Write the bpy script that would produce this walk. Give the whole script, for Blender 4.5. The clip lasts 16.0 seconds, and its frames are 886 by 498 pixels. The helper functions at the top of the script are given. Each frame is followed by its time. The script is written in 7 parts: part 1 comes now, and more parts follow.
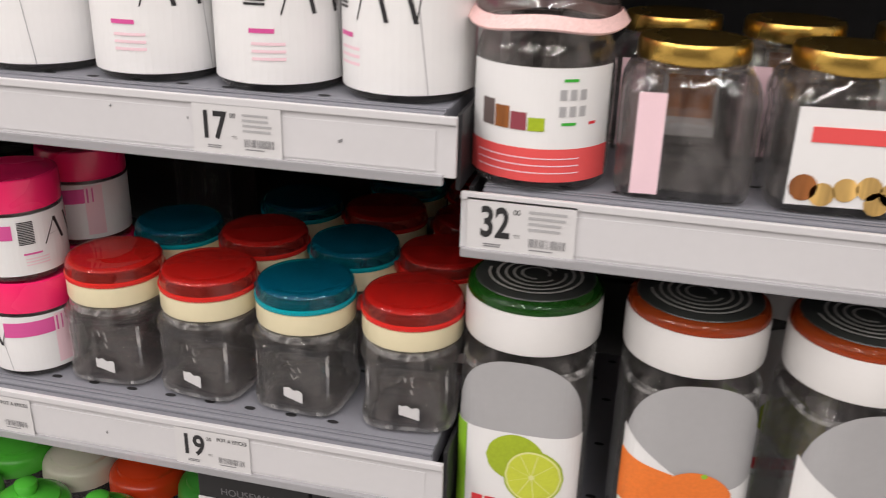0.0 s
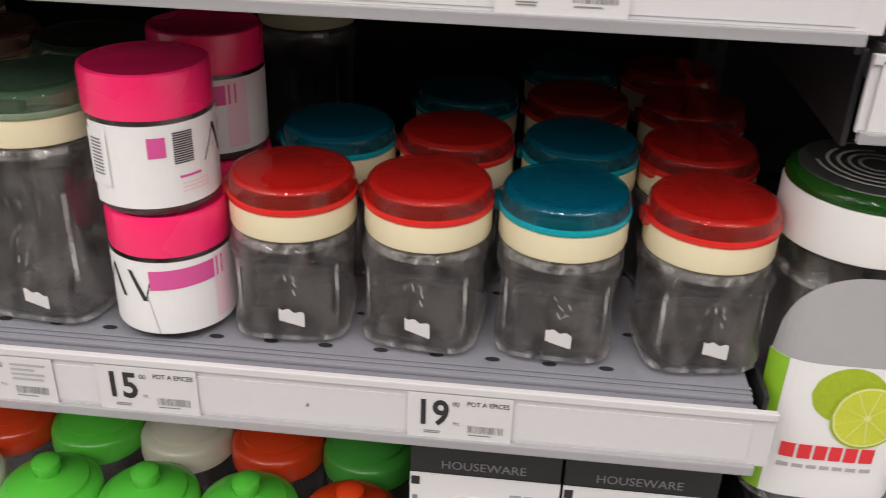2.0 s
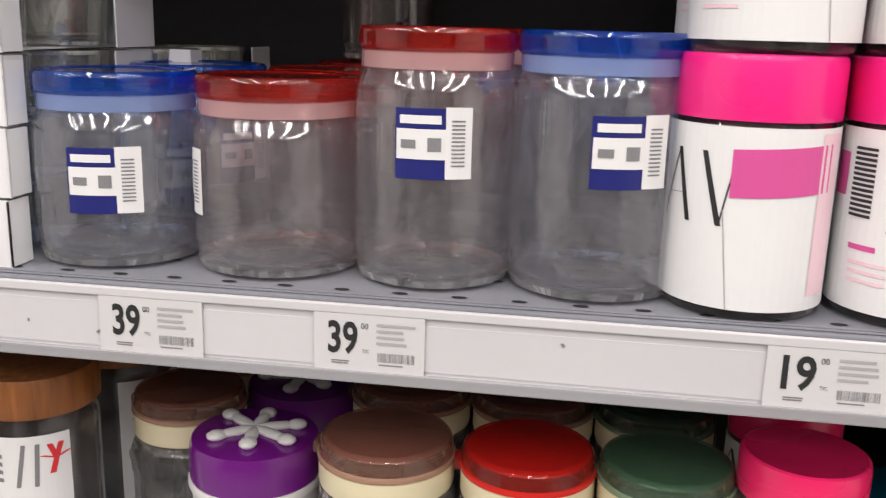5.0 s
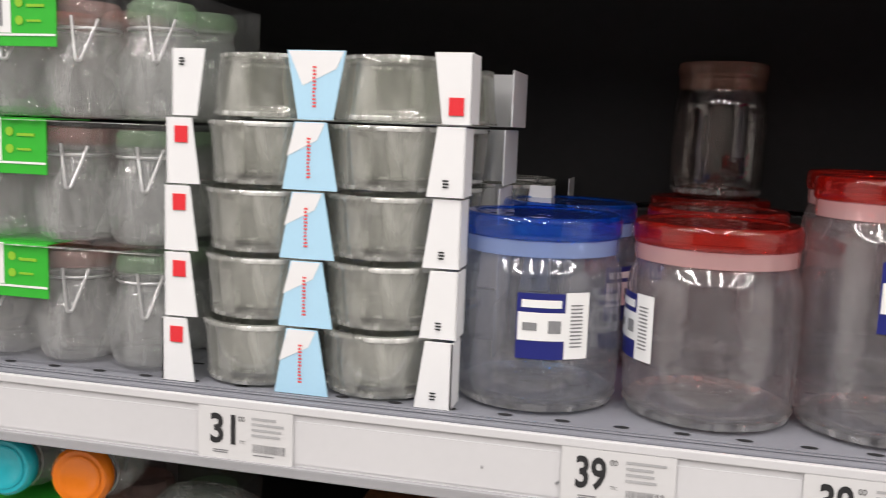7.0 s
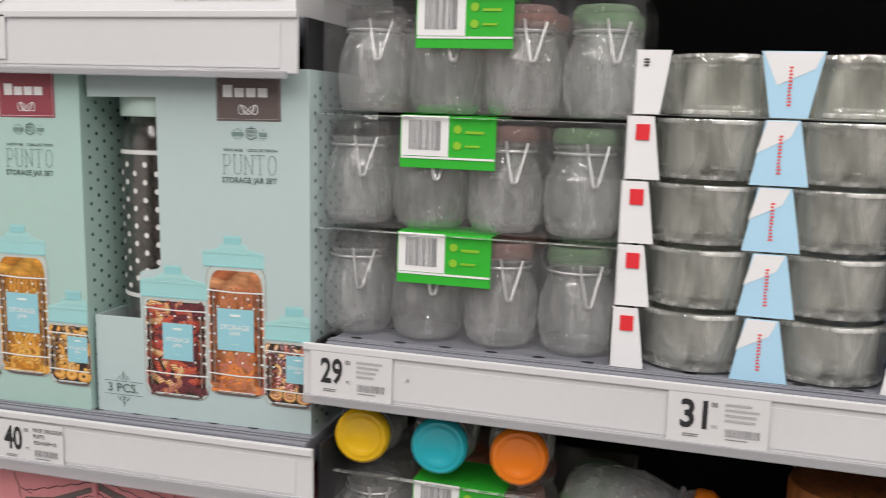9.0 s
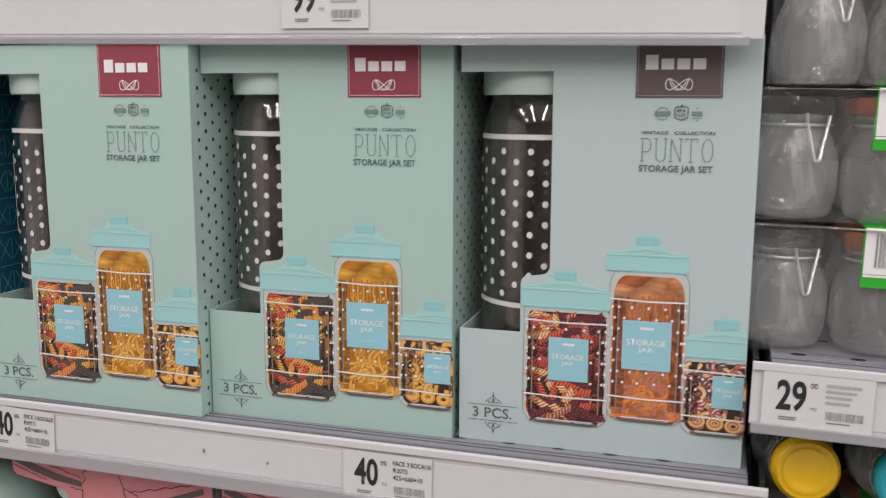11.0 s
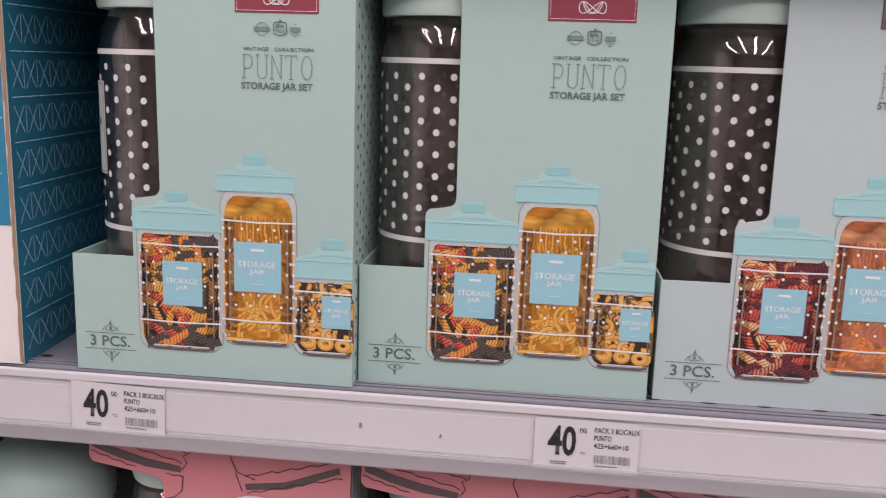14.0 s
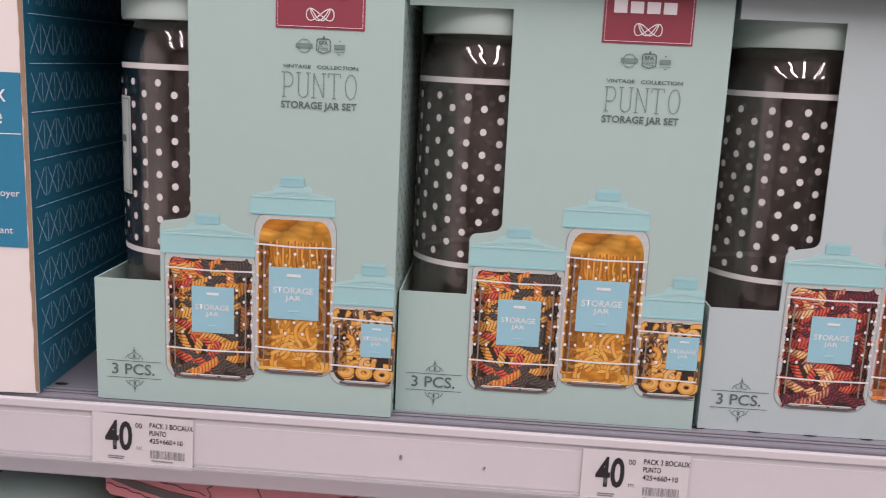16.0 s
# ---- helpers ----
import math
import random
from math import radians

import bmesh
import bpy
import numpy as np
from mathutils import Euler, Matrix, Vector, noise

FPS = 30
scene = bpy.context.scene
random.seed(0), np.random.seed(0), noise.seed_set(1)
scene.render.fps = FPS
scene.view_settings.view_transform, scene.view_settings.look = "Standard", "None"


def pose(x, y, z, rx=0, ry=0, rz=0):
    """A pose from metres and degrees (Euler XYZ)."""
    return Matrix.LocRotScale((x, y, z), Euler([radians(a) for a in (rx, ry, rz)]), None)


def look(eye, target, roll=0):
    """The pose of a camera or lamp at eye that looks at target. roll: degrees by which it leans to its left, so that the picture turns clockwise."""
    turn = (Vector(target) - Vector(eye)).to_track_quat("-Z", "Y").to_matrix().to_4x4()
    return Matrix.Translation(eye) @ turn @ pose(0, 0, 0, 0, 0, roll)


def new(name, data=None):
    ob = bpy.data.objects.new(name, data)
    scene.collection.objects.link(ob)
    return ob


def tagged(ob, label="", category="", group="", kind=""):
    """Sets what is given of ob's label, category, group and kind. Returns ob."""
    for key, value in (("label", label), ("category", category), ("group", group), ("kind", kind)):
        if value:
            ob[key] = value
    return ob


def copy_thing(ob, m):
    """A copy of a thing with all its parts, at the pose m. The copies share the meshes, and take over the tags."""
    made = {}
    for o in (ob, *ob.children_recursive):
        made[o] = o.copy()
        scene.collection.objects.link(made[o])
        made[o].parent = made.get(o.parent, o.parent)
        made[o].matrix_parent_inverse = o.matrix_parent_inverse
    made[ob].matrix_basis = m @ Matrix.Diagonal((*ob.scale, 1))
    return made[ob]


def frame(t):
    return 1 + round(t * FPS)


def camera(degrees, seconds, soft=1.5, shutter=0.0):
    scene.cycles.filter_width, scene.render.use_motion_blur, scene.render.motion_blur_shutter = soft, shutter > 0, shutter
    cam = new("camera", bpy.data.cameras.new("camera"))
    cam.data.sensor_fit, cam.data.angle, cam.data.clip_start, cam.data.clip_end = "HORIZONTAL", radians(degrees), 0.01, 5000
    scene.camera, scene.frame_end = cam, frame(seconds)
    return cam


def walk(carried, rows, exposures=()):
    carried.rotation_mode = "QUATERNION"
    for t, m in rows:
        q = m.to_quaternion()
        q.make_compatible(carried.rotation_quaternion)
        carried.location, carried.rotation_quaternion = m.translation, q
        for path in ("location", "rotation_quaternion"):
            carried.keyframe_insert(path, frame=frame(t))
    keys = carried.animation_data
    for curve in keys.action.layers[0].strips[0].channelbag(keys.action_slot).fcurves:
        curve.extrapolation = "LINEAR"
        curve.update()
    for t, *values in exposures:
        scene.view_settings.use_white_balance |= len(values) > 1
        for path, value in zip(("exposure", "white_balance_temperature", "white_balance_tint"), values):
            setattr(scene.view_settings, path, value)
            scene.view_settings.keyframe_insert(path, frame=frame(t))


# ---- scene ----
import collections

cam = camera(51.7, 16.0, soft=1.0, shutter=0.3)
PATH = [
    (0, (1.4694, -0.5617, 1.3630), (1.1168, 0.9086, 0.7267), 1.5),
    (0.5, (1.3612, -0.5133, 1.3335), (1.0709, 0.9414, 0.6340), 1.7),
    (1, (1.2849, -0.4781, 1.3089), (1.0652, 0.9496, 0.5315), 2.4),
    (1.5, (1.2284, -0.4592, 1.3007), (1.0676, 0.9717, 0.5168), 1.8),
    (2, (1.1718, -0.4567, 1.2818), (1.0488, 0.9848, 0.5094), 2.0),
    (2.5, (1.0603, -0.4699, 1.3064), (1.0070, 0.9684, 0.5209), 3.6),
    (3, (0.9955, -0.5100, 1.2671), (0.8282, 1.0291, 0.7259), 2.0),
    (3.5, (0.9520, -0.4986, 1.2835), (0.7060, 1.0545, 0.8202), 1.6),
    (3.7, (0.9184, -0.4969, 1.2966), (0.6954, 1.0685, 0.8612), 1.7),
    (5.8, (0.7077, -0.4936, 1.3876), (0.4469, 1.0898, 1.0473), 2.0),
    (6, (0.6740, -0.4977, 1.3794), (0.4034, 1.0914, 1.0768), 2.8),
    (6.5, (0.6191, -0.4969, 1.3860), (0.2468, 1.0799, 1.1342), 2.5),
    (7, (0.5576, -0.5264, 1.3909), (0.1820, 1.0553, 1.1769), 2.1),
    (7.5, (0.4830, -0.5707, 1.3950), (0.1427, 1.0209, 1.1941), 2.5),
    (8, (0.4223, -0.5912, 1.4057), (0.0098, 0.9766, 1.1588), 1.7),
    (8.5, (0.3600, -0.6076, 1.3925), (-0.0656, 0.9569, 1.1490), 1.8),
    (9, (0.2927, -0.6257, 1.3901), (-0.1640, 0.9307, 1.1482), 1.8),
    (9.5, (0.2255, -0.6429, 1.3950), (-0.3026, 0.8930, 1.1687), 1.4),
    (10, (0.1304, -0.6248, 1.3917), (-0.4026, 0.9118, 1.1884), 0.8),
    (10.2, (0.0927, -0.6175, 1.3917), (-0.4321, 0.9217, 1.1810), 0.8),
    (12.3, (-0.1624, -0.5986, 1.3327), (-0.4248, 0.9873, 1.0071), 2.7),
    (12.5, (-0.1812, -0.5994, 1.3310), (-0.4018, 0.9938, 1.0112), 3.0),
    (13, (-0.2091, -0.5912, 1.3392), (-0.4133, 1.0012, 1.0071), 3.0),
    (13.5, (-0.2427, -0.5888, 1.3425), (-0.4551, 1.0020, 1.0063), 2.6),
    (14, (-0.2796, -0.5855, 1.3466), (-0.4617, 1.0111, 1.0178), 2.7),
    (14.5, (-0.3116, -0.5781, 1.3630), (-0.5428, 1.0045, 1.0014), 2.4),
    (15, (-0.3313, -0.5740, 1.3565), (-0.5609, 1.0119, 1.0104), 2.5),
    (15.5, (-0.3436, -0.5691, 1.3556), (-0.5117, 1.0266, 1.0178), 3.0),
    (16, (-0.3444, -0.5683, 1.3573), (-0.4362, 1.0357, 1.0293), 3.6),
]
EXPOSURE = [(0.0, 0.0, 6650, 12), (3.6, 0.03, 6650, 12), (6.0, 0.13, 6600, 10.5), (7.4, 0.10, 6550, 10), (8.3, 0.0, 6500, 10), (9.0, -0.10, 6500, 10), (10.2, -0.30, 6550, 11), (12.3, -0.25, 6550, 23), (16.0, -0.25, 6650, 29)]
walk(cam, [(t, look(e, g, r)) for t, e, g, r in PATH], EXPOSURE)

# ---- light: rows of ceiling tubes across the aisle ----
world = bpy.data.worlds.new("shop_air")
scene.world = world
world.use_nodes = True
world.node_tree.nodes["Background"].inputs[0].default_value = (0.9, 0.95, 1.0, 1)
world.node_tree.nodes["Background"].inputs[1].default_value = 0.05
for i in range(6):
    lamp_data = bpy.data.lights.new("ceiling_tube", "AREA")
    lamp_data.shape, lamp_data.size, lamp_data.size_y = "RECTANGLE", 0.09, 3.4
    lamp_data.energy, lamp_data.color = 33, (1.0, 0.955, 0.93)
    lamp = new("ceiling_tube", lamp_data)
    lamp.matrix_basis = pose(-1.9 + i * 0.95, -1.9, 3.0)


# ---- materials ----
def nodes_of(name):
    m = bpy.data.materials.new(name)
    m.use_nodes = True
    n = m.node_tree.nodes
    n.clear()
    return m, n, m.node_tree.links


def mat(name, col, rough=0.5, metal=0.0, var=0.10, size=60.0, bump=0.05, coat=0.0, stain=0.06, sheen=0.5):
    """A solid surface with fine grain, broad stains and a slight relief."""
    m, n, k = nodes_of(name)
    out, b = n.new("ShaderNodeOutputMaterial"), n.new("ShaderNodeBsdfPrincipled")
    geo = n.new("ShaderNodeTexCoord")
    fine, broad = n.new("ShaderNodeTexNoise"), n.new("ShaderNodeTexNoise")
    fine.inputs["Scale"].default_value, broad.inputs["Scale"].default_value = size * 6, size * 0.25
    fine.inputs["Detail"].default_value = 4
    k.new(geo.outputs["Object"], fine.inputs["Vector"])
    k.new(geo.outputs["Object"], broad.inputs["Vector"])
    add = n.new("ShaderNodeMath")
    add.operation = "MULTIPLY_ADD"
    k.new(fine.outputs["Fac"], add.inputs[0])
    add.inputs[1].default_value = var
    add.inputs[2].default_value = 1 - var / 2 - stain / 2
    add2 = n.new("ShaderNodeMath")
    add2.operation = "MULTIPLY_ADD"
    k.new(broad.outputs["Fac"], add2.inputs[0])
    add2.inputs[1].default_value = stain
    k.new(add.outputs[0], add2.inputs[2])
    hsv = n.new("ShaderNodeHueSaturation")
    hsv.inputs["Color"].default_value = (*col, 1)
    k.new(add2.outputs[0], hsv.inputs["Value"])
    k.new(hsv.outputs["Color"], b.inputs["Base Color"])
    rr = n.new("ShaderNodeMath")
    rr.operation = "MULTIPLY_ADD"
    k.new(broad.outputs["Fac"], rr.inputs[0])
    rr.inputs[1].default_value, rr.inputs[2].default_value = 0.12, max(0.02, rough - 0.06)
    k.new(rr.outputs[0], b.inputs["Roughness"])
    b.inputs["Metallic"].default_value = metal
    b.inputs["Coat Weight"].default_value = coat
    b.inputs["Specular IOR Level"].default_value = sheen
    if bump:
        bp = n.new("ShaderNodeBump")
        bp.inputs["Strength"].default_value, bp.inputs["Distance"].default_value = bump, 0.001
        k.new(fine.outputs["Fac"], bp.inputs["Height"])
        k.new(bp.outputs["Normal"], b.inputs["Normal"])
    k.new(b.outputs[0], out.inputs[0])
    return m


def clear(name, tint, body=None, amount=0.0, rough=0.03, wave=0.25, ior=1.5, size=45.0, rim_light=0.0, light_wisps=0.0, lit=0.0, cloudy=85.0, low=0.7, bend=0.0):
    """Thin clear or tinted glass and plastic: see-through, with gloss by Fresnel; body and amount give a milky dye,
    which in clear glass stands in for inner reflections.
    """
    m, n, k = nodes_of(name)
    out = n.new("ShaderNodeOutputMaterial")
    thru, gloss, face, mix = (n.new("ShaderNodeBsdfTransparent"), n.new("ShaderNodeBsdfGlossy"), n.new("ShaderNodeLayerWeight"), n.new("ShaderNodeMixShader"))
    steep, share = n.new("ShaderNodeMath"), n.new("ShaderNodeMath")
    steep.operation, share.operation = "POWER", "MULTIPLY_ADD"
    base = ((ior - 1) / (ior + 1)) ** 2
    face.inputs["Blend"].default_value, steep.inputs[1].default_value = 0.5, 4.0
    share.inputs[1].default_value, share.inputs[2].default_value = 1 - base, base
    k.new(face.outputs["Facing"], steep.inputs[0])
    k.new(steep.outputs[0], share.inputs[0])
    thru.inputs[0].default_value = (*tint, 1)
    gloss.inputs["Roughness"].default_value = rough
    geo, wob, bp = n.new("ShaderNodeTexCoord"), n.new("ShaderNodeTexNoise"), n.new("ShaderNodeBump")
    wob.inputs["Scale"].default_value, wob.inputs["Detail"].default_value = size, 2
    bp.inputs["Strength"].default_value, bp.inputs["Distance"].default_value = wave, 0.004
    k.new(geo.outputs["Object"], wob.inputs["Vector"])
    k.new(wob.outputs["Fac"], bp.inputs["Height"])
    k.new(bp.outputs["Normal"], gloss.inputs["Normal"])
    k.new(bp.outputs["Normal"], face.inputs["Normal"])
    if bend:
        warp, part_bent = n.new("ShaderNodeBsdfRefraction"), n.new("ShaderNodeMixShader")
        warp.inputs["Color"].default_value, warp.inputs["Roughness"].default_value, warp.inputs["IOR"].default_value = (*tint, 1), 0.0, 1.45
        k.new(bp.outputs["Normal"], warp.inputs["Normal"])
        part_bent.inputs[0].default_value = bend
        k.new(thru.outputs[0], part_bent.inputs[1])
        k.new(warp.outputs[0], part_bent.inputs[2])
        thru = part_bent
    under = thru
    if body:
        dye, mm = n.new("ShaderNodeBsdfDiffuse"), n.new("ShaderNodeMixShader")
        dye.inputs[0].default_value = (*body, 1)
        if lit:
            back, halves = n.new("ShaderNodeBsdfTranslucent"), n.new("ShaderNodeMixShader")
            back.inputs[0].default_value, halves.inputs[0].default_value = (*body, 1), lit
            k.new(dye.outputs[0], halves.inputs[1])
            k.new(back.outputs[0], halves.inputs[2])
            dye = halves
        mm.inputs[0].default_value = amount
        # paler streaks of the body colour, painted for light bent inside the glass
        if light_wisps:
            stretch, cloud, spread = n.new("ShaderNodeMapping"), n.new("ShaderNodeTexNoise"), n.new("ShaderNodeMapRange")
            stretch.inputs["Scale"].default_value = (1.0, 1.0, 0.30)
            cloud.inputs["Scale"].default_value, cloud.inputs["Detail"].default_value, cloud.inputs["Distortion"].default_value = cloudy, 3.0, 1.2
            spread.inputs["From Min"].default_value, spread.inputs["From Max"].default_value = 0.42, 0.72
            spread.inputs["To Min"].default_value, spread.inputs["To Max"].default_value = amount * low, amount * light_wisps
            k.new(geo.outputs["Object"], stretch.inputs["Vector"])
            k.new(stretch.outputs[0], cloud.inputs["Vector"])
            k.new(cloud.outputs["Fac"], spread.inputs[0])
            k.new(spread.outputs[0], mm.inputs[0])
        k.new(thru.outputs[0], mm.inputs[1])
        k.new(dye.outputs[0], mm.inputs[2])
        under = mm
    # sheen added to brighten outlines, in place of light caught in thick glass
    if rim_light:
        rim_sheen, both = n.new("ShaderNodeBsdfSheen"), n.new("ShaderNodeAddShader")
        rim_sheen.inputs["Color"].default_value = (rim_light, rim_light, rim_light, 1)
        rim_sheen.inputs["Roughness"].default_value = 0.30
        k.new(under.outputs[0], both.inputs[0])
        k.new(rim_sheen.outputs[0], both.inputs[1])
        under = both
    k.new(share.outputs[0], mix.inputs[0])
    k.new(under.outputs[0], mix.inputs[1])
    k.new(gloss.outputs[0], mix.inputs[2])
    k.new(mix.outputs[0], out.inputs[0])
    return m


def print_of_food(name, cols, size, stretch, ridge=210.0, deep=0.7, axis="DIAGONAL", rough=0.35):
    """A printed photograph of dry food: many small bent pieces in several colours."""
    m, n, k = nodes_of(name)
    out, b = n.new("ShaderNodeOutputMaterial"), n.new("ShaderNodeBsdfPrincipled")
    geo, mp, dist, vor, ramp = (n.new("ShaderNodeTexCoord"), n.new("ShaderNodeMapping"), n.new("ShaderNodeTexNoise"), n.new("ShaderNodeTexVoronoi"), n.new("ShaderNodeValToRGB"))
    mp.inputs["Scale"].default_value = stretch
    mp.inputs["Rotation"].default_value = (0, 0.5, 0)
    dist.inputs["Scale"].default_value = size * 0.6
    k.new(geo.outputs["Object"], mp.inputs["Vector"])
    mixv = n.new("ShaderNodeVectorMath")
    mixv.operation = "MULTIPLY_ADD"
    k.new(mp.outputs[0], dist.inputs["Vector"])
    k.new(dist.outputs["Color"], mixv.inputs[0])
    mixv.inputs[1].default_value = (1.4 / size, 1.4 / size, 1.4 / size)
    k.new(mp.outputs[0], mixv.inputs[2])
    vor.inputs["Scale"].default_value = size
    k.new(mixv.outputs[0], vor.inputs["Vector"])
    sep = n.new("ShaderNodeSeparateColor")
    k.new(vor.outputs["Color"], sep.inputs[0])
    ramp.color_ramp.interpolation = "CONSTANT"
    el = ramp.color_ramp.elements
    while len(el) < len(cols):
        el.new(0.5)
    for i, c in enumerate(cols):
        el[i].position, el[i].color = i / len(cols), (*c, 1)
    k.new(sep.outputs[0], ramp.inputs[0])
    sh = n.new("ShaderNodeMath")
    sh.operation = "MULTIPLY_ADD"
    k.new(vor.outputs["Distance"], sh.inputs[0])
    sh.inputs[1].default_value, sh.inputs[2].default_value = -0.9, 1.3
    wave = n.new("ShaderNodeTexWave")
    wave.bands_direction = axis
    wave.inputs["Scale"].default_value, wave.inputs["Distortion"].default_value, wave.inputs["Detail Scale"].default_value = ridge, 9.0, 0.5
    k.new(geo.outputs["Object"], wave.inputs["Vector"])
    ridges = n.new("ShaderNodeMath")
    ridges.operation = "MULTIPLY_ADD"
    k.new(wave.outputs["Fac"], ridges.inputs[0])
    ridges.inputs[1].default_value, ridges.inputs[2].default_value = deep, 1.0 - 0.55 * deep
    both = n.new("ShaderNodeMath")
    both.operation = "MULTIPLY"
    k.new(sh.outputs[0], both.inputs[0])
    k.new(ridges.outputs[0], both.inputs[1])
    hsv = n.new("ShaderNodeHueSaturation")
    k.new(ramp.outputs[0], hsv.inputs["Color"])
    k.new(both.outputs[0], hsv.inputs["Value"])
    k.new(hsv.outputs[0], b.inputs["Base Color"])
    b.inputs["Roughness"].default_value = rough
    k.new(b.outputs[0], out.inputs[0])
    return m


def wood(name, col):
    m, n, k = nodes_of(name)
    out, b, geo, wv, ramp, mp = (n.new("ShaderNodeOutputMaterial"), n.new("ShaderNodeBsdfPrincipled"), n.new("ShaderNodeTexCoord"), n.new("ShaderNodeTexNoise"), n.new("ShaderNodeValToRGB"), n.new("ShaderNodeMapping"))
    mp.inputs["Scale"].default_value = (160, 160, 12)
    k.new(geo.outputs["Object"], mp.inputs[0])
    k.new(mp.outputs[0], wv.inputs["Vector"])
    wv.inputs["Scale"].default_value, wv.inputs["Detail"].default_value = 1.0, 5
    ramp.color_ramp.elements[0].color = (*[c * 0.55 for c in col], 1)
    ramp.color_ramp.elements[1].color = (*[min(1, c * 1.25) for c in col], 1)
    ramp.color_ramp.elements[0].position, ramp.color_ramp.elements[1].position = 0.3, 0.7
    k.new(wv.outputs["Fac"], ramp.inputs[0])
    k.new(ramp.outputs[0], b.inputs["Base Color"])
    b.inputs["Roughness"].default_value = 0.45
    k.new(b.outputs[0], out.inputs[0])
    return m


M_RAIL = mat("rail_plastic", (0.61, 0.605, 0.62), 0.38, var=0.05, size=30, bump=0.02, stain=0.10)
M_STRIP = mat("rail_paper", (0.61, 0.605, 0.62), 0.5, var=0.05, size=24, bump=0.02, stain=0.12)
M_RAIL_EDGE = clear("rail_edge_plastic", (0.8, 0.8, 0.82), (0.6, 0.6, 0.62), 0.45, 0.15, 0.1)
M_SHELF = mat("shelf_steel", (0.21, 0.215, 0.245), 0.42, 0.0, var=0.14, size=40, bump=0.03, stain=0.15)
M_HOLE = mat("hole_dark", (0.01, 0.01, 0.012), 0.8)
M_BACK = mat("back_panel_black", (0.024, 0.0235, 0.024), 0.4, var=0.3, size=12, bump=0.01, sheen=0.10)
M_POST = mat("upright_black", (0.02, 0.02, 0.022), 0.45)
M_FLOOR = mat("floor_tile", (0.36, 0.35, 0.34), 0.25, size=8)
M_WALL = mat("wall_paint", (0.72, 0.70, 0.68), 0.7, size=6)
# for the unseen far wall, dark so that glass mirrors little light
M_FAR = mat("dark_unseen_wall", (0.15, 0.145, 0.14), 0.6, size=6, stain=0.4)
M_CEIL = mat("ceiling_paint", (0.7, 0.7, 0.69), 0.8, size=6)
M_PAPER = mat("tag_paper", (0.63, 0.625, 0.63), 0.55, var=0.03, size=30, bump=0.02, stain=0.03)
M_INK = mat("ink_black", (0.02, 0.02, 0.022), 0.5, var=0.2)
M_INK_GREY = mat("ink_grey", (0.22, 0.22, 0.23), 0.55, var=0.3)
# the pale bodies of these glasses paint the light they would gather inside
M_GLASS = clear("jar_glass", (0.945, 0.94, 0.935), (0.80, 0.74, 0.72), 0.016, 0.006, 0.45, 1.58, size=40.0, rim_light=0.36, light_wisps=4.0, cloudy=60.0, low=0.1, bend=0.22)
M_GLASS_PACK = clear("wrapped_jar_glass", (0.94, 0.945, 0.94), (0.82, 0.83, 0.82), 0.21, 0.010, 0.70, 1.75, size=70, rim_light=0.45, light_wisps=1.7, cloudy=55.0, low=0.6)
M_GLASS_PLAIN = clear("smooth_glass", (0.965, 0.965, 0.975), (0.80, 0.79, 0.84), 0.048, 0.012, 0.24, 1.95, rim_light=0.36, light_wisps=1.6)
M_GLASS_BOWL = clear("bowl_glass", (0.93, 0.94, 0.905), (0.86, 0.86, 0.80), 0.22, 0.010, 0.45, 2.3, size=30, rim_light=0.55, light_wisps=2.0, cloudy=32.0, low=0.30, bend=0.35)
M_GLASS_SMOKE = clear("box_jar_glass", (0.89, 0.865, 0.85), (0.34, 0.28, 0.26), 0.05, 0.015, 0.20, 2.0, light_wisps=3.0, cloudy=45.0, low=0.2)
# pale bodies of the next two paint the bright lines of thick glass
M_GLASS_THICK = clear("thick_glass_edge", (0.90, 0.91, 0.89), (0.88, 0.88, 0.85), 0.34, 0.01, 0.6, 2.4, size=70, rim_light=0.5, light_wisps=2.2, cloudy=60.0, low=0.25)
M_GLASS_FOOT = clear("glass_foot", (0.92, 0.92, 0.91), (0.86, 0.85, 0.84), 0.17, 0.008, 0.7, 2.4, size=90, rim_light=0.3, light_wisps=2.4, cloudy=70.0, low=0.2)
M_FILM = clear("wrap_film", (0.97, 0.97, 0.975), (0.78, 0.78, 0.79), 0.050, 0.04, 0.9, 1.55, size=26, light_wisps=1.8)
M_WIRE = mat("steel_wire", (0.56, 0.56, 0.56), 0.28, 0.6)
M_CREAM = mat("cream_plastic", (0.82, 0.74, 0.50), 0.32, var=0.04, stain=0.05, bump=0.02)
M_LID_RED = clear("red_lid", (0.99, 0.22, 0.18), (0.95, 0.09, 0.07), 0.29, 0.02, 0.06, 1.52, lit=0.55)
M_LID_TEAL = clear("teal_lid", (0.08, 0.74, 0.84), (0.0, 0.36, 0.50), 0.28, 0.02, 0.06, 1.52, lit=0.55)
M_LID_BROWN = clear("brown_lid", (0.88, 0.70, 0.62), (0.46, 0.24, 0.18), 0.26, 0.06, 0.06)
M_LID_GREEN = clear("green_lid", (0.74, 0.82, 0.70), (0.16, 0.26, 0.17), 0.26, 0.06, 0.06)
M_LID_BLUE = clear("blue_lid", (0.04, 0.36, 0.96), (0.01, 0.15, 0.78), 0.24, 0.02, 0.10, 1.8, light_wisps=1.6, lit=0.5)
M_LID_RED_CLEAR = clear("clear_red_lid", (0.92, 0.14, 0.09), (0.74, 0.03, 0.018), 0.22, 0.02, 0.10, 1.8, light_wisps=1.6, lit=0.5)
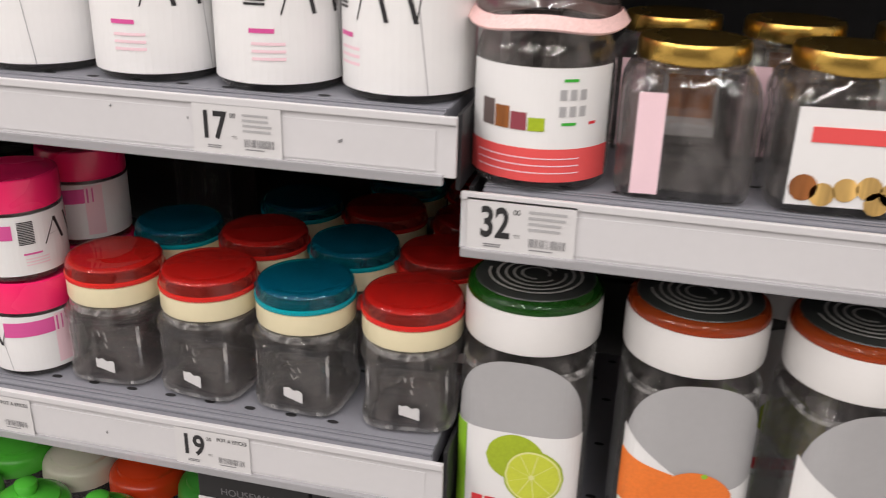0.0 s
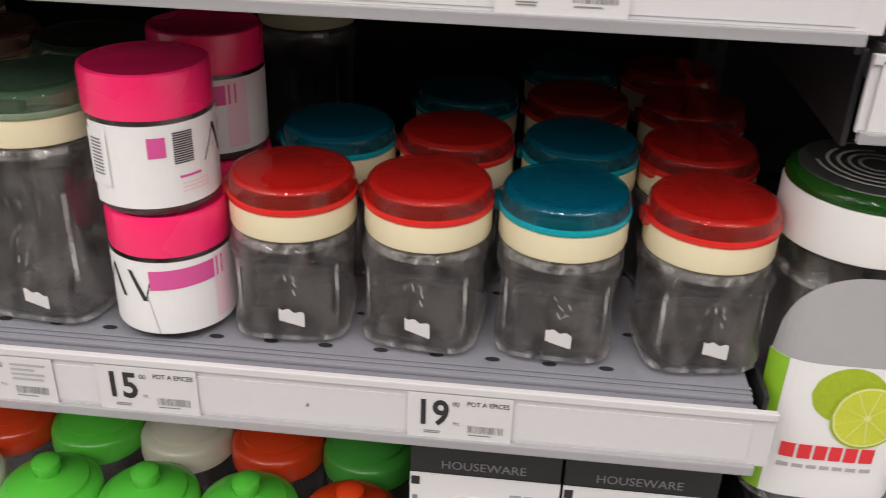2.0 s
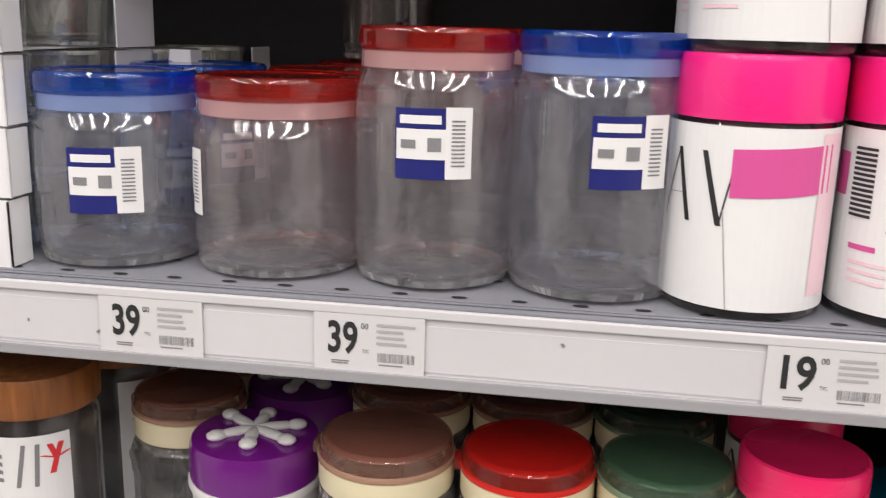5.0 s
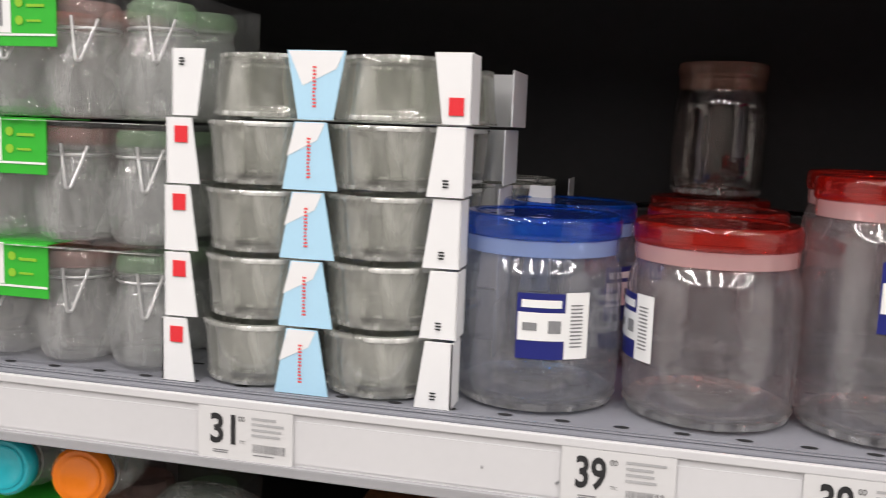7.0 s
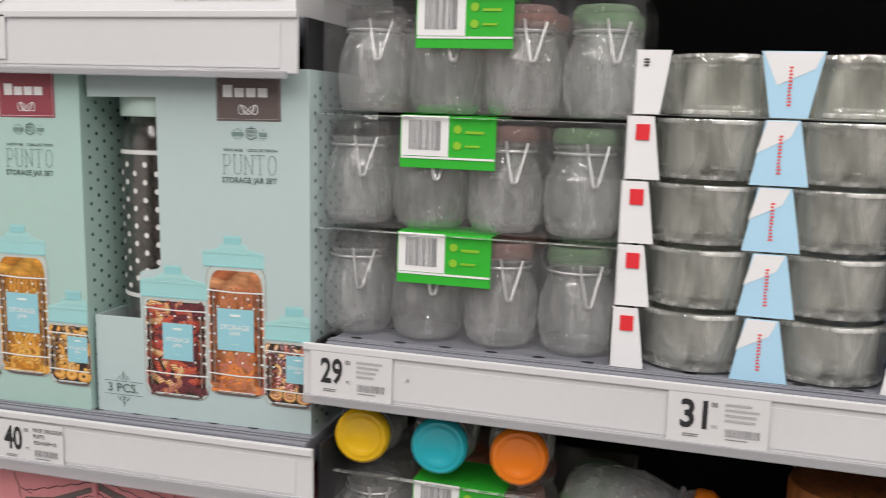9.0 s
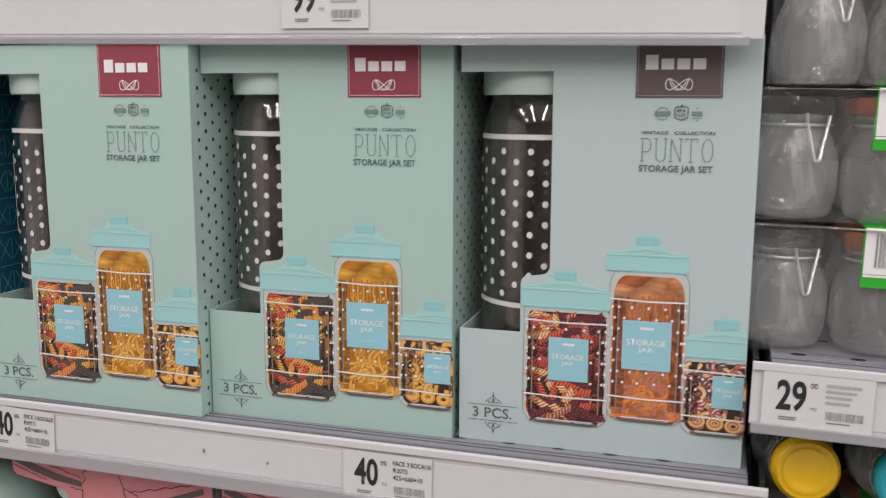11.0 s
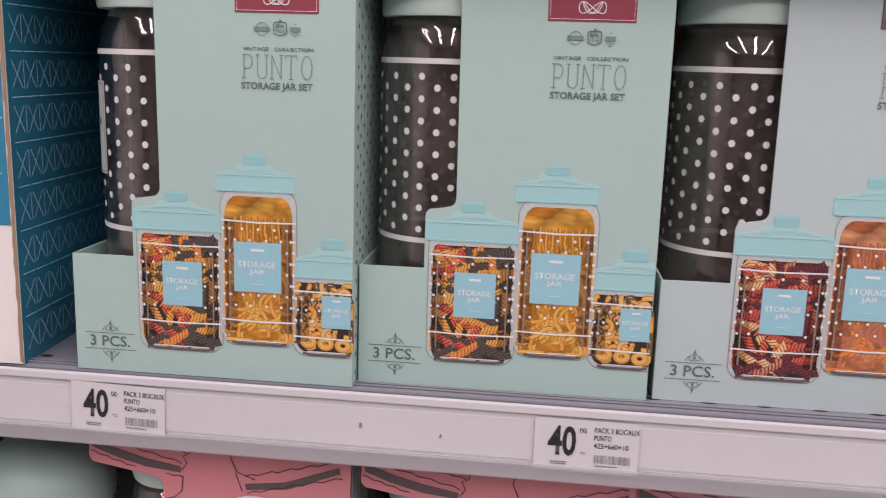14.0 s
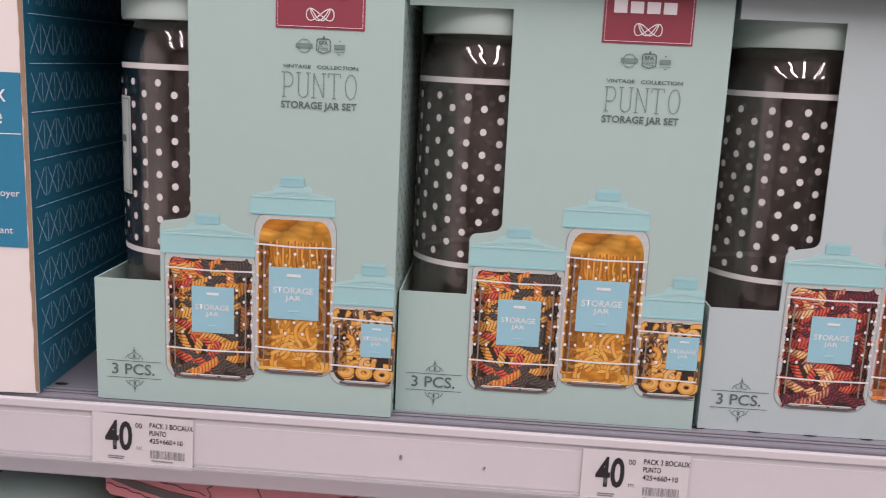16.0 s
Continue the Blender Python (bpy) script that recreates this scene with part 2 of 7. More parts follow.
M_RING_BLUE = clear("blue_ring", (0.45, 0.60, 0.95), (0.40, 0.52, 0.88), 0.42, 0.1, 0.05)
M_RING_PINK = clear("pink_ring", (0.95, 0.60, 0.60), (0.82, 0.52, 0.52), 0.42, 0.1, 0.05)
M_PINK = mat("pink_plastic", (0.95, 0.022, 0.15), 0.28, var=0.03, bump=0.02, coat=0.3)
M_PINK2 = mat("bright_pink_plastic", (0.90, 0.018, 0.23), 0.28, var=0.03, bump=0.02, coat=0.3)
M_LABEL = mat("label_white", (0.80, 0.80, 0.80), 0.42, var=0.03, size=20, bump=0.02, stain=0.05)
M_LABEL_PINK = mat("label_pink", (0.68, 0.09, 0.32), 0.42, var=0.04)
M_LABEL_PALE = mat("label_pale_pink", (0.86, 0.62, 0.68), 0.45, var=0.04)
M_LABEL_GREY = mat("label_grey", (0.40, 0.40, 0.41), 0.4, var=0.08, size=25, stain=0.15)
M_NAVY = mat("label_navy", (0.015, 0.02, 0.17), 0.35)
M_GREEN_PRINT = mat("print_green", (0.03, 0.42, 0.03), 0.4, var=0.05)
M_RED_PRINT = mat("print_red", (0.72, 0.03, 0.04), 0.4, var=0.05)
M_PALE_BLUE = mat("print_pale_blue", (0.42, 0.66, 0.83), 0.4, var=0.05)
M_CARTON = mat("carton_white", (0.78, 0.78, 0.79), 0.45, var=0.03, size=20, stain=0.05)
M_PURPLE = mat("purple_plastic", (0.16, 0.008, 0.21), 0.25, var=0.05, coat=0.4)
M_WHITE_PL = mat("white_plastic", (0.80, 0.79, 0.78), 0.3, var=0.03, coat=0.2)
M_GOLD = mat("gold_metal", (0.80, 0.52, 0.13), 0.28, 1.0, var=0.1)
M_GRAPE = mat("print_grape", (0.10, 0.09, 0.32), 0.4, var=0.6, size=120, stain=0.4)
M_GRAPE2 = mat("print_grape_light", (0.26, 0.25, 0.52), 0.4, var=0.5, size=120, stain=0.4)
M_LIME = mat("print_lime", (0.36, 0.47, 0.02), 0.4, var=0.35, size=60, stain=0.3)
M_LIME2 = mat("print_lime_light", (0.56, 0.62, 0.05), 0.4, var=0.3, size=120, stain=0.3)
M_LIME_PITH = mat("print_lime_pith", (0.70, 0.72, 0.30), 0.4, var=0.08)
M_LIME_BAND = mat("print_lime_band", (0.26, 0.52, 0.03), 0.4, var=0.06)
M_ORANGE = mat("print_orange", (0.84, 0.20, 0.03), 0.4, var=0.3, size=60, stain=0.3)
M_ORANGE_TXT = mat("print_orange_text", (0.80, 0.28, 0.05), 0.4)
M_LID_GRN_RIM = clear("green_lid_rim", (0.25, 0.55, 0.15), (0.02, 0.13, 0.015), 0.4, 0.05, 0.05)
M_LID_OR_RIM = clear("orange_lid_rim", (0.85, 0.22, 0.05), (0.55, 0.09, 0.02), 0.45, 0.05, 0.05)
M_LID_DARK = mat("lid_swirl_dark", (0.05, 0.055, 0.05), 0.35)
M_LID_SWIRL = mat("lid_swirl_light", (0.50, 0.50, 0.47), 0.35)
M_CAN_GREEN = mat("canister_green", (0.09, 0.55, 0.05), 0.25, var=0.05, coat=0.3)
M_CAN_GREEN2 = mat("canister_dark_green", (0.06, 0.36, 0.05), 0.28, var=0.05, coat=0.3)
M_CAN_CREAM = mat("canister_cream", (0.66, 0.64, 0.52), 0.28, var=0.05, coat=0.3)
M_CAN_RED = mat("canister_red", (0.70, 0.055, 0.01), 0.25, var=0.05, coat=0.3)
M_BLACK_CARD = mat("card_black", (0.015, 0.015, 0.017), 0.4, var=0.3)
M_MINT = mat("card_mint", (0.385, 0.548, 0.502), 0.42, var=0.05, size=14, bump=0.03, stain=0.07)
M_MINT_PALE = mat("card_pale_mint", (0.45, 0.555, 0.552), 0.42, var=0.05, size=14, bump=0.03, stain=0.07)
M_MINT_LID = mat("lid_mint", (0.58, 0.74, 0.68), 0.35, var=0.04)
M_AQUA = mat("print_aqua", (0.33, 0.61, 0.61), 0.4, var=0.06, stain=0.12)
M_AQUA_PALE = mat("print_aqua_pale", (0.37, 0.63, 0.62), 0.4, var=0.06)
M_AQUA_DARK = mat("print_aqua_dark", (0.27, 0.56, 0.58), 0.4, var=0.06)
M_AQUA_LABEL = mat("print_aqua_label", (0.29, 0.57, 0.65), 0.4, var=0.04)
M_DOT = mat("print_dot_white", (0.66, 0.66, 0.64), 0.45)
M_DOT_DARK = mat("print_dot_dark", (0.03, 0.06, 0.055), 0.45)
M_MAROON = mat("print_maroon", (0.28, 0.055, 0.075), 0.4, var=0.06)
M_TAUPE = mat("print_taupe", (0.13, 0.10, 0.095), 0.4, var=0.06)
M_TEXT_THIN = mat("print_text_thin", (0.17, 0.26, 0.235), 0.5)
M_TEXT_GREY = mat("print_text_grey", (0.10, 0.15, 0.14), 0.5)
# lid colours again, brighter for lit edges and darker for tops over dim insides
M_RIM_RED = clear("red_lid_edge", (0.95, 0.12, 0.09), (0.90, 0.04, 0.03), 0.62, 0.04, 0.05)
M_TOP_RED = clear("red_lid_top", (0.85, 0.10, 0.08), (0.70, 0.040, 0.030), 0.52, 0.10, 0.03, 1.5)
M_TOP_TEAL = clear("teal_lid_top", (0.03, 0.50, 0.60), (0.0, 0.17, 0.26), 0.55, 0.10, 0.03, 1.5)
M_TOP_BROWN = clear("brown_lid_top", (0.70, 0.45, 0.38), (0.30, 0.11, 0.085), 0.68, 0.10, 0.03, 1.5)
M_TOP_GREEN = clear("green_lid_top", (0.50, 0.65, 0.50), (0.03, 0.13, 0.075), 0.68, 0.10, 0.03, 1.5)
M_RIM_TEAL = clear("teal_lid_edge", (0.05, 0.75, 0.80), (0.0, 0.46, 0.54), 0.62, 0.04, 0.05)
M_RIM_BROWN = clear("brown_lid_edge", (0.86, 0.66, 0.55), (0.62, 0.40, 0.28), 0.55, 0.04, 0.05)
M_RIM_GREEN = clear("green_lid_edge", (0.70, 0.80, 0.66), (0.34, 0.44, 0.30), 0.55, 0.04, 0.05)
M_PASTA_DARK = mat("printed_dark", (0.035, 0.026, 0.020), 0.35, var=0.5, size=400)
M_PASTA_YELLOW = mat("printed_yellow_pasta", (0.76, 0.45, 0.10), 0.35, var=0.35, size=500)
M_PASTA_ORANGE = mat("printed_orange_pasta", (0.76, 0.24, 0.06), 0.35, var=0.35, size=500)
M_PASTA_RED = mat("printed_red_pasta", (0.60, 0.085, 0.055), 0.35, var=0.35, size=500)
M_PASTA_BLACK = mat("printed_black_pasta", (0.085, 0.075, 0.062), 0.35, var=0.5, size=500)
M_PASTA_CREAM = mat("printed_cream_pasta", (0.74, 0.47, 0.18), 0.35, var=0.35, size=500)
M_PASTA_AMBER = mat("printed_amber_pasta", (0.74, 0.36, 0.06), 0.35, var=0.35, size=500)
M_PASTA_ROSE = mat("printed_rose_pasta", (0.50, 0.17, 0.12), 0.35, var=0.35, size=500)
M_PASTA_PLUM = mat("printed_plum_shade", (0.13, 0.025, 0.035), 0.35, var=0.35, size=500)
M_PASTA_BROWN = mat("printed_brown_shade", (0.36, 0.13, 0.025), 0.35, var=0.35, size=500)
M_FUSILLI = print_of_food("print_fusilli", [(0.02, 0.02, 0.02), (0.72, 0.30, 0.04), (0.025, 0.025, 0.02), (0.76, 0.12, 0.03), (0.03, 0.025, 0.02), (0.78, 0.44, 0.08), (0.05, 0.03, 0.02), (0.70, 0.15, 0.03), (0.02, 0.02, 0.02)], 230, (1, 1, 1.7), 240.0, 0.9)
M_FUSILLI_RED = print_of_food("print_red_fusilli", [(0.05, 0.02, 0.03), (0.70, 0.15, 0.09), (0.07, 0.02, 0.03), (0.65, 0.05, 0.05), (0.72, 0.30, 0.14), (0.10, 0.03, 0.05)], 200, (1, 1, 1.7), 240.0, 0.9)
M_SPAGHETTI = print_of_food("print_spaghetti", [(0.58, 0.24, 0.025), (0.62, 0.28, 0.035), (0.52, 0.20, 0.02), (0.66, 0.33, 0.05)], 90, (1.0, 1, 1.4), 75.0, 0.14, "Z")
M_SPAGHETTI_RED = print_of_food("print_red_spaghetti", [(0.50, 0.17, 0.07), (0.55, 0.21, 0.09), (0.43, 0.13, 0.05), (0.58, 0.26, 0.12)], 90, (1.0, 1, 1.4), 75.0, 0.14, "Z")
M_RINGS = print_of_food("print_rings", [(0.72, 0.42, 0.12), (0.30, 0.13, 0.04), (0.78, 0.55, 0.25), (0.05, 0.03, 0.02), (0.66, 0.30, 0.08)], 200, (1, 1, 1), 160.0, 0.6)
M_RINGS_RED = print_of_food("print_rose_rings", [(0.50, 0.20, 0.14), (0.20, 0.06, 0.05), (0.60, 0.36, 0.26), (0.05, 0.03, 0.02)], 200, (1, 1, 1), 160.0, 0.6)
M_PRINT_LINE = mat("print_white_line", (0.72, 0.76, 0.74), 0.4)
M_PRINT_GLASS = mat("print_glass", (0.50, 0.56, 0.53), 0.4, var=0.25)
M_PRINT_RIM = mat("print_dark_rim", (0.26, 0.29, 0.28), 0.4, var=0.3)
M_PRINT_VEIL = clear("print_edge_shade", (0.88, 0.85, 0.82), None, 0.0, 0.5, 0.0, 1.3)
M_PRINT_SHINE = clear("print_edge_shine", (0.9, 0.9, 0.9), (0.80, 0.80, 0.78), 0.55, 0.5, 0.0, 1.3)
M_PINK_CARD = mat("card_pink", (0.72, 0.27, 0.29), 0.42, var=0.05, size=14, stain=0.08)
M_LINE_DARK = mat("print_line_dark", (0.05, 0.02, 0.025), 0.5)
M_STRIPE_GREY = mat("card_stripe_grey", (0.20, 0.22, 0.22), 0.45)
M_STRIPE_LIGHT = mat("card_stripe_light", (0.36, 0.39, 0.39), 0.45)
M_TEAL_CARD = mat("card_teal", (0.012, 0.14, 0.22), 0.38, var=0.06, size=14, stain=0.1)
M_TEAL_PANEL = mat("card_teal_panel", (0.022, 0.22, 0.36), 0.38, var=0.05, size=14, stain=0.1)
M_CARD_WHITE = mat("card_cream_white", (0.80, 0.77, 0.73), 0.42, var=0.03, size=14, stain=0.05)
M_PRINT_CREAM = mat("print_cream_photo", (0.66, 0.57, 0.46), 0.42, var=0.2, size=30, stain=0.4)
M_CARD_EDGE = mat("card_brown_edge", (0.32, 0.22, 0.14), 0.8, var=0.2)
M_WOOD = wood("lid_wood", (0.33, 0.115, 0.03))
M_WOOD_PALE = wood("print_wood", (0.70, 0.44, 0.14))
M_RED_SOFT = mat("label_soft_red", (0.78, 0.09, 0.09), 0.42, var=0.05)
M_GINGHAM = mat("cap_gingham", (0.78, 0.52, 0.50), 0.6, var=0.5, size=90, stain=0.3)
M_YELLOW_LID = mat("yellow_lid", (0.80, 0.48, 0.01), 0.25, coat=0.3)
M_TEAL_LID = mat("turquoise_lid", (0.02, 0.42, 0.50), 0.25, coat=0.3)
M_ORANGE_LID = mat("orange_lid", (0.82, 0.20, 0.01), 0.25, coat=0.3)


# ---- builders ----
def smooth_mesh(me):
    me.polygons.foreach_set("use_smooth", [True] * len(me.polygons))


def mesh_from(name, bm, material, smooth=False):
    me = bpy.data.meshes.new(name)
    bmesh.ops.recalc_face_normals(bm, faces=bm.faces)
    bm.to_mesh(me)
    bm.free()
    me.materials.append(material)
    if smooth:
        smooth_mesh(me)
        me.set_sharp_from_angle(angle=radians(50))
    return me


def part(name, bm, material, parent, label="", smooth=False, at=(0, 0, 0), turn=None):
    ob = new(name, bm if isinstance(bm, bpy.types.Mesh) else mesh_from(name, bm, material, smooth))
    ob.parent = parent
    ob.matrix_basis = (turn or Matrix()).copy() if turn else Matrix.Translation(at)
    if label:
        tagged(ob, label)
    if name in ("barcode", "small_print", "strokes", "icons", "stripes", "scrollwork", "swirl", "nuts", "lettering_bar", "emblem"):
        tagged(ob, label, kind="stuff")
    return ob


def thing(name, label, category, group=""):
    ob = new(name)
    ob.empty_display_size = 0.02
    return tagged(ob, label, category, group)


def place(ob, poses):
    """The thing at the first pose, and copies of it at the others."""
    ob.matrix_basis = poses[0]
    return [ob] + [copy_thing(ob, m) for m in poses[1:]]


def slab(x0, y0, z0, x1, y1, z1, bev=0.0):
    bm = bmesh.new()
    bmesh.ops.create_cube(bm, size=1)
    for v in bm.verts:
        v.co = Vector(((x0, x1)[v.co.x > 0], (y0, y1)[v.co.y > 0], (z0, z1)[v.co.z > 0]))
    if bev:
        bmesh.ops.bevel(bm, geom=bm.edges[:], offset=bev, segments=2, affect="EDGES", profile=0.6)
    return bm


def poly(points, y0=0.0, y1=0.0006):
    """A flat sheet in the XZ plane from y0 (front) to y1."""
    bm = bmesh.new()
    f = bm.faces.new([bm.verts.new((x, y0, z)) for x, z in points])
    r = bmesh.ops.extrude_face_region(bm, geom=[f])
    for v in r["geom"]:
        if isinstance(v, bmesh.types.BMVert):
            v.co.y = y1
    bmesh.ops.triangulate(bm, faces=[g for g in bm.faces if len(g.verts) > 4])
    return bm


def rect(x0, z0, x1, z1, y0=0.0, y1=0.0006):
    return poly([(x0, z0), (x1, z0), (x1, z1), (x0, z1)], y0, y1)


def join(*bms):
    out = bmesh.new()
    for b in bms:
        me = bpy.data.meshes.new("tmp")
        b.to_mesh(me)
        b.free()
        out.from_mesh(me)
        bpy.data.meshes.remove(me)
    return out


def discs(centres, r, y0=0.0, seg=10, squash=1.0):
    """Many small flat discs in the XZ plane, as one mesh."""
    bm = bmesh.new()
    for x, z in centres:
        bm.faces.new([bm.verts.new((x + r * squash * math.cos(a), y0, z + r * math.sin(a))) for a in [2 * math.pi * i / seg for i in range(seg)]])
    return bm


def radius(r, a, sq):
    return r if not sq else r * (abs(math.cos(a)) ** sq + abs(math.sin(a)) ** sq) ** (-1.0 / sq)


def lathe(profile, seg=36, sq=None, wob=0.0):
    """A body turned about z; each ring is (r, z) or (r, z, squareness)."""
    bm = bmesh.new()
    rings = []
    for p in profile:
        r, z = p[0], p[1]
        s = p[2] if len(p) > 2 else sq
        if r < 1e-6:
            rings.append([bm.verts.new((0, 0, z))])
        else:
            rings.append([bm.verts.new((radius(r, a, s) * math.sin(a), -radius(r, a, s) * math.cos(a), z + wob * math.cos(4 * a))) for a in [2 * math.pi * i / seg for i in range(seg)]])
    for a, b in zip(rings, rings[1:]):
        for i in range(seg):
            j = (i + 1) % seg
            if len(a) == 1 and len(b) == 1:
                continue
            if len(a) == 1:
                bm.faces.new((a[0], b[i], b[j]))
            elif len(b) == 1:
                bm.faces.new((a[i], a[j], b[0]))
            else:
                bm.faces.new((a[i], a[j], b[j], b[i]))
    return bm


def eased(profile, reach=0.0045):
    """The profile with its inner corners rounded."""
    out = [profile[0]]
    for a, b, c in zip(profile, profile[1:], profile[2:]):
        pa, pb, pc = Vector(a[:2]), Vector(b[:2]), Vector(c[:2])
        la, lc = (pa - pb).length, (pc - pb).length
        if min(la, lc) < 1e-5 or b[0] < 1e-5:
            out.append(b)
            continue
        p0 = pb + (pa - pb) * min(0.48, reach / la)
        p1 = pb + (pc - pb) * min(0.48, reach / lc)
        for f in (0.0, 0.25, 0.5, 0.75, 1.0):
            q = p0 * (1 - f) ** 2 + pb * 2 * f * (1 - f) + p1 * f * f
            out.append((q.x, q.y, *b[2:]))
    return out + [profile[-1]]


def shell(profile, wall=0.0025, floor=0.006, seg=36, sq=None):
    """A hollow vessel: the outer profile, over the lip and down the inside."""
    profile = eased(profile)
    inner = [(max(0.0005, p[0] - wall), p[1], *p[2:]) for p in profile if p[0] > 0.004 and p[1] > floor]
    bottom = [(0, profile[0][1])] + list(profile)
    return lathe(bottom + inner[::-1] + [(inner[0][0] * 0.9, floor, *profile[1][2:]), (0, floor)], seg, sq)


def patch(r, s0, s1, zb, zt, n=10, sq=None, lift=0.0004, rows=1):
    """A sheet that follows a round wall of radius r, from s0 to s1 along it; zb and zt: heights or functions of s."""
    bm = bmesh.new()
    cols = []
    for i in range(n + 1):
        s = s0 + (s1 - s0) * i / n
        a = s / r
        q = radius(r + lift, a, sq)
        lo, hi = (zb(s) if callable(zb) else zb), (zt(s) if callable(zt) else zt)
        cols.append([bm.verts.new((q * math.sin(a), -q * math.cos(a), lo + (hi - lo) * j / rows)) for j in range(rows + 1)])
    for a, b in zip(cols, cols[1:]):
        for j in range(rows):
            bm.faces.new((a[j], b[j], b[j + 1], a[j + 1]))
    return bm


def round_patch(r, sc, zc, rad, n=10, sq=None, lift=0.0006, squash=1.0):
    h = lambda s: rad * squash * math.sqrt(max(0.0, 1 - ((s - sc) / rad) ** 2)) + 1e-5
    return patch(r, sc - rad, sc + rad, lambda s: zc - h(s), lambda s: zc + h(s), n, sq, lift)


def slanted(r, s0, z0, s1, z1, wide, lift=0.0007, sq=None):
    """A slanted stroke on a round wall."""
    bm = bmesh.new()
    ring = []
    for i in range(5):
        f = i / 4
        s, z = s0 + (s1 - s0) * f, z0 + (z1 - z0) * f
        row = []
        for d in (-wide / 2, wide / 2):
            a = (s + d) / r
            q = radius(r + lift, a, sq)
            row.append(bm.verts.new((q * math.sin(a), -q * math.cos(a), z)))
        ring.append(row)
    for a, b in zip(ring, ring[1:]):
        bm.faces.new((a[0], a[1], b[1], b[0]))
    return bm


def bars(x0, z0, x1, z1, count, y0=0.0, upright=True, seed=1, fill=0.55):
    """Plain bars: a barcode, or lines of small print."""
    rnd = random.Random(seed)
    bm = bmesh.new()
    for i in range(count):
        if upright:
            a = x0 + (x1 - x0) * (i + rnd.uniform(0, 0.25)) / count
            b = a + (x1 - x0) / count * rnd.uniform(fill - 0.3, fill + 0.2)
            c, d = z0, z1
        else:
            c = z0 + (z1 - z0) * (i + 0.2) / count
            d = c + (z1 - z0) / count * fill
            a, b = x0, x0 + (x1 - x0) * rnd.uniform(0.6, 1.0)
        bm.faces.new([bm.verts.new(p) for p in ((a, y0, c), (b, y0, c), (b, y0, d), (a, y0, d))])
    return bm


TEXTS = {}


def lettering(body, w, h, material, thick=0.0):
    """The mesh of some words in the built-in font, drawn to the width w and height h in the XZ plane, facing -y."""
    key = (body, round(w, 5), round(h, 5), material.name, thick)
    if key not in TEXTS:
        cu = bpy.data.curves.new("words", "FONT")
        cu.body, cu.size, cu.offset, cu.resolution_u = body, 1.0, thick, 3
        ob = new("words", cu)
        me = bpy.data.meshes.new_from_object(ob.evaluated_get(bpy.context.evaluated_depsgraph_get()))
        bpy.data.objects.remove(ob)
        co = np.empty(len(me.vertices) * 3)
        me.vertices.foreach_get("co", co)
        co = co.reshape(-1, 3)
        lo, hi = co.min(0), co.max(0)
        q = np.zeros_like(co)
        q[:, 0] = (co[:, 0] - lo[0]) / (hi[0] - lo[0]) * w
        q[:, 2] = (co[:, 1] - lo[1]) / (hi[1] - lo[1]) * h
        me.vertices.foreach_set("co", q.ravel())
        me.materials.clear()
        me.materials.append(material)
        me.update()
        TEXTS[key] = me
    return TEXTS[key]


def words(parent, body, x, y, z, w, h, material, thick=0.0):
    return part("lettering", lettering(body, w, h, material, thick), None, parent, at=(x, y, z))


# ---- the setting ----
def structure(name, bm, material):
    return tagged(new(name, mesh_from(name, bm, material)), kind="structure")


# plain shell added out of view to close the room and bounce light
structure("floor", slab(-3.2, -5.6, -0.1, 4.2, 0.6, 0.0), M_FLOOR)
structure("ceiling", slab(-3.2, -5.6, 3.3, 4.2, 0.6, 3.4), M_CEIL)
structure("wall_north", slab(-3.2, 0.52, 0.0, 4.2, 0.6, 3.3), M_WALL)
# added dark wall behind the camera, keeps bright reflections off the glass
structure("unseen_wall_south", slab(-3.2, -5.6, 0.0, 4.2, -5.4, 3.3), M_FAR)
structure("wall_west", slab(-3.3, -5.4, 0.0, -3.2, 0.52, 3.3), M_WALL)
structure("wall_east", slab(4.2, -5.4, 0.0, 4.3, 0.52, 3.3), M_WALL)

BACK_Y = 0.43
# gondola: panels, uprights and plinth
gondola = thing("gondola", "black steel shop gondola with panelled back and slotted uprights", "shelving")
for x0, x1 in ((-1.342, 0.0), (0.0, 1.342), (1.342, 2.684)):
    z = 0.12
    while z < 2.1:
        part("back_panel", slab(x0 + 0.004, BACK_Y, z + 0.002, x1 - 0.004, BACK_Y + 0.02, min(2.12, z + 0.40) - 0.002, 0.002), M_BACK, gondola, "glossy black back panel")
        z += 0.40
    part("plinth", slab(x0 + 0.002, 0.03, 0.0, x1 - 0.002, 0.40, 0.12, 0.004), M_POST, gondola)
for x in (-1.342, 0.0, 1.342, 2.684):
    part("upright", slab(x - 0.014, BACK_Y - 0.03, 0.0, x + 0.014, BACK_Y - 0.002, 2.12, 0.002), M_POST, gondola, "slotted black upright")
    slots = join(*[slab(x - 0.004, BACK_Y - 0.0305, 0.20 + 0.05 * i, x + 0.004, BACK_Y - 0.0298, 0.222 + 0.05 * i) for i in range(36)])
    tagged(part("slots", slots, M_HOLE, gondola), kind="stuff")


